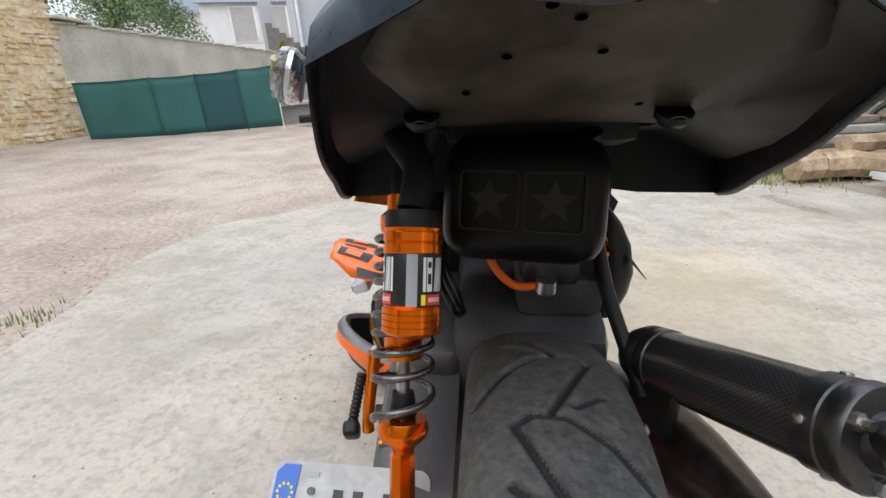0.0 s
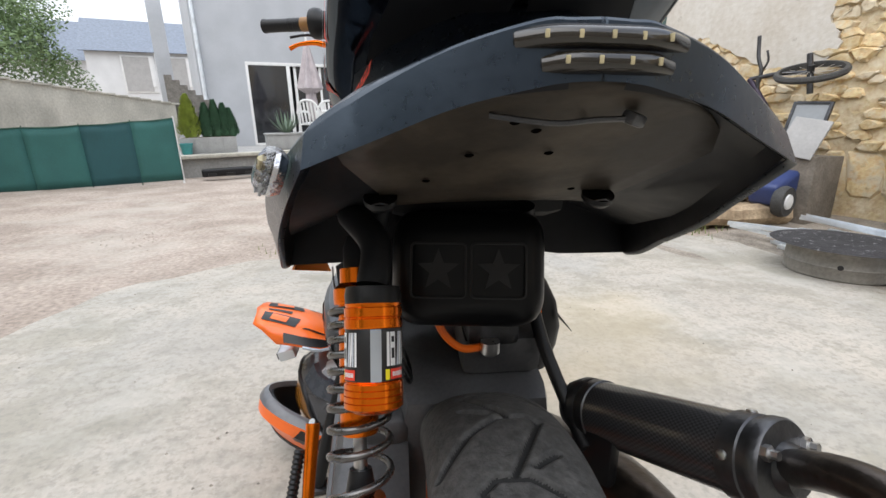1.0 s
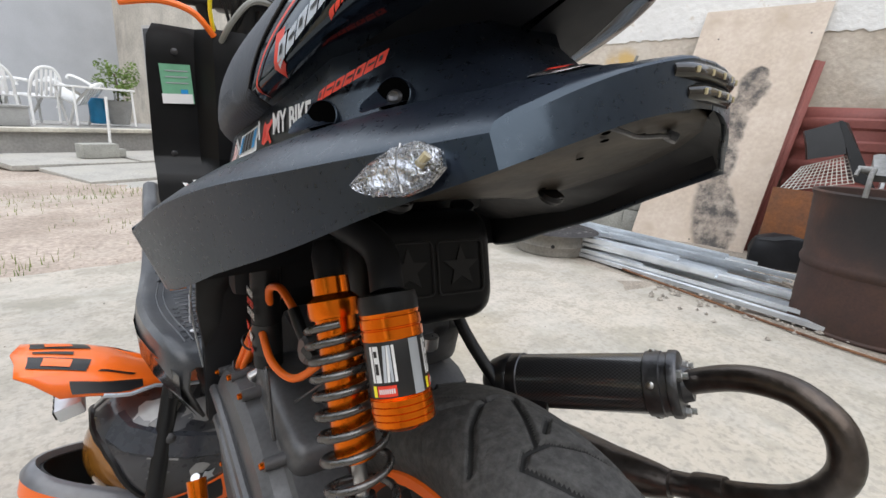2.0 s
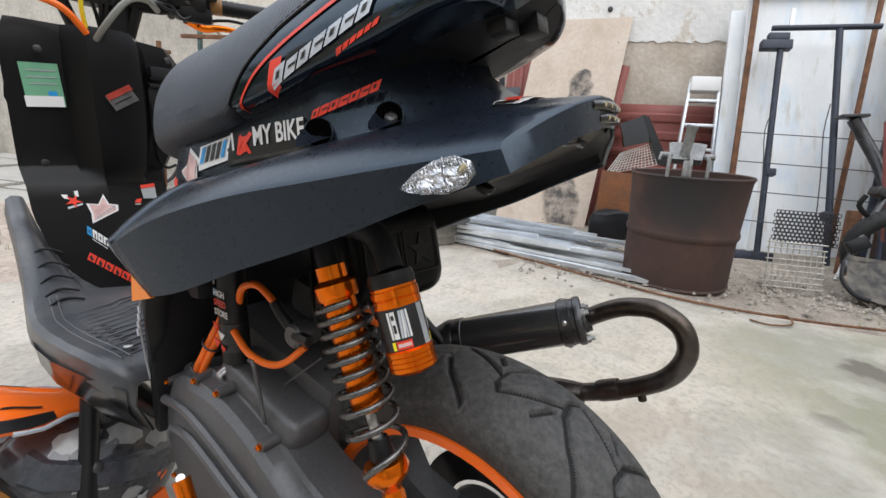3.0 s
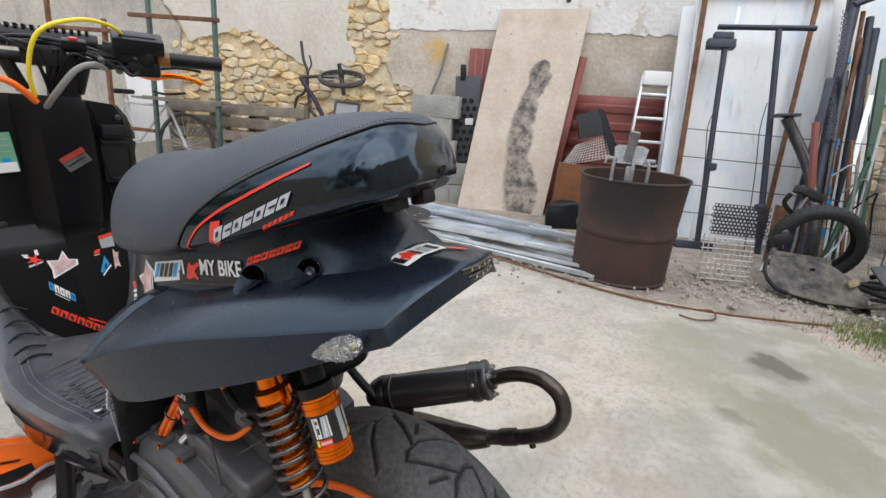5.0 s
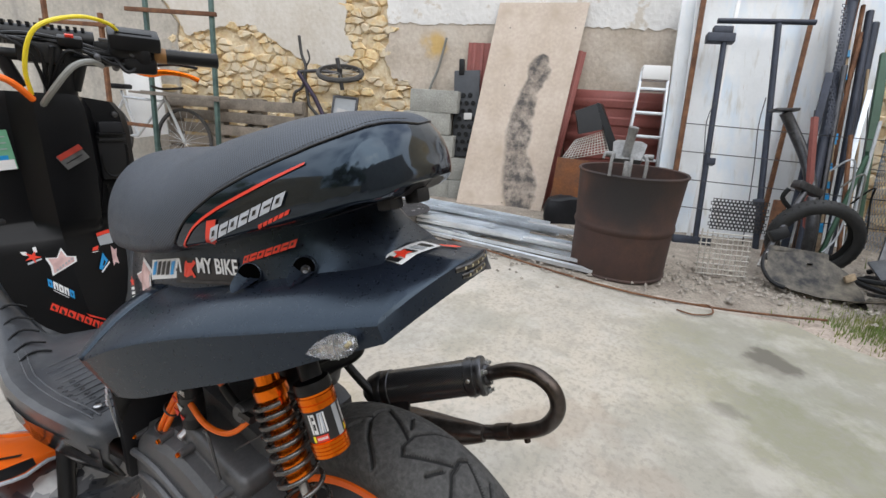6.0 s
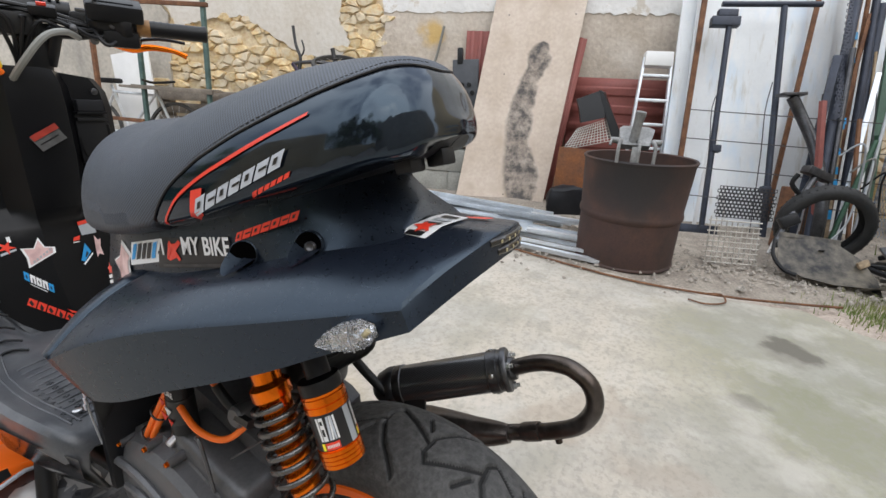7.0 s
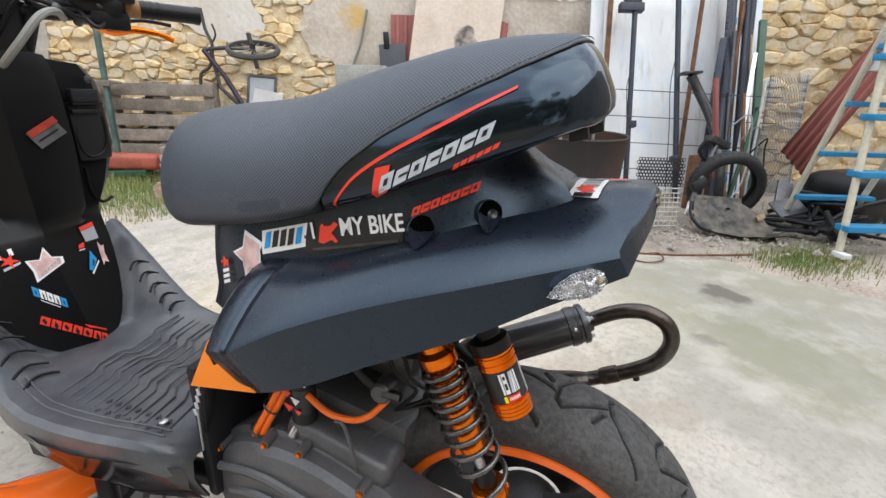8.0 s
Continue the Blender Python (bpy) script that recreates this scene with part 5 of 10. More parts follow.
# transmission cover, left
rings = []
SIDE = [(0.475, 0.285, 0.0), (0.465, 0.345, 0), (0.43, 0.388, 0), (0.37, 0.402, 0), (0.31, 0.398, 0), (0.25, 0.378, 0), (0.19, 0.345, 0), (0.13, 0.325, 0), (0.08, 0.30, 0), (0.058, 0.255, 0), (0.075, 0.205, 0), (0.12, 0.18, 0), (0.2, 0.178, 0), (0.3, 0.17, 0), (0.38, 0.175, 0), (0.44, 0.21, 0)]
out = smooth_line(SIDE + SIDE[:1], 4)[:-1]
cen = Vector((0.27, 0.28, 0))
for u, k in ((-0.075, 0.96), (-0.12, 1.0), (-0.128, 1.0), (-0.132, 0.955), (-0.146, 0.93), (-0.154, 0.86), (-0.157, 0.72)):
    rings.append([(u, cen.x + (p.x - cen.x) * k, cen.y + (p.y - cen.y) * k) for p in out])
cvt = sp("transmission_cover", loft(rings), ENGINE, "sooty dark transmission cover", smooth=30)
bm = bmesh.new()
for off in (0.0, 0.035):
    tube([(-0.156, 0.44 - off * 0.4, 0.345 - off), (-0.160, 0.36, 0.355 - off), (-0.160, 0.24, 0.318 - off), (-0.157, 0.12, 0.268 - off * 0.6)], 0.006, 8, bm, smooth=5)
sp("raised_rib", bm, ENGINE, parent=cvt)
for v, z in ((0.445, 0.365), (0.37, 0.395), (0.319, 0.399), (0.238, 0.370), (0.15, 0.322), (0.45, 0.22), (0.3, 0.18)):
    sp("orange_bolt", lathe([(0.0034, -0.006), (0.0034, 0.0025), (0.0022, 0.0035)], 8, frame_of((-0.15, v, z), (0, 1, 0), (-1, 0, 0))), ORANGE_ANO, "small orange bolt", cvt)
    sp("bolt_boss", lathe([(0.0078, -0.03), (0.0058, -0.001)], 12, frame_of((-0.15, v, z), (0, 1, 0), (-1, 0, 0))), ENGINE, parent=cvt)
sp("cover_step", box((-0.100, 0.285, 0.388), (0.06, 0.15, 0.045), (16, 0, 0), 0.021, seg=5), ENGINE, parent=cvt)
sp("cable_guide", tube([(-0.135, 0.275, 0.45), (-0.137, 0.262, 0.448), (-0.137, 0.25, 0.40), (-0.135, 0.25, 0.385)], 0.0022, 6, smooth=3), ENGINE, parent=cvt)
sp("engine_block", box((0.0, 0.33, 0.34), (0.17, 0.22, 0.2), (12, 0, 0), 0.03), ENGINE, "dark engine block")
sp("swing_mount", box((0.03, 0.30, 0.46), (0.09, 0.14, 0.05), (10, 0, 0), 0.012), ENGINE)
sp("carburettor", box((0.015, 0.235, 0.49), (0.055, 0.05, 0.035), (0, 0, 0), 0.008), DARK_STEEL, "dark carburettor under the guard")
sp("carburettor_screw", lathe([(0.010, -0.012), (0.010, 0), (0.007, 0.003)], 12, pose(0.01, 0.205, 0.470, 0, 180, 0)), STEEL)
sp("fuel_hose", tube([(-0.05, 0.2, 0.53), (-0.04, 0.195, 0.50), (-0.02, 0.2, 0.478), (0.005, 0.21, 0.474)], 0.004, 8, smooth=5), ORANGE_HOSE, "orange fuel hose")

# shock absorber with reservoir
TOP, BOT = Vector((-0.116, 0.178, 0.60)), Vector((-0.113, 0.068, 0.335))
shock = thing("rear_shock", "", "")
shock.parent = scooter
ax = along(BOT, TOP)
LEN = (TOP - BOT).length
sp("top_eye", lathe([(0.011, LEN - 0.03), (0.011, LEN - 0.01), (0.008, LEN)], 16, ax), INNER_BLACK, parent=shock)
sp("preload_collar", lathe([(0.0185, LEN - 0.058), (0.0195, LEN - 0.055), (0.0195, LEN - 0.045), (0.014, LEN - 0.04), (0.014, LEN - 0.028)], 20, ax), ORANGE_ANO, "orange threaded preload collar", shock)
sp("damper_body", lathe([(0.0145, 0.125), (0.0155, 0.13), (0.0155, LEN - 0.05)], 20, ax), ORANGE_ANO, "orange anodised damper body", shock)
sp("damper_rod", lathe([(0.0055, 0.06), (0.0055, 0.13)], 14, ax), STEEL, "bright damper rod", shock)
sp("bump_stop", lathe([(0.011, 0.078), (0.012, 0.082), (0.009, 0.098)], 16, ax), BLACK_PLASTIC, parent=shock)
sp("spring_seat", lathe([(0.008, 0.048), (0.012, 0.055), (0.020, 0.062), (0.0215, 0.068), (0.019, 0.076)], 24, ax), ORANGE_ANO, parent=shock)
pts = []
turns, zz = 9.2, 0.078
for k in range(int(turns * 20) + 1):
    f_ = k / (turns * 20)
    h = 0.074 + (LEN - 0.062 - 0.074) * (f_ ** 0.66)
    pts.append(ax @ Vector(((0.0245 - 0.003 * f_) * math.cos(2 * math.pi * k / 20), (0.0245 - 0.003 * f_) * math.sin(2 * math.pi * k / 20), h)))
sp("coil_spring", tube(pts, 0.0031, 8), GREY_SPRING, "dark grey coil spring", shock, 60)
sp("lower_clevis", lathe([(0.0115, -0.01), (0.0125, 0.0), (0.0105, 0.012), (0.0105, 0.045), (0.009, 0.05)], 8, ax), ORANGE_ANO, "orange faceted lower leg", shock, 20)
sp("lower_mount", box((-0.112, 0.058, 0.312), (0.022, 0.03, 0.05), (-20, 0, 0), 0.004), ORANGE_ANO, parent=shock)

CT, CB = Vector((-0.0985, 0.108, 0.5690)), Vector((-0.0990, 0.079, 0.5005))
can = thing("gas_reservoir", "", "")
can.parent = scooter
cx = along(CB, CT)
CL = (CT - CB).length
sp("end_cap", lathe([(0.0198, CL - 0.004), (0.0205, CL + 0.003), (0.0195, CL + 0.009), (0.012, CL + 0.010)], 36, cx), BLACK_PLASTIC, "black reservoir cap", can)
profile = [(0.0195, CL - 0.021), (0.0205, CL - 0.0205)]
for k in range(2):
    h = CL - 0.020 + k * 0.0078
    profile += [(0.0208, h), (0.0208, h + 0.006), (0.0199, h + 0.0065), (0.0199, h + 0.0072)]
sp("upper_sleeve", lathe(profile + [(0.0205, CL - 0.003)], 36, cx), ORANGE_ANO, "orange grooved sleeve", can, 20)
profile = [(0.014, -0.004), (0.0185, -0.002)]
for k in range(4):
    h = 0.0 + k * 0.0043
    profile += [(0.0208, h), (0.0208, h + 0.0036), (0.0197, h + 0.0039), (0.0197, h + 0.0046)]
sp("lower_sleeve", lathe(profile + [(0.0203, 0.0185)], 36, cx), ORANGE_ANO, "orange grooved sleeve", can, 20)
band_ = sp("label_band", lathe([(0.0200, 0.018), (0.0201, 0.0182), (0.0201, CL - 0.0205), (0.0200, CL - 0.020)], 36, cx), S_BLACK, "black printed label band", can)


def on_can(a, h, grow=0.0205):
    return cx @ Vector((grow * math.cos(radians(a)), grow * math.sin(radians(a)), h))


# angle on the can that faces straight to the left of the scooter, and its sense of turn
A_LEFT = math.degrees(math.atan2((cx.to_3x3().inverted() @ Vector((-1, 0, 0))).y, (cx.to_3x3().inverted() @ Vector((-1, 0, 0))).x))
A_REAR = math.degrees(math.atan2((cx.to_3x3().inverted() @ Vector((0, -1, 0))).y, (cx.to_3x3().inverted() @ Vector((0, -1, 0))).x))
SENSE = 1 if ((A_REAR - A_LEFT + 540) % 360 - 180) > 0 else -1


def can_patch(a0, a1, h0, h1, material, shift=0.0, grow=0.0205):
    decal("label_bar", [(A_LEFT + SENSE * a0, h0), (A_LEFT + SENSE * a1, h0), (A_LEFT + SENSE * (a1 + shift), h1), (A_LEFT + SENSE * (a0 + shift), h1)], material, lambda a, h: on_can(a, h, grow), 5, parent=band_)


H0, H1 = 0.0205, CL - 0.023
for base in (10, 120):
    for a0, a1, sh in ((0, 6, 0), (8, 20, 0), (24, 30, 5), (31, 36, 5), (38, 43, 0), (45, 50, 0)):
        can_patch(base + a0, base + a1, H0 + 0.008, H1, S_WHITE if a0 not in (24, 38) else S_SILVER, sh)
    can_patch(base + 10, base + 17, H0 + 0.013, H0 + 0.02, S_BLACK, 0, 0.0208)
    can_patch(base + 10, base + 17, H0 + 0.024, H1 - 0.003, S_BLACK, 0, 0.0208)
    can_patch(base + 8, base + 46, H0 - 0.001, H0 + 0.006, S_RED)
    can_patch(base - 3, base + 6, H0 - 0.001, H0 + 0.006, S_YELLOW)
    for k in range(8):
        can_patch(base + 12 + k * 4, base + 14.5 + k * 4, H0 + 0.001, H0 + 0.004, S_WHITE, 0, 0.0208)
can_patch(88, 109, H0 - 0.002, H1 + 0.002, S_GREY)
can_patch(186, 215, H0 - 0.002, H1 + 0.002, S_GREY)
sp("reservoir_arm", tube([CT + Vector((0.0, 0.002, 0.010)), CT + Vector((0.002, 0.022, 0.036)), TOP + Vector((0, -0.018, 0.022)), TOP + Vector((0, 0.0, 0.02))], 0.012, 12, smooth=4), INNER_BLACK, parent=can)

# engine mount tube, hoses and left-side clutter
sp("mount_tube", tube([(-0.118, 0.33, 0.585), (-0.119, 0.33, 0.50), (-0.117, 0.33, 0.425)], 0.0155, 16), BLACK_PLASTIC, "black tube wrapped in printed sticker")
for k, t in enumerate(("HIGH", "SPEED", "STORE")):
    text_on(t, 0.0105, frame_of((-0.1352, 0.3390, 0.506 - k * 0.0112), (0, -1, 0), (0, 0, 1)) @ pose(0, 0, 0, 90, 0, 0), (S_WHITE, S_RED, S_WHITE)[k], scooter, squeeze=0.85)
bm = bmesh.new()
tube([(-0.1185, 0.33, 0.476), (-0.1175, 0.33, 0.441)], 0.0160, 16, bm)
sp("printed_wrap", bm, S_BLACK, "black and red printed wrap on the tube")
for k, (v, z, r) in enumerate(((0.340, 0.470, 0.0075), (0.329, 0.461, 0.0085), (0.339, 0.450, 0.0090), (0.326, 0.446, 0.006))):
    sp("printed_mark", prism([(-r * 0.7, r * 0.6), (r * 0.8, r * 0.3), (0.0, -r * 0.7)], 0.001, frame_of((-0.1352, v, z), (0, -1, 0), (0, 0, 1))), S_RED if k != 1 else S_WHITE)
sp("sticker_strap", tube([(-0.118, 0.372, 0.575), (-0.117, 0.362, 0.53), (-0.114, 0.350, 0.475)], 0.0075, 10), BLACK_PLASTIC, "black strap with white lettering bars")
for k in range(4):
    sp("letter_bar", box((-0.1253, 0.3645 - k * 0.0028, 0.543 - k * 0.0125), (0.0015, 0.006, 0.0085), (0, 0, 0)), S_BLUE if k == 3 else S_WHITE)
sp("mount_bolt", lathe([(0.010, -0.02), (0.010, 0.0), (0.0065, 0.001), (0.0065, 0.014), (0.004, 0.016)], 12, frame_of((-0.122, 0.340, 0.412), (0, 1, 0), (-1, 0.3, -0.5))), STEEL, "bright bolt")
for k, (du, dv) in enumerate(((0, 0), (-0.003, 0.009), (0.005, 0.005))):
    sp("orange_hose", tube([(-0.106 + du, 0.330 + dv, 0.505), (-0.114 + du, 0.346 + dv, 0.475), (-0.122 + du, 0.364 + dv, 0.440), (-0.131 + du, 0.386 + dv, 0.395), (-0.133 + du, 0.400 + dv, 0.35)], 0.0043, 10, smooth=5), ORANGE_HOSE, "orange rubber hose with black ties")
for v, z in ((0.372, 0.434), (0.391, 0.397)):
    sp("cable_tie", tube([(-0.1240 - 0.0070 * (z < 0.41) + 0.0105 * math.cos(a), v + 0.0105 * math.sin(a), z + 0.006 * math.sin(a)) for a in np.linspace(0, 2 * math.pi, 18)], 0.0014, 5), S_BLACK)
sp("orange_hose", tube([(-0.126, 0.318, 0.468), (-0.126, 0.290, 0.450), (-0.120, 0.262, 0.444), (-0.112, 0.243, 0.450), (-0.10, 0.225, 0.47)], 0.0040, 10, smooth=5), ORANGE_HOSE, "orange rubber hose")
sp("orange_hose", tube([(-0.118, 0.318, 0.500), (-0.122, 0.302, 0.522), (-0.118, 0.280, 0.529), (-0.112, 0.260, 0.514)], 0.0040, 10, smooth=5), ORANGE_HOSE, "orange rubber hose")
sp("hose_end", tube([(-0.112, 0.260, 0.514), (-0.110, 0.246, 0.498), (-0.107, 0.234, 0.488)], 0.0060, 10, smooth=3), BLACK_PLASTIC)
sp("filter_cap", lathe([(0.013, -0.02), (0.013, 0.006), (0.010, 0.009)], 18, frame_of((-0.107, 0.228, 0.485), (0, 1, 0), (-1, -0.4, 0.1))), ENGINE)
sp("joint_nut", lathe([(0.006, -0.01), (0.006, 0.012)], 6, frame_of((-0.112, 0.215, 0.487), (-1, 0, 0), (0, -1, 0))), DARK_STEEL)
for k in range(3):
    sp("loose_wire", tube([(-0.08, 0.24 - k * 0.02, 0.55), (-0.09, 0.22 - k * 0.02, 0.50), (-0.075, 0.2 - k * 0.02, 0.47), (-0.07, 0.23, 0.43)], 0.0025, 6, smooth=5), BLACK_PLASTIC)
sp("brake_cable", tube([(-0.12, 0.235, 0.43), (-0.112, 0.185, 0.475)], 0.0012, 6), DARK_STEEL)

# kick lever with sprung rubber
lev = thing("kick_starter", "", "")
lev.parent = scooter
sp("lever_arm", tube([(-0.197, 0.312, 0.321), (-0.198, 0.29, 0.29), (-0.199, 0.262, 0.252), (-0.198, 0.255, 0.235)], [0.0095, 0.0085, 0.0075, 0.008], 12, smooth=3), ORANGE_ANO, "orange kick-start lever", lev)
sp("lever_bolt", lathe([(0.0045, 0), (0.0045, 0.003)], 12, along((-0.197, 0.312, 0.322), (-0.215, 0.29, 0.36))), STEEL, parent=lev)
pr = []
for k in range(12):
    pr += [(0.0075, k * 0.0058), (0.0058, k * 0.0058 + 0.003)]
sp("ribbed_rubber", lathe(pr, 16, along((-0.222, 0.262, 0.238), (-0.212, 0.3, 0.298))), BLACK_PLASTIC, "black ribbed rubber sleeve", lev, 20)
sp("lever_foot", box((-0.222, 0.258, 0.232), (0.022, 0.02, 0.028), (30, 0, 10), 0.007, seg=3), BLACK_PLASTIC, parent=lev)

# small number plate beside the wheel
plate = thing("number_plate", "", "")
plate.parent = scooter
PM = frame_of((-0.172, 0.082, 0.291), (0.98, -0.02, 0.0), (0.02, 0.75, 0.66)) @ Matrix.Scale(1.18, 4)


sp("plate_sheet", prism(rounded(0.128, 0.085, 0.009), 0.0025, PM), PLATE_WHITE, "worn white plate", plate, 0)
sp("blue_band", prism([(-0.061, -0.034), (-0.045, -0.04), (-0.042, 0.04), (-0.055, 0.04), (-0.061, 0.034)], -0.001, PM), PLATE_BLUE, "blue band", plate, 0)
for k in range(10):
    a = 2 * math.pi * k / 10
    sp("gold_star", prism(star(-0.0515 + 0.006 * math.cos(a), 0.02 + 0.006 * math.sin(a), 0.0016), -0.0015, PM), S_YELLOW, parent=plate, smooth=0)
sp("print_bar", box(PM @ Vector((-0.031, -0.0008, 0.034)), (0.013, 0.001, 0.004), PM.to_euler() and [math.degrees(a) for a in PM.to_euler()]), S_GREY, parent=plate)
for x in (-0.008, 0.008, 0.032, 0.05):
    sp("plate_bar", box(PM @ Vector((x, -0.0008, 0.004)), (0.009, 0.0012, 0.048), [math.degrees(a) for a in PM.to_euler()]), S_BLACK, parent=plate)
for x in (-0.03, 0.043):
    sp("plate_screw", lathe([(0.003, 0), (0.003, 0.0015)], 10, PM @ pose(x, -0.001, 0.022, 90, 0, 0)), DARK_STEEL, parent=plate)
sp("plate_bracket", box((-0.12, 0.075, 0.292), (0.05, 0.01, 0.05), (-48, 0, 0), 0.002), BLACK_PLASTIC, parent=plate)

# exhaust, right
F, R_ = Vector((0.105, 0.180, 0.417)), Vector((0.162, 0.028, 0.475))
ex = thing("exhaust", "", "")
ex.parent = scooter
sx_ = along(F, R_)
SL = (R_ - F).length
sil = loft([[sx_ @ Vector((r * math.cos(2 * math.pi * k / 40), r * math.sin(2 * math.pi * k / 40), h)) for k in range(40)] for r, h in ((0.0285, 0.012), (0.0285, SL * 0.33), (0.0285, SL * 0.66), (0.0285, SL - 0.014))], uv=(0.06, 0.5))
sp("carbon_sleeve", sil, CARBON, "carbon weave silencer sleeve", ex)
sp("front_cap", lathe([(0.014, -0.022), (0.024, -0.012), (0.0285, 0.0), (0.0298, 0.004), (0.0298, 0.012), (0.0288, 0.014), (0.0298, 0.016), (0.0298, 0.026), (0.0286, 0.027)], 40, sx_), DARK_STEEL, "dark banded front cap", ex)
sp("rear_band", lathe([(0.0288, SL - 0.018), (0.0302, SL - 0.017), (0.0302, SL - 0.004), (0.0290, SL - 0.003), (0.0290, SL + 0.002), (0.031, SL + 0.003), (0.031, SL + 0.009), (0.0295, SL + 0.011), (0.017, SL + 0.012), (0.015, SL + 0.02)], 40, sx_), DARK_STEEL, "dark end flange with bright bolts", ex)
for k in range(3):
    a = radians(20 + 120 * k)
    c = sx_ @ Vector((0.0245 * math.cos(a), 0.0245 * math.sin(a), SL + 0.010))
    sp("flange_bolt", lathe([(0.0052, 0), (0.0052, 0.005), (0.003, 0.0055), (0.003, 0.010)], 6, along(c, c + (R_ - F))), STEEL, "bright hexagon bolt", ex, 20)
for k in range(4):
    a = radians(70 + 90 * k)
    c = sx_ @ Vector((0.030 * math.cos(a), 0.030 * math.sin(a), SL - 0.011))
    sp("rivet", lathe([(0.0035, 0), (0.0035, 0.0012), (0.002, 0.002)], 12, along(c, c + (c - sx_ @ Vector((0, 0, SL - 0.011))))), STEEL, parent=ex)
sp("tail_pipe", tube([sx_ @ Vector((0, 0, SL + 0.008)), (0.160, -0.014, 0.503), (0.1585, -0.040, 0.514), (0.1575, -0.0665, 0.516), (0.1545, -0.0925, 0.5034), (0.1525, -0.1018, 0.4761), (0.1505, -0.0888, 0.4454), (0.1520, -0.0576, 0.4198), (0.1525, -0.0157, 0.3970), (0.144, 0.02, 0.385)], 0.0112, 16, smooth=5), PIPE, "heat-stained bent pipe", ex)
sp("pipe_collar", lathe([(0.0128, 0), (0.0132, 0.004), (0.0132, 0.022), (0.0125, 0.026)], 20, along((0.152, -0.040, 0.4105), (0.150, 0.02, 0.380))), PIPE, parent=ex)
sp("pipe_nub", lathe([(0.005, 0), (0.005, 0.008), (0.0035, 0.009)], 10, along((0.152, -0.064, 0.4135), (0.151, -0.070, 0.399))), PIPE, parent=ex)
sp("expansion_chamber", tube([(0.144, 0.0, 0.392), (0.138, 0.05, 0.375), (0.13, 0.12, 0.35), (0.12, 0.2, 0.32), (0.10, 0.3, 0.28), (0.08, 0.38, 0.25), (0.05, 0.45, 0.24)], [0.0125, 0.022, 0.036, 0.044, 0.042, 0.03, 0.016], 24, smooth=4), PIPE, "brown heat-stained expansion chamber", ex)
sp("exhaust_bracket", box((0.098, 0.14, 0.40), (0.012, 0.05, 0.05), (0, 0, 20), 0.004), BLACK_PLASTIC, parent=ex)
sp("bracket_bolt", lathe([(0.007, 0), (0.007, 0.006), (0.004, 0.007), (0.004, 0.012)], 6, along((0.078, 0.105, 0.40), (0.06, 0.08, 0.40))), STEEL, parent=ex)
sp("hanger_strut", tube([(0.06, 0.26, 0.53), (0.07, 0.22, 0.47), (0.085, 0.17, 0.42), (0.09, 0.14, 0.40)], 0.007, 10, smooth=4), BLACK_PLASTIC, parent=ex)
sp("orange_guard", box((0.072, 0.29, 0.465), (0.018, 0.03, 0.06), (20, 10, 0), 0.005), ORANGE_ANO, "orange side bracket", ex)
rings = []
for z, u0, u1, v0, v1 in ((0.500, 0.098, 0.112, 0.385, 0.395), (0.480, 0.092, 0.128, 0.370, 0.405), (0.450, 0.090, 0.143, 0.362, 0.410), (0.415, 0.090, 0.150, 0.360, 0.410), (0.385, 0.090, 0.146, 0.362, 0.408), (0.350, 0.090, 0.132, 0.365, 0.400)):
    mu, mv = (u0 + u1) / 2, (v0 + v1) / 2
    rings.append([(mu + (u1 - u0) / 2 * math.cos(a), mv + (v1 - v0) / 2 * math.sin(a), z) for a in np.linspace(0, 2 * math.pi, 14, endpoint=False)])
sp("side_cover", loft(rings), BLACK_PLASTIC, "black plastic side cover")
sp("cover_fin", loft([[(0.135, 0.365, 0.445), (0.142, 0.37, 0.435), (0.138, 0.355, 0.435)], [(0.155, 0.352, 0.418), (0.157, 0.353, 0.416), (0.156, 0.35, 0.416)]]), BLACK_PLASTIC)
sp("rear_frame_tube", tube([(0.035, 0.2, 0.62), (0.045, 0.22, 0.56), (0.05, 0.25, 0.50)], 0.012, 10), BLACK_PLASTIC)
sp("rear_frame_tube", tube([(-0.09, 0.165, 0.64), (-0.1, 0.17, 0.60)], 0.009, 12), INNER_BLACK)

# floor board
bm = bmesh.new()
rings = []
for v, z, w in ((0.455, 0.372, 0.183), (0.48, 0.391, 0.202), (0.53, 0.396, 0.214), (0.58, 0.396, 0.222), (0.64, 0.394, 0.226), (0.70, 0.392, 0.225), (0.745, 0.396, 0.219), (0.78, 0.413, 0.212), (0.817, 0.445, 0.204), (0.85, 0.476, 0.199), (0.879, 0.503, 0.195), (0.937, 0.550, 0.188)):
    wr = float(np.interp(v, (0.455, 0.684, 0.76, 0.937), (0.090, 0.100, 0.112, 0.115)))
    rings.append([(-w + 0.014, v, z - 0.075), (-w - 0.002, v, z - 0.03), (-w + 0.002, v, z - 0.005), (-w + 0.010, v, z + 0.001), (-w + 0.020, v, z), (-w + 0.026, v, z - 0.003), (-0.150, v, z - 0.004 - 0.3 * max(0, z - 0.392)), (-0.118, v, min(z, 0.394) - 0.004), (-0.02, v, min(z, 0.388) - 0.004), (0.028, v, min(z, 0.392) - 0.004), (0.064, v, z - 0.004 - 0.3 * max(0, z - 0.392)), (wr - 0.024, v, z - 0.003), (wr - 0.012, v, z + 0.001), (wr - 0.003, v, z - 0.003), (wr + 0.002, v, z - 0.03), (wr - 0.012, v, z - 0.075)])
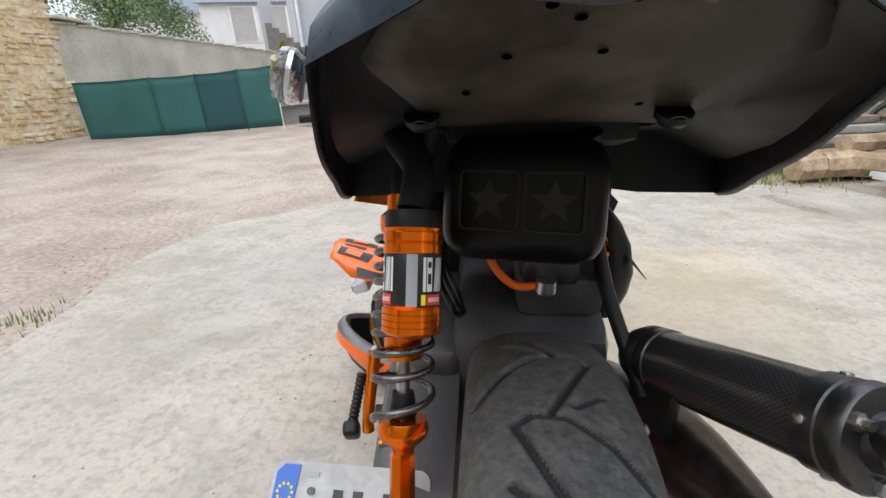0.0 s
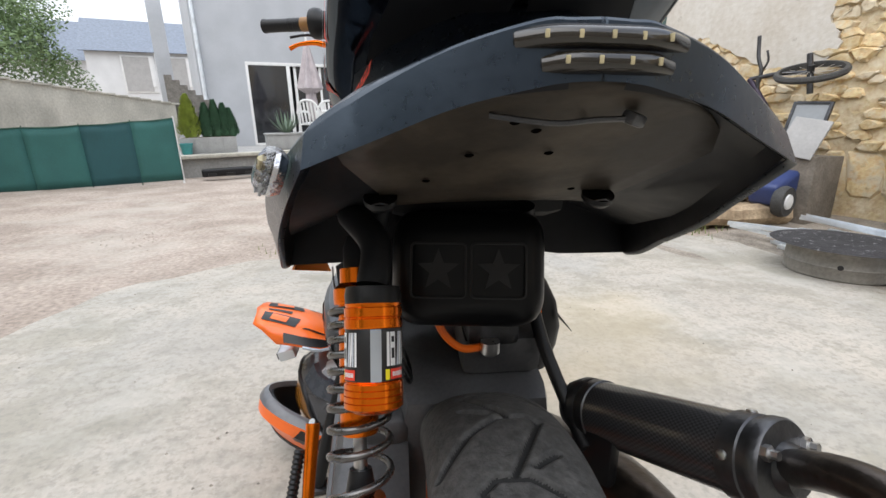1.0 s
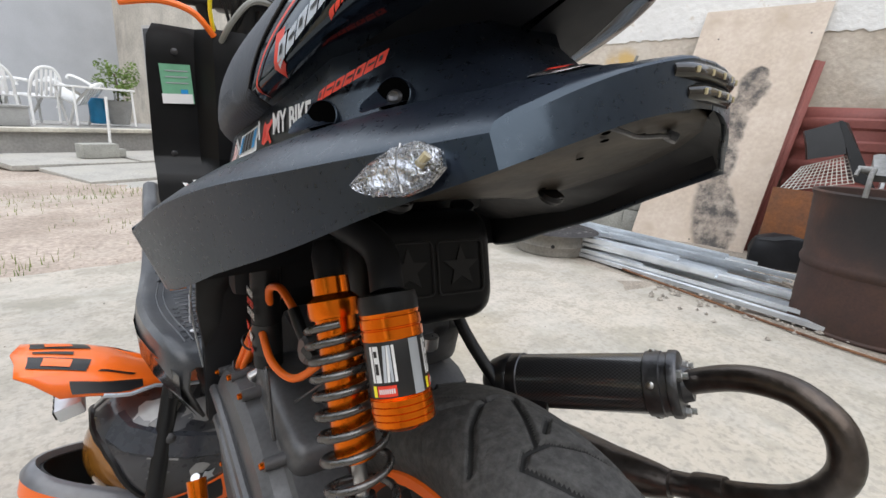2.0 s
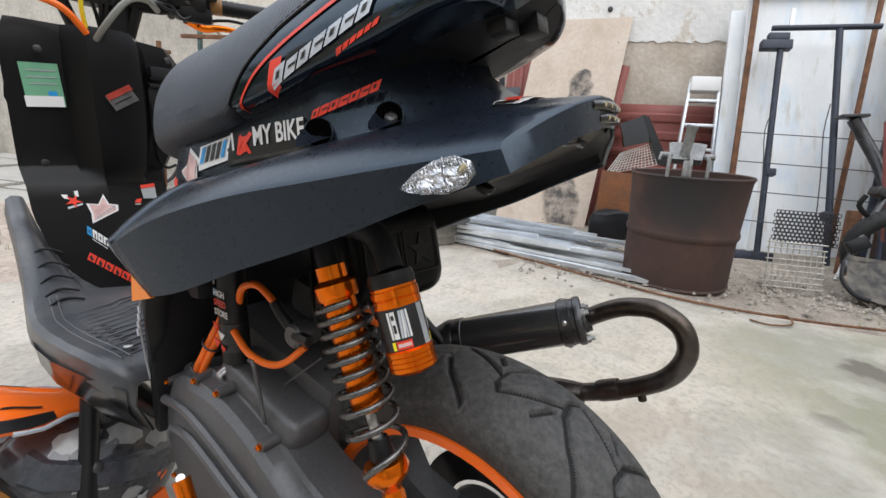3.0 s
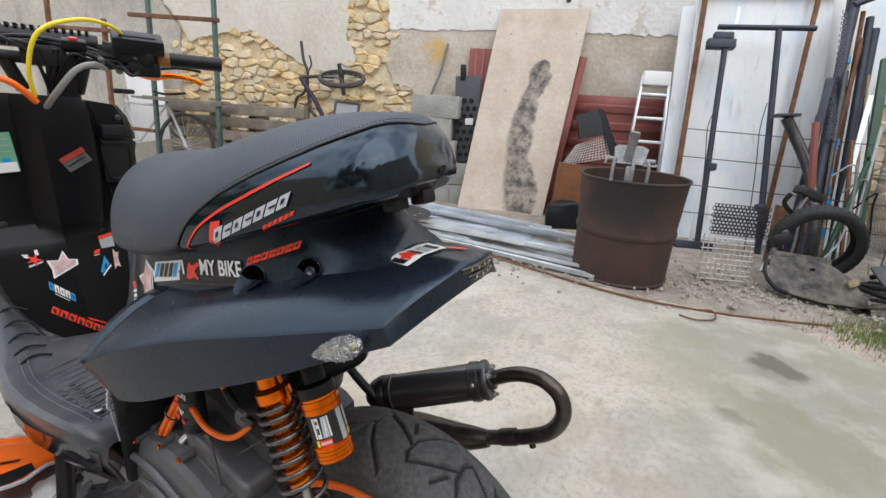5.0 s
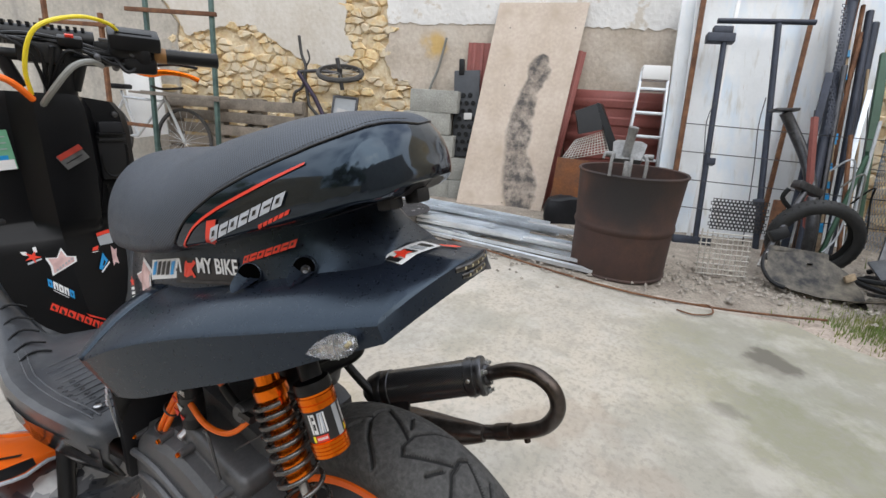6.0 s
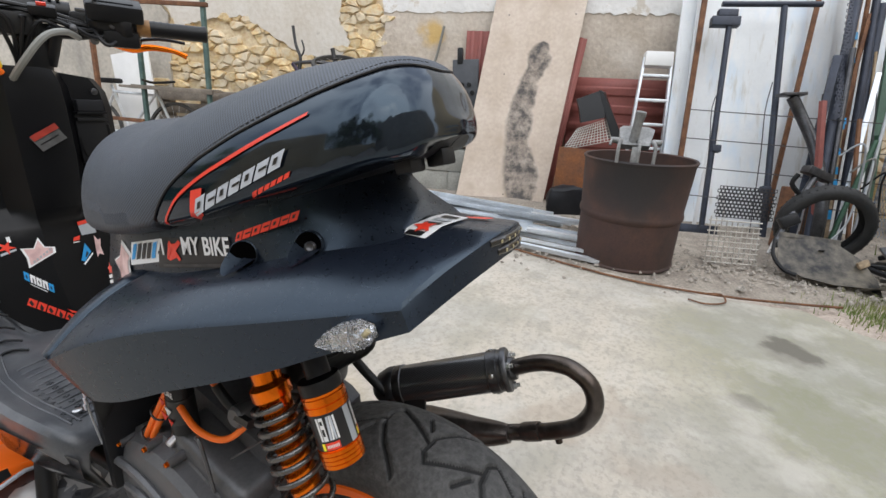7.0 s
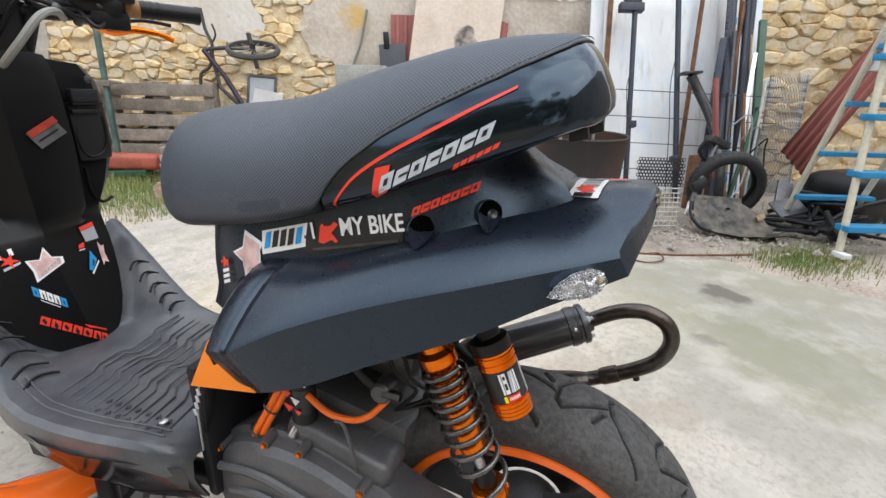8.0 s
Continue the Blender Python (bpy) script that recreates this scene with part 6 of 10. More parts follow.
floor_b = sp("foot_board", loft(rings, closed=False), DUSTY_BLACK, "dusty black ribbed foot board", smooth=40)
md = floor_b.modifiers.new("thick", "SOLIDIFY")
md.thickness = 0.004
def board_z(v):
    return float(np.interp(v, (0.48, 0.53, 0.58, 0.64, 0.70, 0.745, 0.78, 0.817, 0.85, 0.879), (0.387, 0.392, 0.392, 0.390, 0.388, 0.392, 0.409, 0.441, 0.472, 0.499)))


for k in range(12):
    v0 = 0.505 + k * 0.0185
    step = 0.010 if k % 2 else 0.016
    ln = [(u, v, board_z(v) + 0.0002) for u, v in ((-0.172, v0), (-0.118, v0 + 0.010), (-0.104, v0 + 0.010 + step), (-0.066, v0 + 0.016 + step), (-0.054, v0 + 0.016), (-0.010, v0 + 0.022), (0.002, v0 + 0.022 + step), (0.060, v0 + 0.030 + step))]
    sp("floor_rib", tube(ln, 0.0016, 6), DUSTY_BLACK, parent=floor_b)
for side, (u0, u1) in enumerate(((-0.188, -0.142), (0.056, 0.096))):
    for k in range(5):
        v0 = 0.752 + k * 0.021 + 0.012 * side
        sp("floor_groove", tube([(u, v0 + 0.010 * math.sin(3.1 * (u - u0) / (u1 - u0)), board_z(v0 + 0.010 * math.sin(3.1 * (u - u0) / (u1 - u0))) + 0.0008) for u in np.linspace(u0, u1, 6)], 0.0022, 6), SHIELD_BLACK, parent=floor_b)
for du in (0.0, 0.010):
    sp("floor_rib", tube([(-float(np.interp(v, (0.50, 0.58, 0.64, 0.70, 0.78), (0.208, 0.222, 0.226, 0.225, 0.212))) + 0.030 + du, v, board_z(v) + 0.001) for v in np.linspace(0.50, 0.77, 12)], 0.0014, 6), DUSTY_BLACK, parent=floor_b)
for i in range(2):
    for j in range(7):
        v = 0.512 + j * 0.0185 + i * 0.004
        c = Vector((-0.176 + i * 0.018, v, board_z(v) + 0.001))
        bm = box(c, (0.008, 0.0020, 0.0016))
        box(c, (0.0020, 0.008, 0.0016), bm=bm)
        sp("grip_cross", bm, DUSTY_BLACK, parent=floor_b)
sp("floor_bolt", lathe([(0.0055, 0), (0.0055, 0.002), (0.003, 0.003)], 12, pose(-0.165, 0.516, 0.396)), STEEL, parent=floor_b)
sp("side_skirt", loft([[(-0.193, 0.455, 0.366), (-0.192, 0.455, 0.335), (-0.175, 0.455, 0.300)], [(-0.217, 0.53, 0.372), (-0.215, 0.53, 0.335), (-0.195, 0.53, 0.298)], [(-0.2285, 0.60, 0.370), (-0.2260, 0.60, 0.335), (-0.205, 0.60, 0.305)], [(-0.2300, 0.66, 0.368), (-0.2280, 0.66, 0.345), (-0.21, 0.66, 0.328)], [(-0.2210, 0.74, 0.370), (-0.219, 0.74, 0.362), (-0.21, 0.74, 0.357)]], closed=False), SKIRT, "glossy black side skirt under the floor")
sp("peg_bolt", lathe([(0.0045, -0.012), (0.0045, 0), (0.0030, 0.003)], 14, frame_of((-0.206, 0.512, 0.346), (0, 1, 0), (-1, 0, 0))), STEEL, "bright bolt at the floor edge")
sp("frame_rail", tube([(-0.13, 0.40, 0.30), (-0.14, 0.55, 0.29), (-0.14, 0.75, 0.29)], 0.016, 12), BLACK_PLASTIC)
# side stand
st = thing("side_stand", "", "")
st.parent = scooter
sp("stand_leg", tube([(-0.175, 0.648, 0.315), (-0.205, 0.60, 0.20), (-0.235, 0.555, 0.09), (-0.25, 0.545, 0.012)], [0.013, 0.0125, 0.012, 0.011], 14, smooth=4), BLACK_PLASTIC, "black side stand", st)
sp("stand_foot", box((-0.254, 0.545, 0.008), (0.05, 0.035, 0.012), (0, 0, 10), 0.004), DARK_STEEL, parent=st)
sp("stand_pivot", lathe([(0.018, -0.02), (0.018, 0.012), (0.010, 0.016)], 14, frame_of((-0.178, 0.648, 0.318), (0, 1, 0), (-1, 0, 0))), DARK_STEEL, parent=st)
pts = [Vector((-0.196, 0.520, 0.338)) + Vector((0.0035 * math.cos(k * 0.9), 0.0002 * k + 0.0035 * math.sin(k * 0.9), -0.0006 * k)) for k in range(80)]
sp("stand_spring", tube(pts, 0.0011, 5), DARK_STEEL, parent=st)

# leg shield: inner panel with raised middle channel
SHIELD = [(-0.165, 0.912), (-0.150, 0.905), (-0.085, 0.90), (-0.070, 0.878), (-0.058, 0.858), (0.0, 0.846), (0.020, 0.850), (0.030, 0.868), (0.045, 0.888), (0.092, 0.876), (0.108, 0.888)]


def low(z):
    return float(np.interp(z, (0.572, 0.604), (1, 0)))


def prow(u, z):
    """The lower shield: a blunt prow that runs forward to the sides and up."""
    return 0.826 + (0.30 * (-0.05 - u) if u < -0.05 else 0.38 * (u + 0.05)) + 0.28 * (z - 0.464)


bm = bmesh.new()
rings = []
for z, dv, k in ((0.376, -0.055, 0.20), (0.382, -0.05, 0.36), (0.392, -0.048, 0.50), (0.408, -0.042, 0.64), (0.43, -0.030, 0.77), (0.47, -0.016, 0.91), (0.51, -0.004, 0.98), (0.53, -0.002, 1.0), (0.55, 0.0, 1.0), (0.570, 0.004, 1.0), (0.574, 0.004, 1.0), (0.588, 0.005, 1.0), (0.602, 0.006, 1.0), (0.606, 0.006, 1.0), (0.64, 0.008, 1.0), (0.70, 0.010, 1.0), (0.78, 0.012, 1.0), (0.825, 0.014, 0.97), (0.848, 0.020, 0.88)):
    kr = k * float(np.interp(z, (0.40, 0.60, 0.68), (0.50, 0.56, 1.0)))
    rings.append([((u * (kr / k if u > 0 else 1) + 0.045) * k - 0.045, (v + dv) * (1 - low(z)) + prow((u * (kr / k if u > 0 else 1) + 0.045) * k - 0.045, z) * low(z), z - (0.02 * max(0, u) / 0.15 if z > 0.8 else 0)) for u, v in SHIELD])
loft(rings, bm, closed=False)
shield = sp("leg_shield", bm, SHIELD_BLACK, "black inner leg shield with stickers", smooth=30)
bm = loft([[(-0.03 + sx * 0.09, 0.945, 0.56) for sx in (-1.05, -0.6, 0.6, 1.05)], [(-0.03 + sx * 0.125, 0.955, 0.72) for sx in (-1.05, -0.6, 0.6, 1.05)], [(-0.03 + sx * 0.115, 0.945, 0.83) for sx in (-1.05, -0.6, 0.6, 1.05)]], closed=False)
sp("leg_shield_front", bm, GLOSS_BLACK, "black front apron")
for u, v, z in ((-0.12, 0.903, 0.80), (-0.13, 0.912, 0.61), (0.073, 0.876, 0.811), (0.077, 0.892, 0.707)):
    sp("shield_screw", lathe([(0.006, 0), (0.006, 0.004), (0.003, 0.005)], 12, frame_of((u, v, z), (1, 0, 0), (0, -1, 0))), DARK_STEEL, parent=shield)
sp("shield_recess", box((0.065, 0.889, 0.725), (0.06, 0.02, 0.10), (0, 0, 0), 0.01), BLACK_PLASTIC, parent=shield)
sp("shield_ledge", box((0.062, 0.880, 0.760), (0.05, 0.014, 0.008), (0, 0, 0), 0.003), BLACK_PLASTIC, parent=shield)


sp("shield_slot", box((0.062, 0.878, 0.785), (0.044, 0.016, 0.022), (0, 0, 0), 0.004), INNER_BLACK, parent=shield)
sp("shield_slot", box((0.062, 0.876, 0.772), (0.05, 0.016, 0.005), (0, 0, 0), 0.002), SHIELD_BLACK, parent=shield)
sp("shield_pocket", tube([(0.040, 0.884, 0.745), (0.042, 0.882, 0.70), (0.055, 0.880, 0.683), (0.078, 0.880, 0.690), (0.088, 0.880, 0.715), (0.088, 0.880, 0.75)], 0.003, 8, smooth=4), SHIELD_BLACK, parent=shield)
sp("shield_pocket", tube([(0.044, 0.886, 0.665), (0.046, 0.886, 0.62), (0.060, 0.886, 0.60), (0.08, 0.888, 0.605)], 0.003, 8, smooth=4), SHIELD_BLACK, parent=shield)


def sticker(u0, v0, z, w, h, material, turn=0.0, parent=None, yaw=0.0, name="sticker", label="", outline=None, lift=0.0):
    m = pose(u0, v0 - 0.001 - lift, z, 0, turn, yaw)
    return sp(name, prism(outline or [(-w / 2, -h / 2), (w / 2, -h / 2), (w / 2, h / 2), (-w / 2, h / 2)], -0.0008, m), material, label, parent or shield, 0)


sticker(-0.118, 0.9085, 0.742, 0.052, 0.072, S_GREEN, -4, label="pale green inspection sticker", yaw=-5)
sticker(-0.118, 0.9085, 0.715, 0.052, 0.018, S_WHITE, -4, lift=0.001, yaw=-5)
sticker(-0.106, 0.9085, 0.714, 0.017, 0.013, PLATE_BLUE, -4, lift=0.002, yaw=-5)
for k in range(3):
    sticker(-0.118, 0.9085, 0.766 - k * 0.011, 0.038, 0.002, S_GREY, -4, lift=0.001, yaw=-5)
sticker(-0.106, 0.908, 0.728, 0.012, 0.010, S_BLUE, -4, lift=0.0012, yaw=-5)
# label colours darkened: the shade on the shield is put into them
LABEL_GREY, LABEL_RED = mat("shaded_label_grey", (0.11, 0.11, 0.11), 0.5, 0, 0.3, 40), mat("shaded_label_red", (0.36, 0.035, 0.02), 0.5, 0, 0.2, 40)
sticker(-0.018, 0.857, 0.730, 0.044, 0.028, LABEL_GREY, -32, yaw=-12, label="warning label, red and white, darkened for shade")
sticker(-0.0225, 0.857, 0.740, 0.044, 0.010, LABEL_RED, -32, yaw=-12, lift=0.001)
for k in range(2):
    sticker(-0.017 + k * 0.004, 0.857, 0.727 - k * 0.006, 0.032, 0.002, S_BLACK, -32, yaw=-12, lift=0.001)
# low stickers on the prow of the shield
def on_shield(u, z, grow=0.0022):
    return Vector((u, prow(u, z) - grow, z))


def low_sticker(outline, material, lift=0.0, label="", name="sticker"):
    return decal(name, outline, material, lambda u, w: on_shield(u, w, 0.0022 + lift), 4, label, shield)


def row_shapes(n, p, q, h, lean, colours, gap=0.14, slit=S_BLACK):
    """Letter-sized blocks from p to q, as high as h."""
    for k in range(n):
        a, b = k / n, (k + 1 - gap) / n
        x0, z0, x1, z1 = p[0] + (q[0] - p[0]) * a, p[1] + (q[1] - p[1]) * a, p[0] + (q[0] - p[0]) * b, p[1] + (q[1] - p[1]) * b
        low_sticker([(x0, z0), (x1, z1), (x1 + lean, z1 + h), (x0 + lean, z0 + h)], colours[k % len(colours)], 0.0004, name="letter_shape")
        m0, m1 = 0.42, 0.60
        low_sticker([(x0 + (x1 - x0) * m0, z0 + h * (0.0 if k % 2 else 0.35)), (x0 + (x1 - x0) * m1, z1 + h * (0.0 if k % 2 else 0.35)), (x0 + (x1 - x0) * m1 + lean * 0.6, z1 + h * 0.62), (x0 + (x1 - x0) * m0 + lean * 0.6, z0 + h * 0.62)], slit, 0.0010, name="letter_shape")


cut_star = [(-0.0934, 0.5402), (-0.0768, 0.5381), (-0.067, 0.5557), (-0.0617, 0.5384), (-0.0486, 0.5357), (-0.0498, 0.5257), (-0.0907, 0.5045), (-0.0894, 0.522)]
low_sticker(cut_star, S_WHITE, label="white star sticker with a pale red face")
low_sticker([(-0.0725 + (x + 0.0725) * 0.82, 0.530 + (z - 0.530) * 0.82) for x, z in cut_star], S_PINK, 0.0006)
for k in range(6):
    low_sticker([(-0.083 + k * 0.005, 0.512 + k * 0.0035), (-0.080 + k * 0.005, 0.5135 + k * 0.0035), (-0.080 + k * 0.005, 0.5175 + k * 0.0035), (-0.083 + k * 0.005, 0.516 + k * 0.0035)], S_GREY, 0.0010)
low_sticker(star(-0.1095, 0.545, 0.0125, 0.35, 0.5), S_RED, 0.0006, "red winged sticker")
low_sticker([(-0.1244, 0.5568), (-0.116, 0.556), (-0.114, 0.548), (-0.121, 0.550)], S_WHITE)
low_sticker([(-0.106, 0.5621), (-0.101, 0.563), (-0.101, 0.553), (-0.106, 0.552)], S_WHITE)
low_sticker([(-0.119, 0.535), (-0.098, 0.541), (-0.098, 0.538), (-0.119, 0.531)], S_SILVER)
row_shapes(5, (-0.1013, 0.4870), (-0.0690, 0.4535), 0.0145, 0.002, (S_BLUE, S_WHITE, S_WHITE, S_WHITE, S_BLUE))
low_sticker([(-0.096, 0.478), (-0.078, 0.459), (-0.078, 0.4575), (-0.096, 0.4765)], S_WHITE)
row_shapes(7, (-0.1096, 0.4425), (-0.0368, 0.376), 0.0115, 0.006, (S_RED,))
low_sticker([(-0.060, 0.4215), (-0.030, 0.3975), (-0.030, 0.394), (-0.047, 0.408), (-0.056, 0.4135)], S_RED)
low_sticker([(-0.0127, 0.4975), (0.0035, 0.5264), (0.0101, 0.5077), (-0.0067, 0.4932)], S_BLUE, label="blue angular sticker")
low_sticker([(-0.0035, 0.502), (0.0025, 0.512), (0.0045, 0.507), (-0.0015, 0.500)], S_BLACK, 0.0006)
low_sticker([(-0.010, 0.490), (0.0125, 0.5055), (0.0125, 0.502), (-0.008, 0.4875)], S_WHITE)
low_sticker([(-0.0157, 0.5355), (-0.0124, 0.5416), (-0.0002, 0.5425), (-0.0039, 0.5345)], S_RED)
low_sticker([(-0.0157, 0.5335), (-0.004, 0.5325), (-0.004, 0.531), (-0.0157, 0.532)], S_WHITE)
low_sticker([(0.002, 0.560), (0.0322, 0.5610), (0.0314, 0.539), (0.0032, 0.5415)], S_GREY)
low_sticker([(0.002, 0.5674), (0.0322, 0.5688), (0.0322, 0.5615), (0.002, 0.5605)], S_RED)
low_sticker([(0.0248, 0.535), (0.0295, 0.525), (0.0356, 0.5257), (0.031, 0.512), (0.032, 0.4935), (0.0248, 0.499), (0.0188, 0.4926), (0.021, 0.512)], S_PINK)

# handlebar, turned to the right
HB = pose(0.0, 0.968, 0.925, 0, 0, -22)
bars = thing("handlebar", "", "", HB)
bars.parent = scooter


def hp(name, bm, material, label="", parent=None, smooth=38.0):
    return part(name, bm, material, parent or bars, label, smooth)


hp("bar_tube", tube([(-0.405, -0.072, 0.012), (-0.28, -0.058, 0.012), (-0.15, -0.012, -0.005), (-0.06, 0.0, -0.01), (0.1, 0.0, -0.01), (0.15, -0.005, 0.008), (0.307, -0.02, 0.010)], 0.011, 14, smooth=4), BLACK_PLASTIC, "black handlebar tube")
for sx in (-1, 1):
    off = Vector((-0.074, -0.052, 0)) if sx < 0 else Vector((-0.018, 0, 0))
    a, b = Vector((sx * 0.205, -0.008, 0.0115)) + off, Vector((sx * 0.335, -0.021, 0.0115)) + off
    g = hp("grip", lathe([(0.020, -0.002), (0.020, 0.004), (0.0155, 0.006), (0.015, 0.06), (0.0155, 0.12), (0.0168, 0.126), (0.0168, 0.130), (0.013, 0.132)], 18, along(a, b)), BLACK_PLASTIC, "black rubber grip with amber marks")
    hp("grip_patch", lathe([(0.0172, 0.002), (0.0166, 0.006), (0.0163, 0.028)], 18, along(a, b)), AMBER, parent=g)
    for k in range(3):
        hp("grip_mark", lathe([(0.01585, 0.034 + k * 0.012), (0.0159, 0.038 + k * 0.012)], 18, along(a, b)), BLACK_PLASTIC, parent=g)
    hp("switch_drum", lathe([(0.014, -0.075), (0.021, -0.07), (0.026, -0.055), (0.028, -0.03), (0.034, -0.022), (0.036, -0.012), (0.034, -0.002), (0.02, 0.0)], 20, along(a, b)), BLACK_PLASTIC, "black switch housing")
    lv = hp("brake_lever", tube([Vector(p) + off for p in ((sx * 0.165, 0.02, -0.018), (sx * 0.20, 0.045, -0.026), (sx * 0.235, 0.046, -0.020), (sx * 0.275, 0.036, -0.024), (sx * 0.300, 0.030, -0.034))], [0.009, 0.0085, 0.0070, 0.0050, 0.0062], 10, smooth=4), ORANGE_ANO, "orange anodised brake lever")
    hp("lever_perch", box(Vector((sx * 0.165, 0.014, -0.008)) + off, (0.035, 0.03, 0.026), (0, 0, sx * 14), 0.006), BLACK_PLASTIC, parent=lv)
    hp("lever_adjuster", lathe([(0.007, -0.006), (0.007, 0.006)], 10, Matrix.Translation(off) @ pose(sx * 0.188, 0.034, -0.022)), ORANGE_ANO, parent=lv)
    hp("lever_rod", tube([Vector(p) + off for p in ((sx * 0.195, 0.05, -0.012), (sx * 0.25, 0.04, -0.002), (sx * 0.30, 0.035, -0.006))], 0.0035, 6, smooth=3), BLACK_PLASTIC, parent=lv)
clockb = hp("speedometer_box", box((0.158, -0.022, 0.038), (0.092, 0.054, 0.032), (24, 0, 0), 0.007), BLACK_PLASTIC, "small black digital speedometer")
hp("display", box((0.158, -0.0290, 0.0530), (0.062, 0.030, 0.003), (24, 0, 0), 0.001), SHIELD_BLACK, parent=clockb)
hp("master_cylinder", box((0.125, 0.012, 0.012), (0.075, 0.04, 0.036), (0, 0, -6), 0.008), BLACK_PLASTIC, "black brake master cylinder")
hp("cylinder_cap", box((0.125, 0.012, 0.032), (0.055, 0.034, 0.008), (0, 0, -6), 0.003), DARK_STEEL)
hp("throttle_body", box((0.165, -0.012, -0.012), (0.06, 0.042, 0.032), (10, 0, -6), 0.009), BLACK_PLASTIC)
for k in range(4):
    hp("banjo_bolt", lathe([(0.007, -0.01), (0.007, 0.01), (0.004, 0.012)], 10, pose(0.06 + k * 0.03, -0.016 - 0.004 * (k % 2), 0.006 - 0.012 * (k % 3), 70, 10 * k, 0)), DARK_STEEL if k % 2 else BLACK_PLASTIC)
for k in range(5):
    hp("wiring_loom", tube([(-0.10 + 0.05 * k, 0.02, 0.015 + 0.004 * k), (-0.02 + 0.035 * k, -0.02, 0.028 - 0.008 * k), (0.06 + 0.02 * k, -0.012 - 0.006 * k, 0.020 - 0.012 * k), (0.13 + 0.01 * k, -0.01, 0.0)], 0.0042, 7, smooth=5), BLACK_PLASTIC)
hp("bar_clamp", box((0.0, 0.0, -0.004), (0.07, 0.05, 0.04), (0, 0, 0), 0.008), BLACK_PLASTIC)
hp("kill_switch", box((0.05, -0.026, 0.022), (0.04, 0.02, 0.018), (24, 0, 0), 0.004), BLACK_PLASTIC)
hp("red_button", box((0.05, -0.033, 0.031), (0.014, 0.006, 0.006), (24, 0, 0), 0.001), S_RED)
bm = tube([(-0.2, 0.06, 0.03), (0.09, 0.06, 0.03)], 0.020, 14)
pad = hp("bar_pad", bm, BLACK_PLASTIC, "ribbed black crossbar guard")
for k in range(22):
    hp("pad_tooth", box((-0.19 + k * 0.0125, 0.06, 0.051), (0.006, 0.03, 0.007)), BLACK_PLASTIC, parent=pad)
for u in (-0.06, 0.06):
    hp("riser", tube([(u, 0.0, -0.015), (u * 0.7, 0.01, -0.07)], 0.012, 10), BLACK_PLASTIC)
for k in range(4):
    hp("control_cable", tube([(-0.15 + k * 0.1, 0.0, 0.01), (-0.10 + k * 0.06, -0.035 + k * 0.004, 0.03 - k * 0.012), (-0.02 + k * 0.02, -0.03, 0.0), (0.0, 0.0, -0.08)], 0.0035, 7, smooth=6), BLACK_PLASTIC, "black control cable")
sp("yellow_hose", tube([(0.125, 0.905, 0.965), (0.085, 0.87, 0.985), (0.02, 0.84, 0.985), (-0.045, 0.835, 0.955), (-0.062, 0.86, 0.89), (-0.05, 0.885, 0.83)], 0.0037, 8, smooth=6), YELLOW, "yellow hose looped at the handlebar")
sp("grey_hose", tube([(0.075, 0.90, 0.905), (0.04, 0.86, 0.91), (0.0, 0.835, 0.897), (-0.032, 0.845, 0.855), (-0.045, 0.88, 0.82)], 0.0055, 8, smooth=6), GREY_HOSE, "grey hose")
sp("orange_hose", tube([(-0.20, 0.90, 0.868), (-0.14, 0.88, 0.880), (-0.09, 0.865, 0.868), (-0.055, 0.875, 0.835)], 0.0058, 8, smooth=6), ORANGE_HOSE, "orange hose")
sp("steering_neck", tube([(0.03, 0.965, 0.93), (0.02, 0.98, 0.80), (0.0, 1.02, 0.6), (0.0, 1.06, 0.42)], 0.028, 14), BLACK_PLASTIC, "black steering column")

# front wheel and mudguard
FW = pose(0.02, 1.165, 0.235, 0, 0, -22)
fwheel = thing("front_wheel", "", "", FW)
fwheel.parent = scooter
fax = frame_of((0, 0, 0), (0, 1, 0), (1, 0, 0))
part("tyre", lathe([(0.172, -0.045), (0.19, -0.055), (0.21, -0.054), (0.226, -0.04), (0.233, -0.018), (0.234, 0), (0.233, 0.018), (0.226, 0.04), (0.21, 0.054), (0.19, 0.055), (0.172, 0.045)], 72, fax), RUBBER, fwheel, "dark front tyre")
for sd in (-1, 1):
    part("rim_ring", lathe([(0.178, sd * 0.046), (0.174, sd * 0.054), (0.163, sd * 0.053), (0.163, sd * 0.044)], 64, fax, closed=True), ORANGE_PAINT, fwheel, "orange front rim edge")
part("rim_bed", lathe([(0.165, -0.05), (0.15, -0.03), (0.15, 0.03), (0.165, 0.05), (0.172, 0.046), (0.156, 0.025), (0.156, -0.025), (0.172, -0.046)], 48, fax, closed=True), ENGINE, fwheel)
for k in range(3):
    m = fax @ pose(0, 0, 0, 0, 0, 20 + 120 * k)
    part("spoke", box(m @ Vector((0.09, 0, 0)), (0.03, 0.15, 0.05), [math.degrees(a) for a in (m @ pose(0, 0, 0, 0, 0, 90) @ pose(0, 0, 0, 0, 90, 0)).to_euler()], 0.006), ENGINE, fwheel)
part("hub", lathe([(0.03, -0.05), (0.035, 0.0), (0.03, 0.05)], 20, fax), ENGINE, fwheel)
part("brake_disc", lathe([(0.095, -0.056), (0.095, -0.052), (0.06, -0.052), (0.06, -0.056)], 40, fax, closed=True), STEEL, fwheel)
for sd in (-1, 1):
    part("fork_leg", tube([(sd * 0.072, -0.01, 0.0), (sd * 0.07, -0.07, 0.22)], 0.017, 12), DARK_STEEL, fwheel)
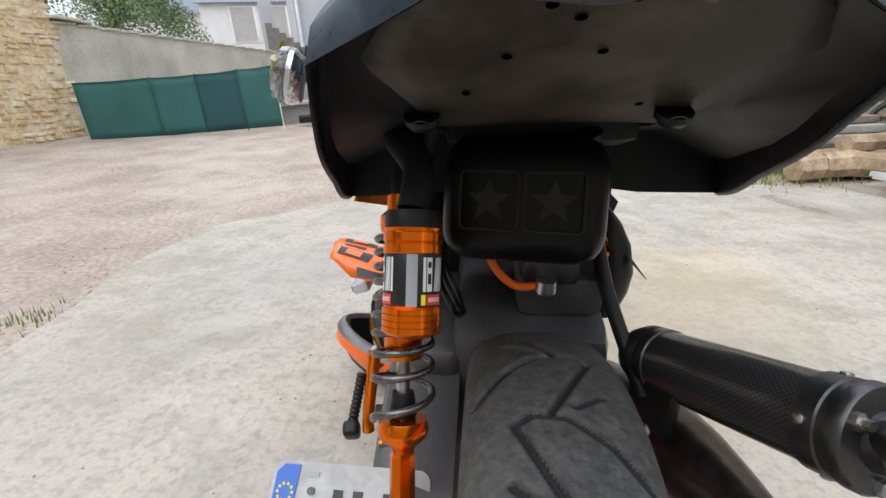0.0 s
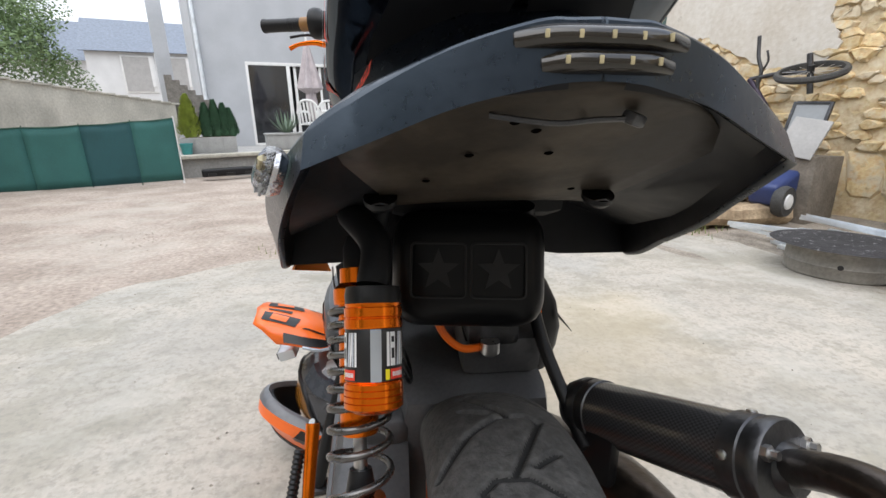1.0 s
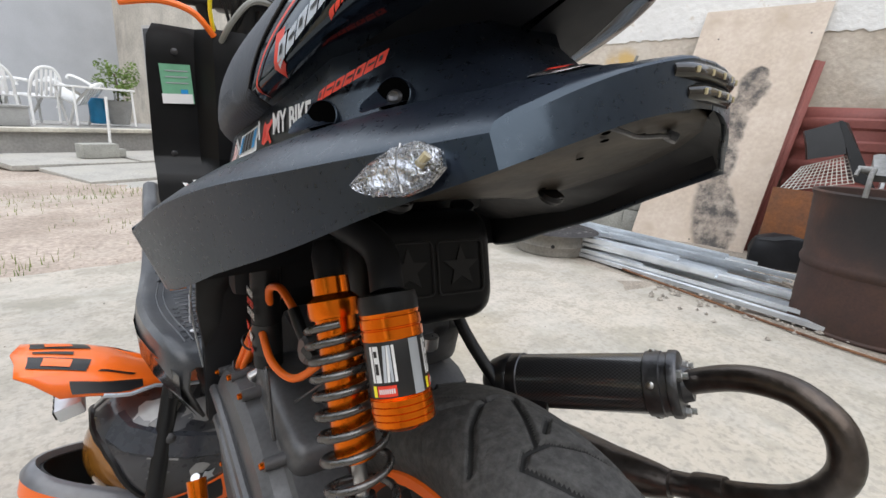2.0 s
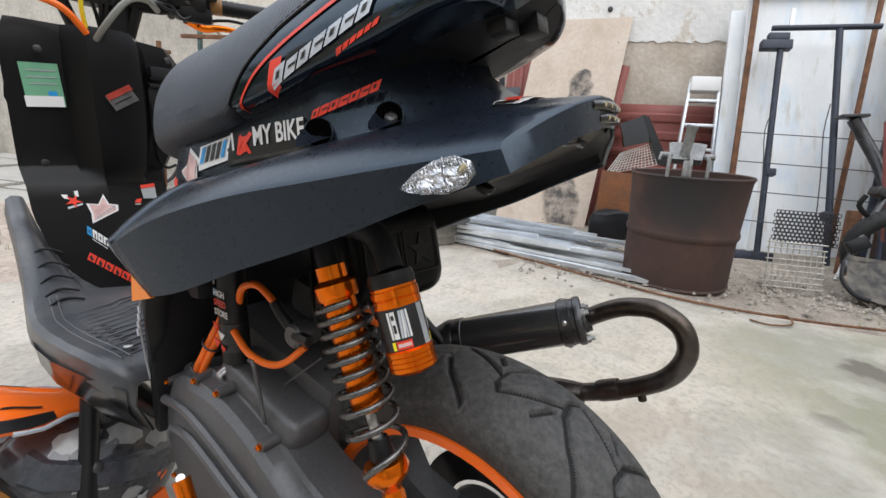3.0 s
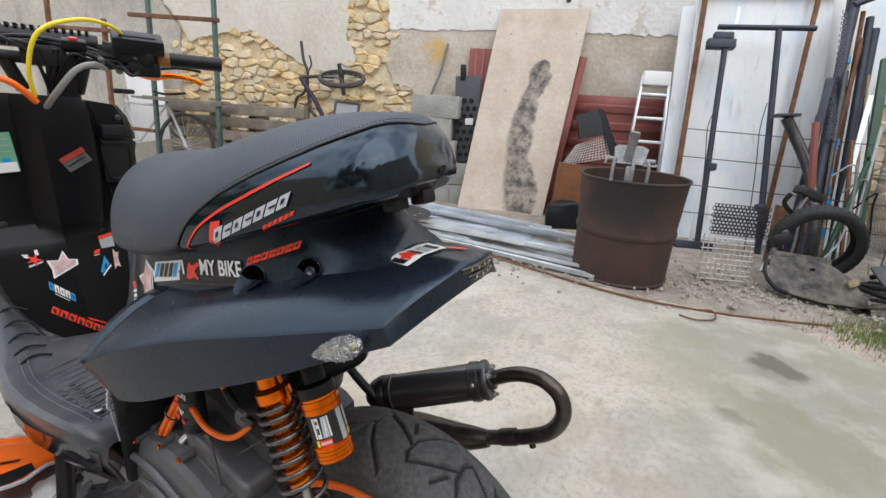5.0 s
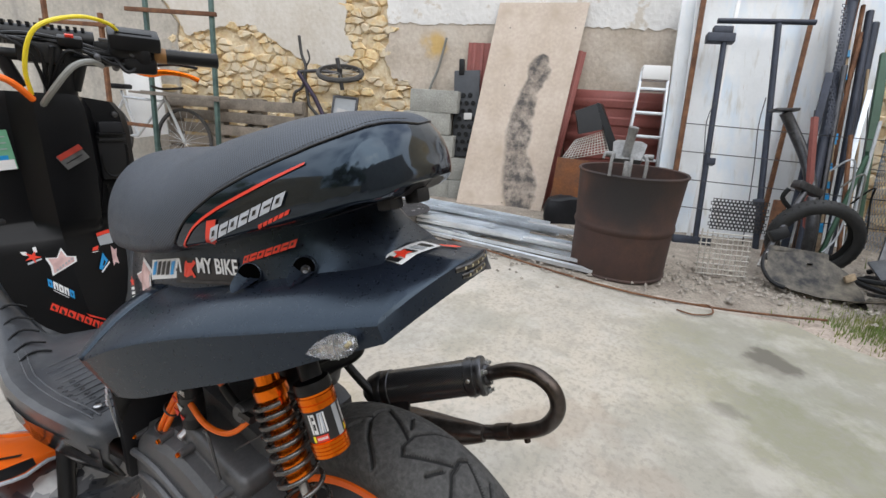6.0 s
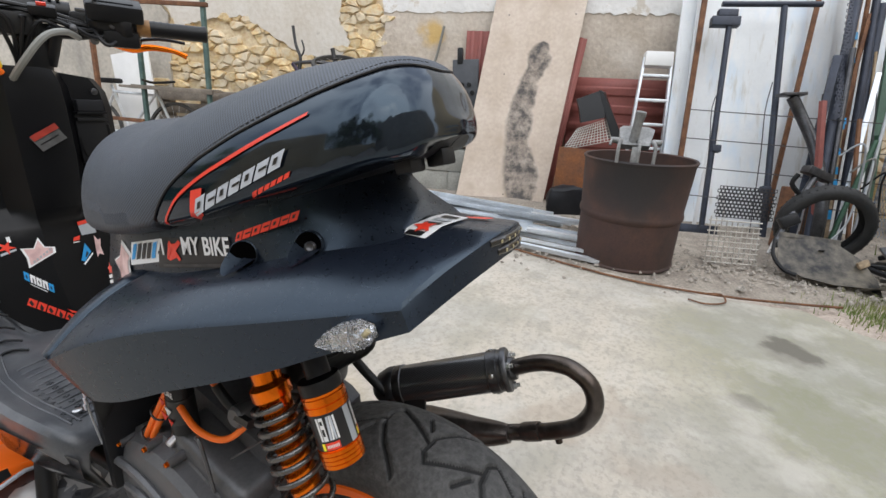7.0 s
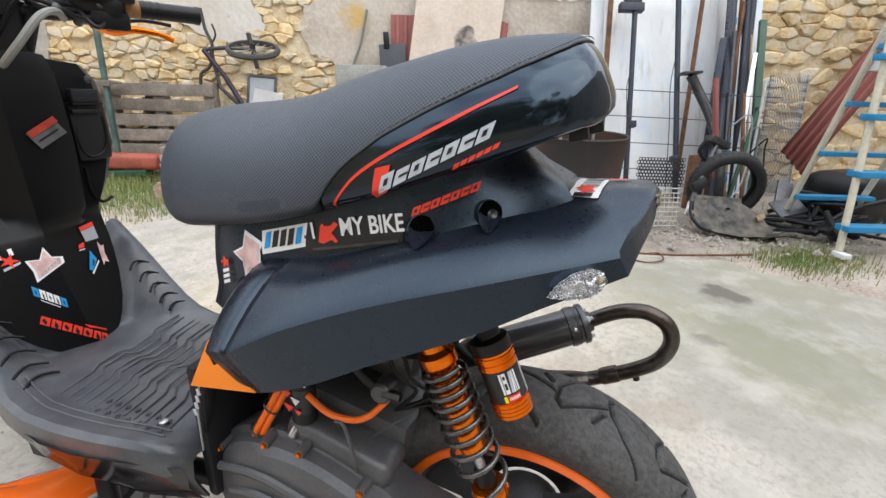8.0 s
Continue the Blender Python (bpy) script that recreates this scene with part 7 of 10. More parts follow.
sp("front_mudguard", loft([[(w, 1.13 + r * math.cos(a), 0.235 + r * math.sin(a)) for w, r in ((-0.065, 0.235), (-0.05, 0.255), (0.0, 0.262), (0.05, 0.255), (0.065, 0.235))] for a in np.linspace(0.3, 2.6, 14)], closed=False), GLOSS_BLACK, "black front mudguard")

# ---- helmet by the front of the stand ----
hel = thing("motocross_helmet", "orange, black and grey motocross helmet lying on concrete", "helmet", pose(0.006, 1.050, 0.0, 0, 0, 178))
HC = Vector((-0.005, 0, 0.133))


def shell_at(lon, lat, grow=0.0):
    """A place on the helmet's shell by longitude (0 is the face) and latitude in degrees."""
    a, b = radians(lon), radians(lat)
    x = (0.138 + grow) * math.cos(b) * math.cos(a)
    return HC + Vector((x, (0.116 + grow) * math.cos(b) * math.sin(a), (0.118 + grow) * math.sin(b) - 0.012 * max(0, -x) / 0.138))


def port(lat):
    return float(np.interp(lat, (-50, -20, 0, 14, 26, 34, 40), (74, 66, 56, 50, 38, 20, 0)))


rings = [[shell_at(lon, lat, -0.002 * (lat < -40)) for lon in np.linspace(port(lat), 360 - port(lat), 41)] for lat in list(np.linspace(-48, 86, 30))]
sh = part("shell", loft(rings, closed=False), HELMET, hel, "glossy black and grey camouflage shell", 60)
md = sh.modifiers.new("thick", "SOLIDIFY")
md.thickness, md.offset = 0.009, -1
part("shell_edge", tube([shell_at(port(lat), lat, -0.003) for lat in np.linspace(-48, 39, 20)] + [shell_at(360 - port(lat), lat, -0.003) for lat in np.linspace(39, -48, 20)], 0.0065, 8), BLACK_PLASTIC, hel, "black rubber eye port edge")
rings = [[HC + (shell_at(lon, lat) - HC) * 0.86 for lon in np.linspace(port(lat) * 0.9, 360 - port(lat) * 0.9, 31)] for lat in np.linspace(-45, 84, 20)]
part("lining", loft(rings, closed=False), FOAM, hel, "grey padded lining", 50)
for sgn in (-1, 1):
    part("cheek_pad", loft([[HC + Vector((x, sgn * (0.088 - 0.03 * t), z)) for t in (0, 1)] for x, z in ((0.085, -0.10), (0.075, -0.05), (0.03, -0.02), (-0.04, -0.03), (-0.05, -0.11))], closed=False), FOAM, hel, "grey cheek pad")

rings = [[shell_at(lon, lat, -0.012) for lon in np.linspace(-58, 58, 21)] for lat in np.linspace(-22, 30, 9)]
part("visor", loft(rings, closed=False), mat("amber_visor_glass", (0.36, 0.15, 0.025), 0.12, 0.3, 0.2, 9, coat=0.6), hel, "amber goggle lens in the eye port", 50)

# patches of the camouflage on the shell
random.seed(23)
for k, (lon, lat, size, mt) in enumerate(((70, 52, 15, 1), (88, 38, 12, 0), (112, 44, 14, 1), (82, 18, 11, 1), (108, 20, 9, 0), (130, 26, 13, 1), (142, 52, 14, 0), (122, 0, 9, 0), (98, -4, 8, 1), (150, 8, 12, 1), (75, 2, 7, 0), (165, 34, 13, 1), (100, 62, 12, 0), (60, 40, 9, 0),
                                           (-70, 50, 14, 1), (-95, 34, 13, 0), (-120, 44, 14, 1), (-88, 12, 10, 1), (-130, 14, 12, 0), (-150, 40, 13, 1), (180, 62, 13, 1), (175, 12, 11, 0))):
    n = 11
    pts = [(lon + size * (0.55 + 0.6 * random.random()) * math.cos(2 * math.pi * j / n) / max(0.4, math.cos(radians(lat))), lat + size * (0.4 + 0.5 * random.random()) * math.sin(2 * math.pi * j / n)) for j in range(n)]
    bm = bmesh.new()
    mid = bm.verts.new(shell_at(lon, lat, 0.0012))
    rim_ = [bm.verts.new(shell_at(a, b, 0.0011)) for a, b in pts]
    half_ = [bm.verts.new(shell_at((a + lon) / 2, (b + lat) / 2, 0.0012)) for a, b in pts]
    for j in range(n):
        bm.faces.new((rim_[j], rim_[(j + 1) % n], half_[(j + 1) % n], half_[j]))
        bm.faces.new((half_[j], half_[(j + 1) % n], mid))
    part("camouflage_patch", bm, HELMET_SILVER if mt else HELMET_GREY, sh, smooth=50)
for lon, lat, r in ((104, -14, 0.016), (-104, -14, 0.016)):
    p = shell_at(lon, lat, 0.002)
    o = (p - HC).normalized()
    part("star_graphic", prism(star(0, 0, r, 0.55, 0.3), 0.0008, frame_of(p, o.cross(Vector((0, 0, 1))), -o.cross(o.cross(Vector((0, 0, 1)))))), S_SILVER, sh, smooth=0)
    for dl, db, ln in ((14, 10, 9), (16, 4, 7)):
        q = [shell_at(lon + (dl + e * ln) * (1 if lon > 0 else -1), lat + db + f, 0.0016) for e, f in ((0, 0), (1, 3), (1, 6), (0, 4))]
        bm = bmesh.new()
        bm.faces.new([bm.verts.new(c) for c in q])
        part("orange_mark", bm, ORANGE_PAINT, sh, smooth=0)

# chin bar: a U of orange with a grey lip above and a black foot
CHIN = [(-0.085, 0.088), (-0.03, 0.100), (0.03, 0.099), (0.085, 0.089), (0.135, 0.070), (0.172, 0.045), (0.190, 0.020), (0.194, 0.0)]
CHIN = CHIN + [(x, -y) for x, y in CHIN[-2::-1]]
line = smooth_line([(x, y, 0) for x, y in CHIN], 4)


def chin_ring(i, rows):
    p, q, r = line[max(i - 1, 0)], line[i], line[min(i + 1, len(line) - 1)]
    t = (r - p).normalized()
    o = Vector((-t.y, t.x, 0))
    o = o if o.dot(q - Vector((0, 0, 0))) > 0 else -o
    f_ = max(0.0, min(1.0, (q.x - 0.02) / 0.175))
    return [q + o * (d - 0.012 * f_ * (h < 0.03)) + Vector((0, 0, h * (0.88 + 0.14 * f_) + 0.020 + 0.048 * f_ ** 1.2)) for d, h in rows]


N_ = len(line)
chin = part("chin_bar", loft([chin_ring(i, ((-0.006, 0.004), (-0.003, 0.002), (0.004, 0.020), (0.007, 0.042), (0.001, 0.066), (-0.006, 0.066))) for i in range(N_)]), ORANGE_PAINT, hel, "orange chin bar with black slanting marks", 40)
part("chin_lining", loft([chin_ring(i, ((-0.006, 0.004), (-0.006, 0.066), (-0.026, 0.070), (-0.034, 0.03), (-0.026, 0.004))) for i in range(N_)]), BLACK_PLASTIC, hel, "black padded inside of the chin bar", 40)
part("chin_lip", loft([chin_ring(i, ((-0.016, 0.064), (0.002, 0.0665), (-0.002, 0.071), (-0.009, 0.078), (-0.018, 0.080), (-0.022, 0.070))) for i in range(5, N_ - 5)]), HELMET_GREY, hel, "grey breath guard lip", 40)
part("chin_foot", loft([chin_ring(i, ((-0.020, -0.006), (-0.004, -0.007), (-0.001, 0.003), (-0.012, 0.008))) for i in range(N_)]), BLACK_PLASTIC, hel)
rows_o = ((0.0052, 0.023), (0.0081, 0.042), (0.0032, 0.062))
for i0, i1, sl, mt in ((6, 7, 1, S_BLACK), (8, 9, 1, S_BLACK), (10, 10, 1, S_BLACK), (12, 13, 1, S_BLACK), (2, 5, 0, S_BLACK)):
    for flip in (0, 1):
        bm = bmesh.new()
        cols = []
        for i in range(i0, i1 + 2):
            col = []
            for j, rw in enumerate(rows_o):
                k = i + sl * (1 - j)
                k = max(0, min(N_ - 1, k))
                col.append(bm.verts.new(chin_ring(N_ - 1 - k if flip else k, (rw,))[0]))
            cols.append(col)
        for a, b in zip(cols, cols[1:]):
            for j in range(2):
                bm.faces.new((a[j], b[j], b[j + 1], a[j + 1]))
        part("chin_mark", bm, mt, chin, smooth=40)

# peak: flat top with steep raked side flaps
rings = []
for t in np.linspace(0, 1, 12):
    x = -0.045 + 0.222 * t
    z = 0.2525 + 0.036 * math.sin(t * 1.6) + 0.044 * t
    w = float(np.interp(t, (0, 0.4, 0.6, 1), (0.026, 0.046, 0.058, 0.056)))
    drop = float(np.interp(t, (0, 0.35, 0.55, 1), (0.012, 0.014, 0.038, 0.046)))
    rake = 0.045 * t
    rings.append([(x - rake, -w - 0.020, z - drop), (x - rake * 0.35, -w - 0.006, z - drop * 0.45), (x, -w, z - 0.010), (x, -w * 0.5, z - 0.002), (x + 0.006 * t, 0, z), (x, w * 0.5, z - 0.002), (x, w, z - 0.010), (x - rake * 0.35, w + 0.006, z - drop * 0.45), (x - rake, w + 0.020, z - drop)])
for i, ring in enumerate(rings):
    w_ = max(0.0, 1 - i / 6.0)
    for j, p in enumerate(ring):
        d = Vector(p) - HC
        k = 1.0 / math.sqrt((d.x / 0.144) ** 2 + (d.y / 0.122) ** 2 + (d.z / 0.124) ** 2)
        ring[j] = tuple(Vector(p).lerp(HC + d * k, w_))
pk = part("peak", loft(rings, closed=False), ORANGE_PAINT, hel, "orange peak with black graphics", 24)
md = pk.modifiers.new("thick", "SOLIDIFY")
md.thickness, md.offset = 0.0035, 0


for j in (0, 8):
    part("peak_rim", tube([Vector(r[j]) for r in rings[:9]], 0.0035, 6), S_SILVER, pk, "pale grey rim line")


def on_peak(s, t, grow=0.003):
    """A place on the peak: s over its nine columns, t along it."""
    r = rings[0]
    i = min(10, int(t * 11))
    f_ = t * 11 - i
    j = min(7, int(s))
    g = s - j
    P = [[Vector(rings[i + a][j + b]) for b in (0, 1)] for a in (0, 1)]
    p = (P[0][0] * (1 - g) + P[0][1] * g) * (1 - f_) + (P[1][0] * (1 - g) + P[1][1] * g) * f_
    n_ = (P[0][1] - P[0][0]).cross(P[1][0] - P[0][0]).normalized()
    return p + (n_ if n_.z > 0 else -n_) * grow


for quad, mt in (((2.3, 0.66), (3.3, 0.62), (3.5, 0.93), (2.5, 0.95)), S_BLACK), (((5.7, 0.66), (4.7, 0.62), (4.5, 0.93), (5.5, 0.95)), S_BLACK), (((0.15, 0.45), (0.9, 0.40), (1.0, 0.80), (0.15, 0.9)), S_BLACK), (((7.85, 0.45), (7.1, 0.40), (7.0, 0.80), (7.85, 0.9)), S_BLACK), \
        (((2.3, 0.42), (2.5, 0.40), (2.45, 0.58), (2.3, 0.6)), S_BLACK), (((5.7, 0.42), (5.5, 0.40), (5.55, 0.58), (5.7, 0.6)), S_BLACK), (((3.8, 0.7), (4.2, 0.7), (4.1, 0.9), (3.9, 0.9)), S_BLACK), (((0.3, 0.52), (0.75, 0.5), (0.8, 0.7), (0.3, 0.74)), ORANGE_PAINT), (((2.55, 0.74), (3.15, 0.72), (3.3, 0.86), (2.65, 0.88)), ORANGE_PAINT), (((5.45, 0.74), (4.85, 0.72), (4.7, 0.86), (5.35, 0.88)), ORANGE_PAINT):
    decal("peak_graphic", list(quad), mt, lambda a, b, g=(0.0042 if mt is ORANGE_PAINT else 0.0032): on_peak(a, b, g), 5, parent=pk)
for sgn in (-1, 1):
    fin = part("side_fin", loft([[shell_at(sgn * lon, lat, g) for lat, g in ((la - 13, 0.0), (la - 10, 0.006), (la + 6, 0.008), (la + 10, 0.0))] for lon, la in ((40, 42), (56, 34), (74, 28), (94, 20), (116, 12), (136, 6))]), HELMET_DARK, hel, "grey side fin of the peak", 40)
    part("fin_screw", lathe([(0.008, 0), (0.008, 0.003), (0.005, 0.004)], 12, along(shell_at(sgn * 84, 28, 0.005), shell_at(sgn * 84, 28, 0.03))), DARK_STEEL, fin)
vent_ = part("front_vent", box((0.125, 0.0, 0.240), (0.035, 0.075, 0.022), (0, 14, 0), 0.005), GALV, hel, "silver grille under the peak")
# solid black pieces stand for the shaded slots
for k in range(4):
    part("vent_slot", box((0.1435, -0.026 + k * 0.0175, 0.236), (0.002, 0.011, 0.013), (0, 14, 0)), S_BLACK, vent_)
part("strap", tube([(0.055, 0.07, 0.125), (0.085, 0.06, 0.09), (0.10, 0.04, 0.055), (0.09, 0.01, 0.045)], 0.011, 8, smooth=4), LED, hel, "yellow-brown chin strap")
part("strap", tube([(0.03, 0.075, 0.10), (-0.01, 0.085, 0.075), (-0.05, 0.08, 0.06), (-0.06, 0.05, 0.05)], 0.009, 8, smooth=4), S_GREY, hel, "grey chin strap")


# ---- windbreak fence ----
def hm(x, y, z, rx=0, ry=0, rz=0):
    return HOUSE @ pose(x, y, z, rx, ry, rz)


def wm(s, o, z, rx=0, ry=0, rz=0):
    return WALL @ pose(s, o, z, rx, ry, rz)


fence = thing("windbreak_fence", "green windbreak netting on thin metal posts", "fence", hm(-1.72, -6.2, -0.05))
POSTS = [(-2.36, 0.73), (-1.52, 0.745), (-0.99, 0.755), (-0.47, 0.785), (0.0, 0.82)]
for x, h in POSTS:
    part("post", tube([(x, 0.015, -0.05), (x + 0.01 * (x < -2), 0.015, h)], 0.007 if x not in (0.0,) else 0.014, 8), WHITE_PLASTIC if x in (0.0, -2.36) else DARK_GREEN, fence)
for (x0, h0), (x1, h1) in zip(POSTS, POSTS[1:]):
    rings = []
    for k in range(9):
        x = x0 + (x1 - x0) * k / 8
        h = h0 + (h1 - h0) * k / 8 - 0.010 * math.sin(math.pi * k / 8)
        rings.append([(x, -0.006 + 0.018 * noise.noise((x * 4, j * 0.7, 2)), 0.0 + (h - 0.02) * j / 7) for j in range(8)])
    pan = part("net_panel", loft(rings, closed=False), DARK_NET if x0 == -0.99 else GREEN_NET, fence, "dark green net patch" if x0 == -0.99 else "")
    md = pan.modifiers.new("thick", "SOLIDIFY")
    md.thickness = 0.004
    part("net_hem", tube([(x0, -0.01, h0 - 0.02), ((x0 + x1) / 2, -0.012, (h0 + h1) / 2 - 0.030), (x1, -0.01, h1 - 0.02)], 0.006, 6, smooth=4), DARK_GREEN, fence)

# ---- terrace and house ----
terrace = single("terrace", loft([[(x, -5.6, -0.26), (x, -5.6, 0.21), (x, -4.4, 0.19), (x, 0.0, -0.01), (x, 0.0, -0.26)] for x in (-1.75, 8.9)]), mat("terrace_concrete", (0.36, 0.355, 0.34), 0.9, 0, 0.2, 2, 0.4, 30), "grey concrete terrace with a low front wall", "terrace", HOUSE, kind="structure")
part("terrace_edge", box((3.6, -5.58, 0.20), (10.75, 0.2, 0.05), (0, 0, 0), 0.008), CONC_WALL, terrace)
rnd = random.Random(14)
for i in range(4):
    for j in range(3):
        w, d = 1.28 * rnd.uniform(0.96, 0.99), 1.12 * rnd.uniform(0.96, 0.99)
        single("apron_slab", box((0, 0, 0), (w, d, 0.06), (0, 0, 0), 0.012), CONC_PALE, "cracked pale concrete apron slab with weeds in its joints", "slab", hm(0.75 + i * 1.29 + 0.2 * (j % 2), -6.35 - 1.14 * j, -0.10 - 0.022 * j, rnd.uniform(-0.5, 0.5), rnd.uniform(-0.5, 0.5), rnd.uniform(-0.8, 0.8)), "apron slabs", "structure")

house = single("wall_house", prism([(-1.1, -0.4), (0.0, -0.4), (0.0, 2.09), (2.37, 2.09), (2.37, -0.4), (4.8, -0.4), (4.8, 5.6), (-1.1, 5.6)], 0.3), HOUSE_RENDER, "pale grey rendered house facade", "wall", HOUSE, kind="structure", smooth=0)
side_w = single("wall_house_side", box((-0.95, 3.3, 2.6), (0.3, 6.0, 6.0)), HOUSE_RENDER, "pale grey gable wall of the house", "wall", HOUSE, kind="structure", smooth=0)
single("downpipe", tube([(-1.02, -0.06, 0.0), (-1.02, -0.06, 5.6)], 0.045, 12), GALV, "grey rain pipe on the house corner", "pipe", HOUSE, kind="structure")
annex = single("wall_annex", box((4.75, -2.2, 2.6), (0.25, 4.7, 6.0)), GREY_PLASTER, "weathered grey side wall beside the terrace", "wall", HOUSE, kind="structure", smooth=0)
win = thing("window_1", "narrow grey framed window in the side wall", "window", hm(4.62, -1.6, 1.0), kind="structure")
part("window_frame", box((0, 0, 0.55), (0.06, 0.75, 1.4), (0, 0, 0), 0.01), SHUTTER, win)
part("pane", box((-0.012, 0, 0.55), (0.05, 0.62, 1.26)), PANE, win)
single("thermometer", box((0, 0, 0), (0.02, 0.09, 0.42), (0, 0, 0), 0.01), WHITE_PLASTIC, "small white thermometer screwed to the side wall", "thermometer", hm(4.61, -3.0, 1.95))

door = thing("door_1", "wide white framed sliding glass door", "door", hm(0, 0, 0), kind="structure")
for c, s in (((0.03, 0.06, 1.03), (0.07, 0.12, 2.06)), ((2.33, 0.06, 1.03), (0.07, 0.12, 2.06)), ((1.18, 0.06, 2.05), (2.37, 0.12, 0.08)), ((1.18, 0.06, 0.02), (2.37, 0.12, 0.06)), ((1.06, 0.04, 1.03), (0.09, 0.08, 2.0)), ((1.24, 0.09, 1.03), (0.07, 0.06, 2.0)), ((1.92, 0.09, 1.03), (0.06, 0.06, 2.0))):
    part("door_frame", box(c, s, (0, 0, 0), 0.006), WHITE_FRAME, door)
for x0, x1, y in ((0.07, 1.02, 0.05), (1.27, 1.89, 0.1), (1.95, 2.3, 0.1)):
    part("pane", box(((x0 + x1) / 2, y, 1.03), (x1 - x0, 0.012, 1.96)), PANE, door, "dark reflecting pane")
single("back_room", box((1.2, 2.3, 1.1), (2.5, 4.0, 2.3)), DARK_ROOM, "dark room behind the glass door", "room", HOUSE, kind="structure", smooth=0)

# neighbour's white house with shutters
nb = thing("neighbour_house", "white house with slate roof and grey roller shutters", "house", hm(-2.3, 12, 0))
part("wall", box((0, 2.5, 1.5), (5.0, 5.0, 4.1)), WHITE_WALL, nb, smooth=0)
part("roof", prism([(-2.7, 3.5), (2.7, 3.5), (2.7, 3.62), (-2.7, 3.62)], 0.02), SLATE, nb)
part("roof_slope", loft([[(-2.7, -0.25, 3.5), (2.7, -0.25, 3.5)], [(-2.7, 2.4, 5.15), (2.7, 2.4, 5.15)], [(-2.7, 5.2, 3.5), (2.7, 5.2, 3.5)]], closed=False), SLATE, nb, "blue-grey slate roof")
for x0, x1 in ((-1.2, -0.1), (0.5, 1.35)):
    w = part("window", box(((x0 + x1) / 2, -0.02, 2.6), (x1 - x0 + 0.16, 0.06, 1.55), (0, 0, 0), 0.01), WHITE_FRAME, nb)
    part("shutter", box(((x0 + x1) / 2 - 0.06, -0.06, 2.6), (x1 - x0 - 0.1, 0.03, 1.42)), SHUTTER, w, "closed grey roller shutter")
    part("shutter_guide", box((x1 - 0.06, -0.07, 2.7), (0.12, 0.05, 1.25)), WHITE_FRAME, w)
chim = single("chimney_stack", box((0, 0, 0), (0.5, 0.5, 6.5), (0, 0, 0), 0.02), HOUSE_RENDER, "tall grey rendered chimney stack", "chimney", hm(-1.9, 8, 3.2), kind="structure")
bm = bmesh.new()
for k in range(6):
    box((-1.75 + k * 0.14, -1.0, 0.60 - k * 0.055 + 0.45), (0.15, 0.22, 1.2 - k * 0.1), bm=bm)
single("stepped_wall", bm, mat("dark_garden_stone", (0.20, 0.185, 0.165), 0.95, 0, 0.3, 9, 0.6, 40), "dark weathered stepped stone garden wall", "wall", HOUSE, kind="structure", smooth=0)
other = thing("far_house", "pale house front with slate roof, far behind", "house", hm(-6.5, 16, 0))
part("wall", box((0, 2.5, 1.2), (6.0, 5.0, 4.6)), WHITE_WALL, other, smooth=0)
part("roof_slope", loft([[(-3.2, -0.3, 3.45), (3.2, -0.3, 3.45)], [(-3.2, 2.6, 5.6), (3.2, 2.6, 5.6)], [(-3.2, 5.4, 3.45), (3.2, 5.4, 3.45)]], closed=False), SLATE, other)


# ---- trees and potted plants ----
def leaf_cloud(blobs, count, size, seed, droop=0.0):
    """Many small leaves scattered in uneven clumps, as one mesh."""
    rnd, verts, faces = random.Random(seed), [], []
    for k in range(count):
        cx_, cy_, cz_, r = rnd.choice(blobs)
        while True:
            d = Vector((rnd.uniform(-1, 1), rnd.uniform(-1, 1), rnd.uniform(-1, 1)))
            if 0.25 < d.length < 1:
                break
        c = Vector((cx_, cy_, cz_)) + d * r
        s = size * rnd.uniform(0.6, 1.4)
        q = Euler((rnd.uniform(0, 6.28), rnd.uniform(-0.9, 0.9) + droop, rnd.uniform(0, 6.28))).to_matrix()
        i0 = len(verts)
        for p in ((-0.5, 0, 0), (0, -0.32, 0.08), (0.6, 0, 0), (0, 0.32, 0.08)):
            verts.append(c + q @ (Vector(p) * s))
        faces.append((i0, i0 + 1, i0 + 2, i0 + 3))
    me = bpy.data.meshes.new("crown")
    me.from_pydata(verts, [], faces)
    return me


def tree(m, label, height, blobs, count, size, seed, leaf):
    t = thing("tree", label, "tree", m)
    part("trunk", tube([(0, 0, 0), (0.05, 0.02, height * 0.3), (-0.03, 0.0, height * 0.6), (0.02, 0, height * 0.85)], [0.13, 0.1, 0.07, 0.03], 10, smooth=4), BARK, t)
    rnd = random.Random(seed)
    for cx_, cy_, cz_, r in blobs[:9]:
        part("limb", tube([(0, 0, height * 0.4), (cx_ * 0.5, cy_ * 0.5, height * 0.25 + cz_ * 0.5), (cx_, cy_, cz_)], [0.05, 0.035, 0.012], 7, smooth=4), BARK, t)
    me = leaf_cloud(blobs, count, size, seed + 1)
    me.materials.append(leaf)
    c = new("crown", me)
    c.parent = t
    tagged(c, "loose light green crown")
    return t


rnd = random.Random(5)
blobs = [(max(-2.6, min(1.7, rnd.gauss(-0.3, 1.3))), rnd.gauss(0, 0.9), rnd.uniform(1.0, 5.6), rnd.uniform(0.4, 0.8)) for k in range(60)]
tree(pose(-9.9, 14.4, 0.0), "leafy birch-like tree standing behind the garden wall", 5.4, blobs, 42000, 0.075, 21, LEAF)
blobs = [(rnd.gauss(0, 0.9), rnd.gauss(0, 0.7), rnd.uniform(1.0, 5.4), rnd.uniform(0.3, 0.6)) for k in range(18)]
tree(pose(-13.2, 13.6, 0.0), "tall slim leafy tree behind the garden wall", 5.0, blobs, 14000, 0.085, 31, LEAF)

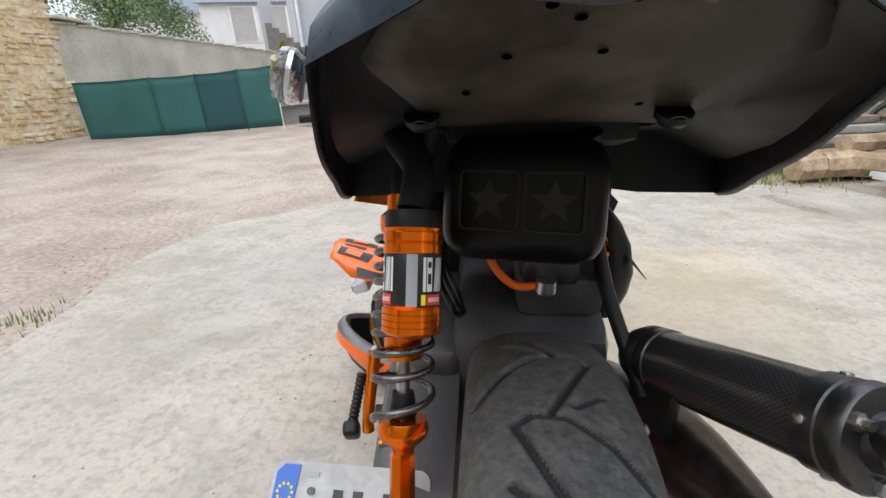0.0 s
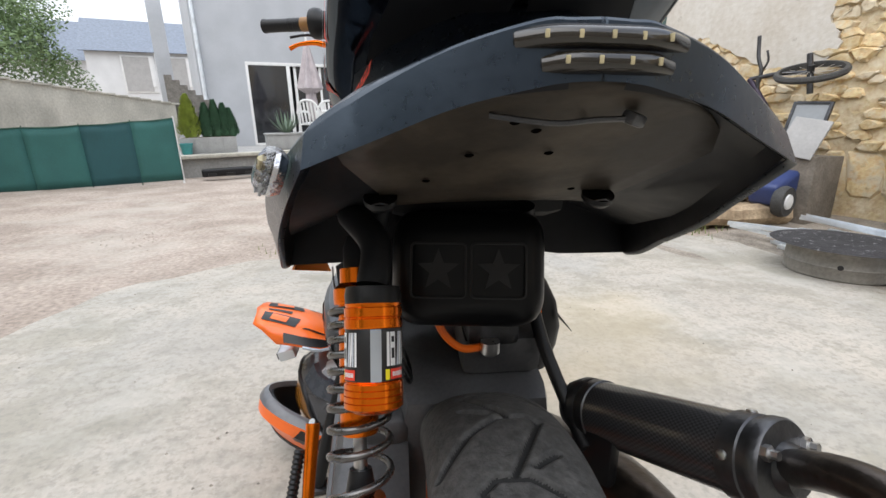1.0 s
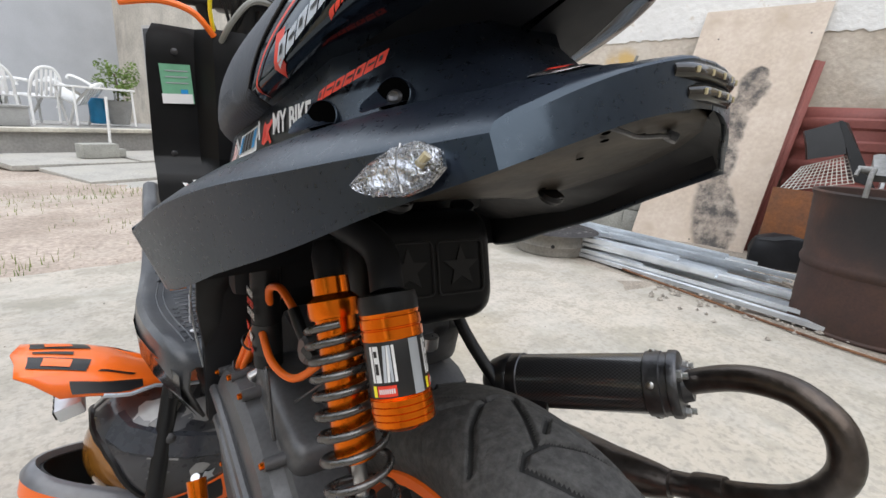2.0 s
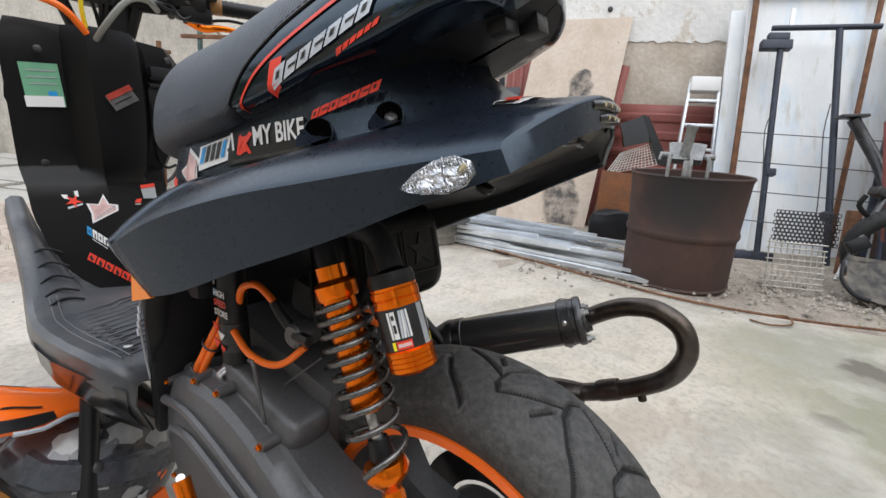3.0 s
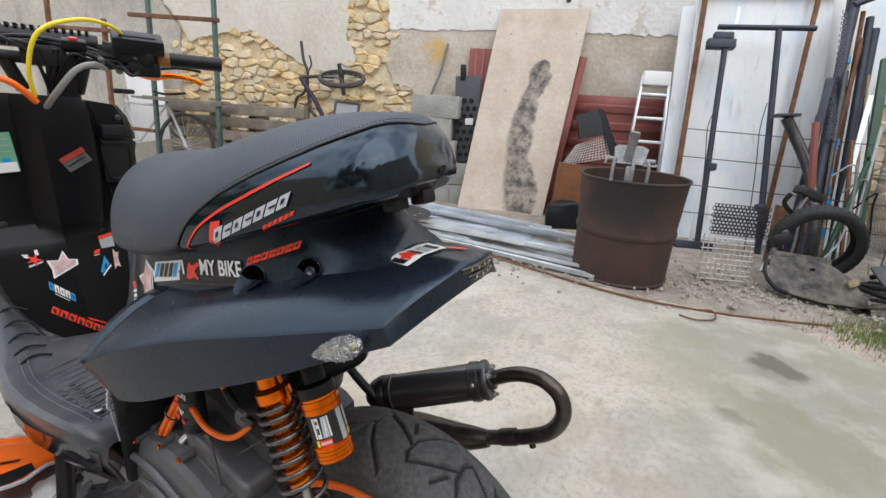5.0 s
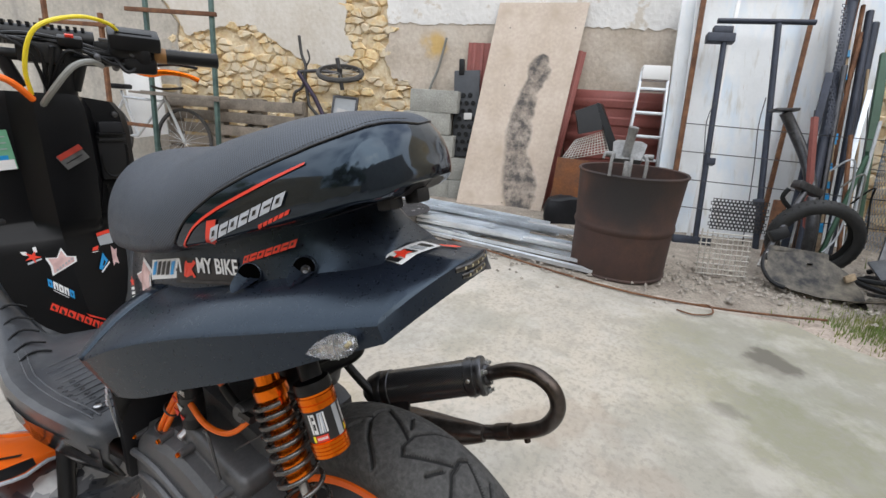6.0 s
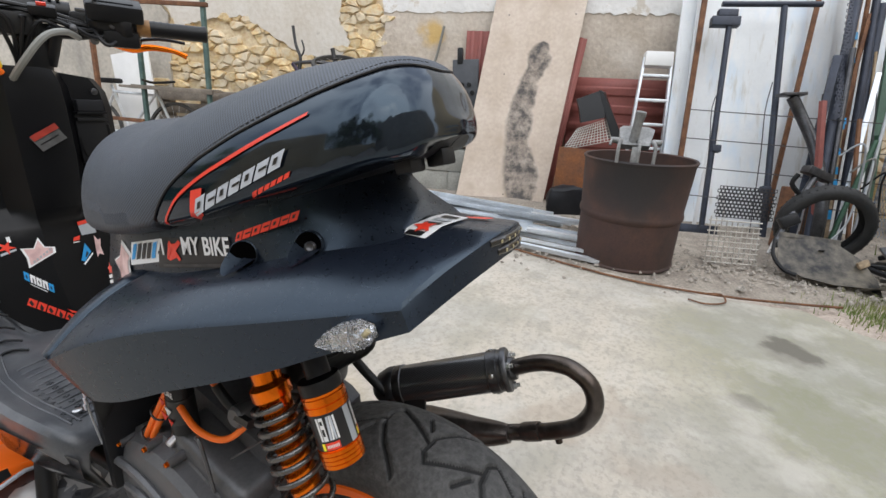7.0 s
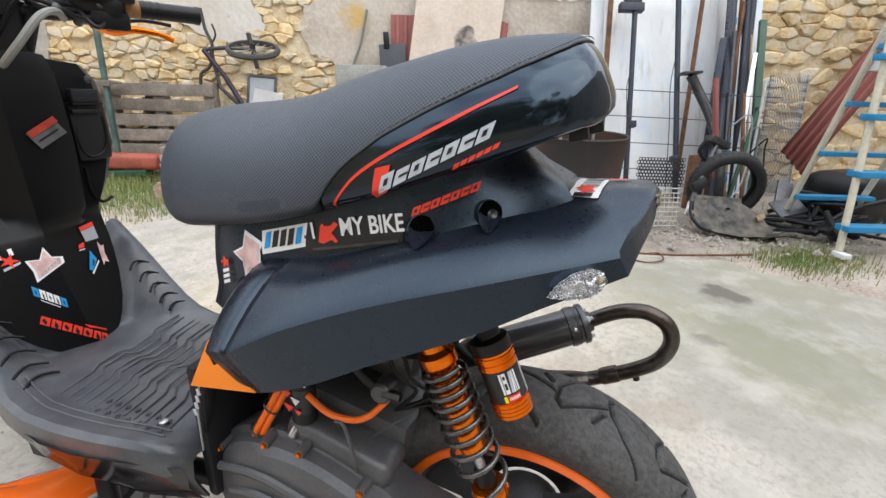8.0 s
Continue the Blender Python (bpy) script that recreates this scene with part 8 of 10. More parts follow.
for x, y, h, seed in ((-8.6, 1.6, 6.4, 51), (-9.2, -2.4, 7.2, 53), (-7.6, -6.2, 6.6, 55)):
    rnd = random.Random(seed)
    blobs = [(rnd.gauss(0, 1.3), rnd.gauss(0, 1.5), rnd.uniform(1.6, h), rnd.uniform(0.5, 1.0)) for k in range(40)]
    tree(pose(x, y, 0.0), "full leafy tree standing behind the west wall", h, blobs, 9000, 0.20, seed, LEAF)

long_p = thing("long_planter", "long grey fibre-cement planter with conifers", "planter", hm(-1.31, -5.2, 0.23))
part("trough", box((0, 0, 0.11), (0.78, 0.26, 0.23), (0, 0, 0), 0.012), PLANTER, long_p)
part("soil", box((0, 0, 0.215), (0.72, 0.2, 0.03)), RUBBLE_EARTH, long_p)
for k in range(3):
    part("trough_rib", box((-0.2 + k * 0.2, -0.134, 0.11), (0.012, 0.01, 0.22)), PLANTER, long_p)


def conifer(x, y, z, w, h, material, seed, label):
    rnd = random.Random(seed)
    t = thing("conifer", label, "shrub", hm(x, y, z), "potted conifers")
    part("trunk", tube([(0, 0, 0), (0, 0, h * 0.9)], [0.015, 0.004], 6), BARK, t)
    verts, faces = [], []
    for k in range(2600):
        f_ = rnd.random() ** 0.8
        r = w * 0.5 * (1 - f_) ** 0.65 * rnd.uniform(0.5, 1.05) * min(1, 0.45 + f_ * 4)
        a = rnd.uniform(0, 6.283)
        c = Vector((r * math.cos(a), r * math.sin(a), h * f_))
        out_ = Vector((math.cos(a) * 0.5, math.sin(a) * 0.5, 1)).normalized() * rnd.uniform(0.03, 0.065)
        sd = Vector((-math.sin(a), math.cos(a), 0)) * 0.016
        i0 = len(verts)
        verts += [c - sd, c + sd, c + out_]
        faces.append((i0, i0 + 1, i0 + 2))
    me = bpy.data.meshes.new("crown")
    me.from_pydata(verts, [], faces)
    me.materials.append(material)
    ob = new("crown", me)
    ob.parent = t


conifer(-1.53, -5.2, 0.45, 0.40, 0.60, CONIFER, 1, "pointed golden-green conifer in the long planter")
for k, (x, h) in enumerate(((-1.30, 0.48), (-1.17, 0.52), (-1.05, 0.47), (-0.97, 0.40))):
    conifer(x, -5.2, 0.45, 0.27, h, CONIFER_DARK, 5 + k, "dark green conifer in the long planter")
single("flower_pot", lathe([(0.06, 0), (0.085, 0.15), (0.09, 0.15), (0.09, 0.17), (0.075, 0.17), (0.06, 0.02)], 20), TEAL_POT, "small teal flower pot", "pot", hm(-1.62, -5.42, 0.215))


def agave_box(x, w, seed, leaves):
    t = thing("planter_box", "grey planter box with a spiky agave" if leaves > 9 else "grey planter box with low greenery", "planter", hm(x, -5.0, 0.215))
    part("trough", box((0, 0, 0.12), (w, 0.3, 0.25), (0, 0, 0), 0.012), PLANTER, t)
    part("trough_rim", box((0, 0, 0.245), (w + 0.03, 0.33, 0.03), (0, 0, 0), 0.006), PLANTER, t)
    rnd = random.Random(seed)
    for k in range(leaves):
        a = 2 * math.pi * k / leaves + rnd.uniform(-0.2, 0.2)
        up, ln = rnd.uniform(0.35, 1.0), rnd.uniform(0.30, 0.44) * (1 if leaves > 9 else 0.5)
        d = Vector((math.cos(a), math.sin(a) * 0.7, 0))
        tip = d * ln * (1.1 - up * 0.6) + Vector((0, 0, 0.26 + ln * up))
        mid = d * ln * 0.45 + Vector((0, 0, 0.26 + ln * up * 0.5 - 0.01))
        s = d.cross(Vector((0, 0, 1))).normalized()
        bm = loft([[d * 0.02 + s * 0.018 + Vector((0, 0, 0.24)), d * 0.02 + Vector((0, 0, 0.235)), d * 0.02 - s * 0.018 + Vector((0, 0, 0.24))], [mid + s * 0.02, mid - Vector((0, 0, 0.008)), mid - s * 0.02], [tip + s * 0.001, tip, tip - s * 0.001]], closed=False)
        part("leaf", bm, AGAVE, t)


agave_box(-0.08, 0.70, 3, 26)
agave_box(0.62, 0.64, 4, 9)
gut = thing("rubber_kerb", "black low plastic edging piece lying at the terrace foot", "edging", hm(-1.0, -5.98, -0.06))
part("body", box((0, 0, 0.055), (0.98, 0.14, 0.11), (0, 0, 0), 0.03, seg=3), BLACK_PLASTIC, gut)
# black plates on the side give the shade of its slots
for k in range(4):
    part("slot", box((-0.36 + k * 0.24, -0.072, 0.03), (0.11, 0.006, 0.045), (0, 0, 0), 0.01), S_BLACK, gut)

par = thing("parasol", "closed mauve-grey parasol on a pole", "parasol", hm(0.75, -3.5, 0.15))
part("pole", tube([(0, 0, 0), (0, 0, 2.15)], 0.02, 10), WHITE_PLASTIC, par)
prof_p = [(0.02, 1.98), (0.05, 1.9), (0.11, 1.6), (0.19, 1.25), (0.22, 1.12), (0.14, 1.06), (0.08, 1.02), (0.10, 0.85), (0.07, 0.6), (0.03, 0.5)]
rings = [[((r * (1 + 0.22 * math.cos(6 * a))) * math.cos(a), (r * (1 + 0.22 * math.cos(6 * a))) * math.sin(a), h) for a in np.linspace(0, 2 * math.pi, 36, endpoint=False)] for r, h in prof_p]
part("canopy", loft(rings), PARASOL, par, "folded cloth canopy")
part("foot", lathe([(0.22, 0), (0.22, 0.04), (0.04, 0.07)], 24), PLANTER, par)


def garden_chair(m, label):
    c = thing("garden_chair", label, "chair", m, "white plastic garden chairs")
    part("seat", box((0, 0, 0.42), (0.46, 0.44, 0.025), (-4, 0, 0), 0.01), WHITE_PLASTIC, c)
    bm = bmesh.new()
    tube([(-0.22, 0.2, 0.42), (-0.21, 0.27, 0.66), (-0.12, 0.30, 0.80), (0.0, 0.31, 0.83), (0.12, 0.30, 0.80), (0.21, 0.27, 0.66), (0.22, 0.2, 0.42)], 0.02, 8, bm, smooth=4)
    part("back_frame", bm, WHITE_PLASTIC, c)
    for k in range(5):
        part("back_slat", box((-0.14 + k * 0.07, 0.265, 0.61), (0.035, 0.014, 0.38), (-10, 0, 0), 0.005), WHITE_PLASTIC, c)
    for sx in (-1, 1):
        part("armrest", tube([(sx * 0.24, 0.24, 0.62), (sx * 0.27, 0.0, 0.64), (sx * 0.25, -0.22, 0.62), (sx * 0.24, -0.24, 0.55)], 0.022, 8, smooth=4), WHITE_PLASTIC, c)
        for sy in (-1, 1):
            part("leg", tube([(sx * 0.22, sy * 0.2, 0.42), (sx * 0.26, sy * 0.25, 0.0)], 0.02, 8), WHITE_PLASTIC, c)
    return c


chair = garden_chair(hm(0.95, -4.1, 0.175, 0, 0, 160), "white plastic garden chair on the terrace")
copy_thing(chair, hm(1.35, -4.2, 0.18, 0, 0, 200))
copy_thing(chair, hm(1.75, -4.0, 0.26, -28, 8, 215))
copy_thing(chair, hm(0.6, -4.3, 0.185, 0, 0, 140))
tab = thing("garden_table", "white garden table frame on the terrace", "table", hm(1.95, -4.7, 0.22))
part("tabletop", box((0, 0, 0.55), (0.85, 0.6, 0.03), (0, 0, 0), 0.008), WHITE_PLASTIC, tab)
for sx in (-1, 1):
    for sy in (-1, 1):
        part("leg", tube([(sx * 0.39, sy * 0.26, 0.54), (sx * 0.4, sy * 0.27, 0.0)], 0.016, 8), WHITE_PLASTIC, tab)
rail_p = single("white_post", tube([(0, 0, 0), (0.02, 0, 0.75)], 0.018, 8), WHITE_PLASTIC, "thin white post leaning at the terrace edge", "post", hm(1.47, -6.0, -0.08))
pot = thing("potted_shrub", "leafy lemon shrub in a grey pot", "shrub", hm(2.35, -4.5, 0.22))
part("pot", lathe([(0.13, 0), (0.2, 0.36), (0.21, 0.38), (0.18, 0.38), (0.12, 0.05)], 24), PLANTER, pot)
part("stem", tube([(0, 0, 0.3), (0.02, 0, 0.6), (0.0, 0.02, 0.8)], 0.015, 7), BARK, pot)
blobs = [(rnd.gauss(0, 0.16), rnd.gauss(0, 0.14), rnd.uniform(0.45, 0.92), rnd.uniform(0.07, 0.14)) for k in range(16)]
me = leaf_cloud(blobs, 700, 0.05, 77)
me.materials.append(mat("lemon_leaf", (0.14, 0.22, 0.04), 0.5, 0, 0.3, 6))
ob = new("crown", me)
ob.parent = pot
single("barrel", lathe([(0.12, 0), (0.13, 0.02), (0.13, 0.36), (0.11, 0.4)], 24), BLUE_PAINT, "small blue plastic drum", "drum", hm(2.12, -4.35, 0.22))
blk = thing("hollow_block", "pale concrete block lying before the terrace", "block", hm(1.12, -6.45, -0.06))
part("body", box((0, 0, 0.08), (0.4, 0.2, 0.17), (0, 0, 0), 0.008), BLOCK, blk)
part("mortar_cap", box((0.23, 0.0, 0.05), (0.1, 0.16, 0.1), (0, 0, 8), 0.008), BLOCK, blk)


# ---- along the east wall ----
# rust-red drum with a motor-cycle part on it
DR = (2.515, 0.37)
drum = thing("oil_drum", "rusty cut-down steel oil drum used as fire bin", "drum", pose(*DR, 0.0, 0, -1.5, 0))
part("shell", lathe([(0.262, 0.0), (0.272, 0.004), (0.272, 0.012), (0.266, 0.02), (0.268, 0.26), (0.276, 0.272), (0.279, 0.285), (0.276, 0.298), (0.272, 0.31), (0.286, 0.56), (0.291, 0.572), (0.296, 0.582), (0.290, 0.590), (0.280, 0.585), (0.280, 0.56), (0.262, 0.30), (0.258, 0.02)], 64), RUST, drum, "rust-brown drum shell with one swage", 30)
part("ash", lathe([(0.27, 0.46), (0.2, 0.475), (0.05, 0.48)], 40), SOOT, drum)

eng = thing("frame_casting", "grey aluminium frame casting resting across the drum", "engine part", pose(DR[0] - 0.13, DR[1] + 0.03, 0.635, 0, 0, 8) @ Matrix.Diagonal((0.75, 0.72, 0.85, 1)))
part("neck_tube", lathe([(0.035, 0.0), (0.036, 0.03), (0.032, 0.04), (0.032, 0.17), (0.036, 0.18), (0.036, 0.205), (0.026, 0.207)], 20, pose(-0.05, 0.02, 0.02, 6, -8, 0)), CAST, eng)
part("body", loft([[(-0.10, -0.09, 0.03), (-0.10, 0.10, 0.03), (-0.06, 0.10, 0.0), (-0.06, -0.09, 0.0)], [(0.02, -0.12, 0.12), (0.02, 0.12, 0.12), (0.04, 0.11, 0.02), (0.04, -0.11, 0.02)], [(0.2, -0.09, 0.13), (0.2, 0.09, 0.13), (0.2, 0.08, 0.03), (0.2, -0.08, 0.03)]]), CAST, eng)
for y, k in ((0.10, 1), (-0.11, -1), (-0.02, 0)):
    part("bracket_leg", tube([(-0.06, y, 0.05), (-0.20, y + 0.012 * k, 0.03), (-0.215, y + 0.012 * k, -0.07)], [0.014, 0.012, 0.012], 8, smooth=3), CAST, eng)
part("plate_leg", box((-0.205, 0.0, -0.03), (0.02, 0.05, 0.11), (0, 8, 0), 0.004), CAST, eng)
part("side_arm", tube([(-0.06, 0.11, 0.03), (-0.08, 0.16, 0.05), (-0.1, 0.17, 0.02)], 0.010, 8, smooth=3), CAST, eng)
for y in (0.14, -0.14):
    part("axle_end", lathe([(0.018, -0.03), (0.018, 0.03)], 10, frame_of((-0.07, y, 0.05), (1, 0, 0), (0, 1, 0))), CAST, eng)

# cut drum end lying on the slab near the profiles
ring_ = thing("drum_end", "shallow cut steel drum end holding soot", "drum", pose(2.36, 1.93, 0.0))
part("shell", lathe([(0.215, 0), (0.222, 0.006), (0.222, 0.055), (0.227, 0.062), (0.222, 0.07), (0.222, 0.145), (0.228, 0.15), (0.214, 0.15), (0.212, 0.01)], 56), mat("grey_drum_paint", (0.33, 0.31, 0.28), 0.55, 0.4, 0.25, 6, 0.15, 60), ring_)
part("ash", lathe([(0.30, 0.150), (0.27, 0.157), (0.12, 0.163), (0.03, 0.165)], 44), layered(SOOT, "soot_with_white_ash", (0.4, 0.4, 0.4), 30, 0.6, 0.68, 0.8), ring_)
part("bung", lathe([(0.012, 0), (0.012, 0.004)], 10, frame_of((-0.17, -0.145, 0.07), (0.6, -0.8, 0), (-0.77, -0.64, 0))), S_BLACK, ring_)

# galvanised profiles in a loose pile
rndp = random.Random(9)
ENDS = [((2.45, 2.35), (2.28, 0.46), 0.03), ((2.5, 2.45), (2.42, 0.62), 0.03), ((2.58, 2.4), (2.5, 0.85), 0.055), ((2.66, 2.6), (2.62, 0.8), 0.04), ((2.7, 2.3), (2.72, 0.98), 0.075),
        ((2.78, 2.55), (2.78, 0.8), 0.075), ((2.84, 2.4), (2.88, 0.83), 0.10), ((2.9, 2.65), (2.86, 0.88), 0.125), ((2.55, 2.3), (2.56, 1.25), 0.085), ((2.6, 2.15), (2.4, 1.3), 0.06),
        ((2.95, 2.2), (2.95, 0.72), 0.045), ((2.3, 2.55), (2.9, 1.6), 0.125), ((2.4, 2.7), (3.0, 1.9), 0.10), ((2.86, 2.6), (2.74, 1.0), 0.15), ((2.35, 2.62), (2.55, 1.4), 0.10),
        ((2.42, 2.2), (2.34, 0.55), 0.055), ((2.52, 2.5), (2.62, 0.70), 0.06), ((2.72, 2.45), (2.66, 0.66), 0.06), ((2.8, 2.2), (2.70, 0.9), 0.11), ((2.62, 2.35), (2.82, 0.92), 0.12), ((2.46, 2.0), (2.50, 0.75), 0.08)]
for k in range(12):
    x, y = rndp.uniform(2.35, 2.85), rndp.uniform(1.7, 2.5)
    ENDS.append(((x, y), (x + rndp.uniform(-0.18, 0.16), y - rndp.uniform(0.8, 1.5)), 0.05 + 0.008 * k))
for k, ((x0, y0), (x1, y1), z) in enumerate(ENDS):
    d = Vector((x1 - x0, y1 - y0, 0))
    ln = d.length
    m = frame_of((x0, y0, z - 0.022 + 0.012), d, (rndp.uniform(-0.15, 0.15), rndp.uniform(-0.1, 0.1), 1))
    w, h, t = rndp.choice(((0.030, 0.022, 0.0015), (0.040, 0.024, 0.0015), (0.022, 0.018, 0.0015)))
    bm = bmesh.new()
    sec = [(-w / 2, h / 2), (-w / 2, -h / 2), (w / 2, -h / 2), (w / 2, h / 2), (w / 2 - t, h / 2), (w / 2 - t, -h / 2 + t), (-w / 2 + t, -h / 2 + t), (-w / 2 + t, h / 2)]
    if k % 3 == 0:
        sec = [(y, -z_) for y, z_ in sec][::-1]
    loft([[m @ Vector((x, y, z_)) for y, z_ in sec] for x in (0, ln)], bm)
    single("steel_profile", bm, GALV, "long galvanised steel drywall profile in a pile on the ground", "metal profile", group="galvanised profiles", smooth=0)
for k in range(5):
    single("offcut_strip", box((0, 0, 0), (0.03, rndp.uniform(0.25, 0.5), 0.012), (0, 0, 0), 0.002), GALV if k % 2 else OLD_WOOD, "short strip offcut by the profiles", "offcut", pose(2.95 + 0.06 * k, 0.75 + 0.2 * k, 0.03, 0, 0, rndp.uniform(-60, 60)))
single("reinforcing_rod", tube([(2.35, 1.4, 0.012), (2.12, 0.4, 0.01), (2.14, -0.1, 0.012), (2.24, -0.42, 0.012), (2.32, -0.62, 0.012)], 0.006, 7, smooth=4), RUST_BAR, "thin rusty rod along the slab edge", "rod")
single("wire_loop", tube([(2.02, 0.02, 0.008), (2.0, -0.05, 0.01), (2.06, -0.13, 0.012), (2.14, -0.12, 0.02), (2.13, -0.06, 0.015)], 0.0042, 7, smooth=4), RUST_BAR, "bent dark wire loop on the slab edge", "wire")

# leaning plywood panel with soot mark
PAN = frame_of(WALL @ Vector((0.20, 0.50, 0.0)), WALL.to_3x3() @ Vector((1, 0, 0)), WALL.to_3x3() @ Vector((-0.185, -0.45, 1.76)))
ply = PANEL.copy()
ply.name = "weathered_plywood_scorched"
pn, pl_ = ply.node_tree.nodes, ply.node_tree.links
pb = pn["Principled BSDF"]
co, warp, add = pn.new("ShaderNodeTexCoord"), pn.new("ShaderNodeTexNoise"), pn.new("ShaderNodeVectorMath")
warp.inputs["Scale"].default_value, warp.inputs["Detail"].default_value = 9, 10
add.operation = "MULTIPLY_ADD"
add.inputs[1].default_value = (0.09, 0.0, 0.09)
pl_.new(co.outputs["Object"], warp.inputs["Vector"])
pl_.new(warp.outputs["Color"], add.inputs[0])
pl_.new(co.outputs["Object"], add.inputs[2])
total = None
MARK = ((0.29, 1.33, 0.05), (0.30, 1.26, 0.085), (0.30, 1.18, 0.07), (0.33, 1.05, 0.065), (0.35, 0.90, 0.08), (0.35, 0.75, 0.09), (0.345, 0.60, 0.085), (0.32, 0.48, 0.085), (0.285, 0.36, 0.11), (0.25, 0.24, 0.125), (0.22, 0.10, 0.11))
for q in range(31):
    z, k = 0.10 + 1.23 * q / 30, 1.0
    x, r = (float(np.interp(z, [p[1] for p in MARK[::-1]], [p[i] for p in MARK[::-1]])) for i in (0, 2))
    x, r = x - 0.105 * z, r * 1.12
    far, rg, mx = pn.new("ShaderNodeVectorMath"), pn.new("ShaderNodeMapRange"), pn.new("ShaderNodeMath")
    far.operation = "DISTANCE"
    far.inputs[1].default_value = (x + 0.045, 0, z + 0.045)
    rg.interpolation_type = "SMOOTHSTEP"
    rg.inputs["From Min"].default_value, rg.inputs["From Max"].default_value = r * 0.85, r * 1.25
    rg.inputs["To Min"].default_value, rg.inputs["To Max"].default_value = k, 0
    pl_.new(add.outputs[0], far.inputs[0])
    pl_.new(far.outputs["Value"], rg.inputs["Value"])
    mx.operation = "MAXIMUM"
    mx.inputs[1].default_value = 0.0
    pl_.new(rg.outputs["Result"], mx.inputs[0])
    if total is not None:
        pl_.new(total, mx.inputs[1])
    total = mx.outputs[0]
spk, srp, smul, smix = pn.new("ShaderNodeTexNoise"), pn.new("ShaderNodeValToRGB"), pn.new("ShaderNodeMath"), pn.new("ShaderNodeMix")
spk.inputs["Scale"].default_value, spk.inputs["Detail"].default_value, spk.inputs["Roughness"].default_value = 9, 10, 0.72
srp.color_ramp.elements[0].position, srp.color_ramp.elements[1].position = 0.40, 0.60
srp.color_ramp.elements[0].color = (0.36, 0.36, 0.36, 1)
smul.operation = "MULTIPLY"
smix.data_type = "RGBA"
smix.inputs["B"].default_value = (0.085, 0.078, 0.074, 1)
pl_.new(co.outputs["Object"], spk.inputs["Vector"])
pl_.new(spk.outputs["Fac"], srp.inputs["Fac"])
pl_.new(srp.outputs["Color"], smul.inputs[0])
pl_.new(total, smul.inputs[1])
pl_.new(smul.outputs[0], smix.inputs["Factor"])
pl_.new(pb.inputs["Base Color"].links[0].from_socket, smix.inputs["A"])
pl_.new(smix.outputs["Result"], pb.inputs["Base Color"])
board = thing("plywood_panel", "tall weathered plywood board with soot mark leaning on wall", "board", PAN)
part("sheet", prism([(0.0, 0.0), (0.77, 0.0), (0.575, 1.815), (-0.193, 1.835)], 0.018, pose(0, -0.009, 0)), ply, board, smooth=0)
for x, z in ((-0.10, 1.62), (0.46, 1.60), (0.35, 0.06), (0.45, 1.1)):
    part("nail_head", lathe([(0.006, 0), (0.005, 0.003)], 8, frame_of((x, 0.009, z), (1, 0, 0), (0, 1, 0))), DARK_STEEL, board)
single("wall_hook", lathe([(0.018, 0), (0.022, 0.02), (0.012, 0.03)], 12, frame_of((0, 0, 0), (1, 0, 0), (0, 1, 0))), DARK_STEEL, "dark bolt head in the wall above the board", "bolt", wm(0.20, 0.02, 1.85))


def ribbed_sheet(name, w, h, label, m, material=OX_RED, pitch=0.07):
    pts, x = [], 0.0
    while x < w:
        for dx, dy in ((0, 0), (pitch * 0.45, 0), (pitch * 0.55, 0.014), (pitch * 0.9, 0.014)):
            if x + dx <= w:
                pts.append((x + dx, dy))
        x += pitch
    bm = loft([[(px, py, z) for px, py in pts] for z in (0, h * 0.5, h)], closed=False)
    ob = single(name, bm, material, label, "metal sheet", m, "oxide red sheets", smooth=25)
    md = ob.modifiers.new("thick", "SOLIDIFY")
    md.thickness = 0.003
    return ob


ribbed_sheet("red_sheet", 0.26, 1.43, "ribbed oxide-red metal sheet leaning behind the board", wm(0.78, 0.12, 0.0, 3))
ribbed_sheet("red_sheet", 0.22, 1.43, "ribbed oxide-red metal sheet leaning behind the board", wm(0.145, 0.36, 0.0, 12, -7, 0))
ribbed_sheet("red_sheet", 0.95, 0.92, "wide ribbed oxide-red metal sheet on its side", wm(-0.86, 0.16, 0.13, 3, 0, 0) @ pose(0, 0, 0.95, 0, 90, 0), pitch=0.15)

strip = thing("perforated_strip", "black moulded plastic strip with round knobs leaning on wall", "plastic strip", wm(0.96, 0.22, 0.42, 7, 4, 0))
part("body", box((0, 0, 0.38), (0.24, 0.03, 0.78), (0, 0, 0), 0.01), mat("grey_strip_plastic", (0.055, 0.06, 0.07), 0.5, 0, 0.15, 10), strip)
for i in range(8):
    for j in range(3):
        part("knob", lathe([(0.022, 0), (0.02, 0.012)], 12, frame_of((-0.065 + j * 0.062 + 0.03 * (i % 2), 0.014, 0.06 + i * 0.07), (1, 0, 0), (0, 1, 0))), BLACK_PLASTIC, strip)
part("buckle", box((-0.02, 0.022, 0.36), (0.075, 0.014, 0.06), (0, 0, 0), 0.006), WHITE_PLASTIC, strip)
part("top_tab", box((0.05, 0.0, 0.80), (0.05, 0.05, 0.14), (0, 0, 0), 0.01), BLACK_PLASTIC, strip)
single("cable_end", tube([(1.42, 0.06, 0.86), (1.36, 0.06, 1.05), (1.30, 0.06, 1.2), (1.24, 0.06, 1.46)], 0.012, 8, smooth=4), GREY_HOSE, "grey cable sticking up along the wall", "cable", WALL)

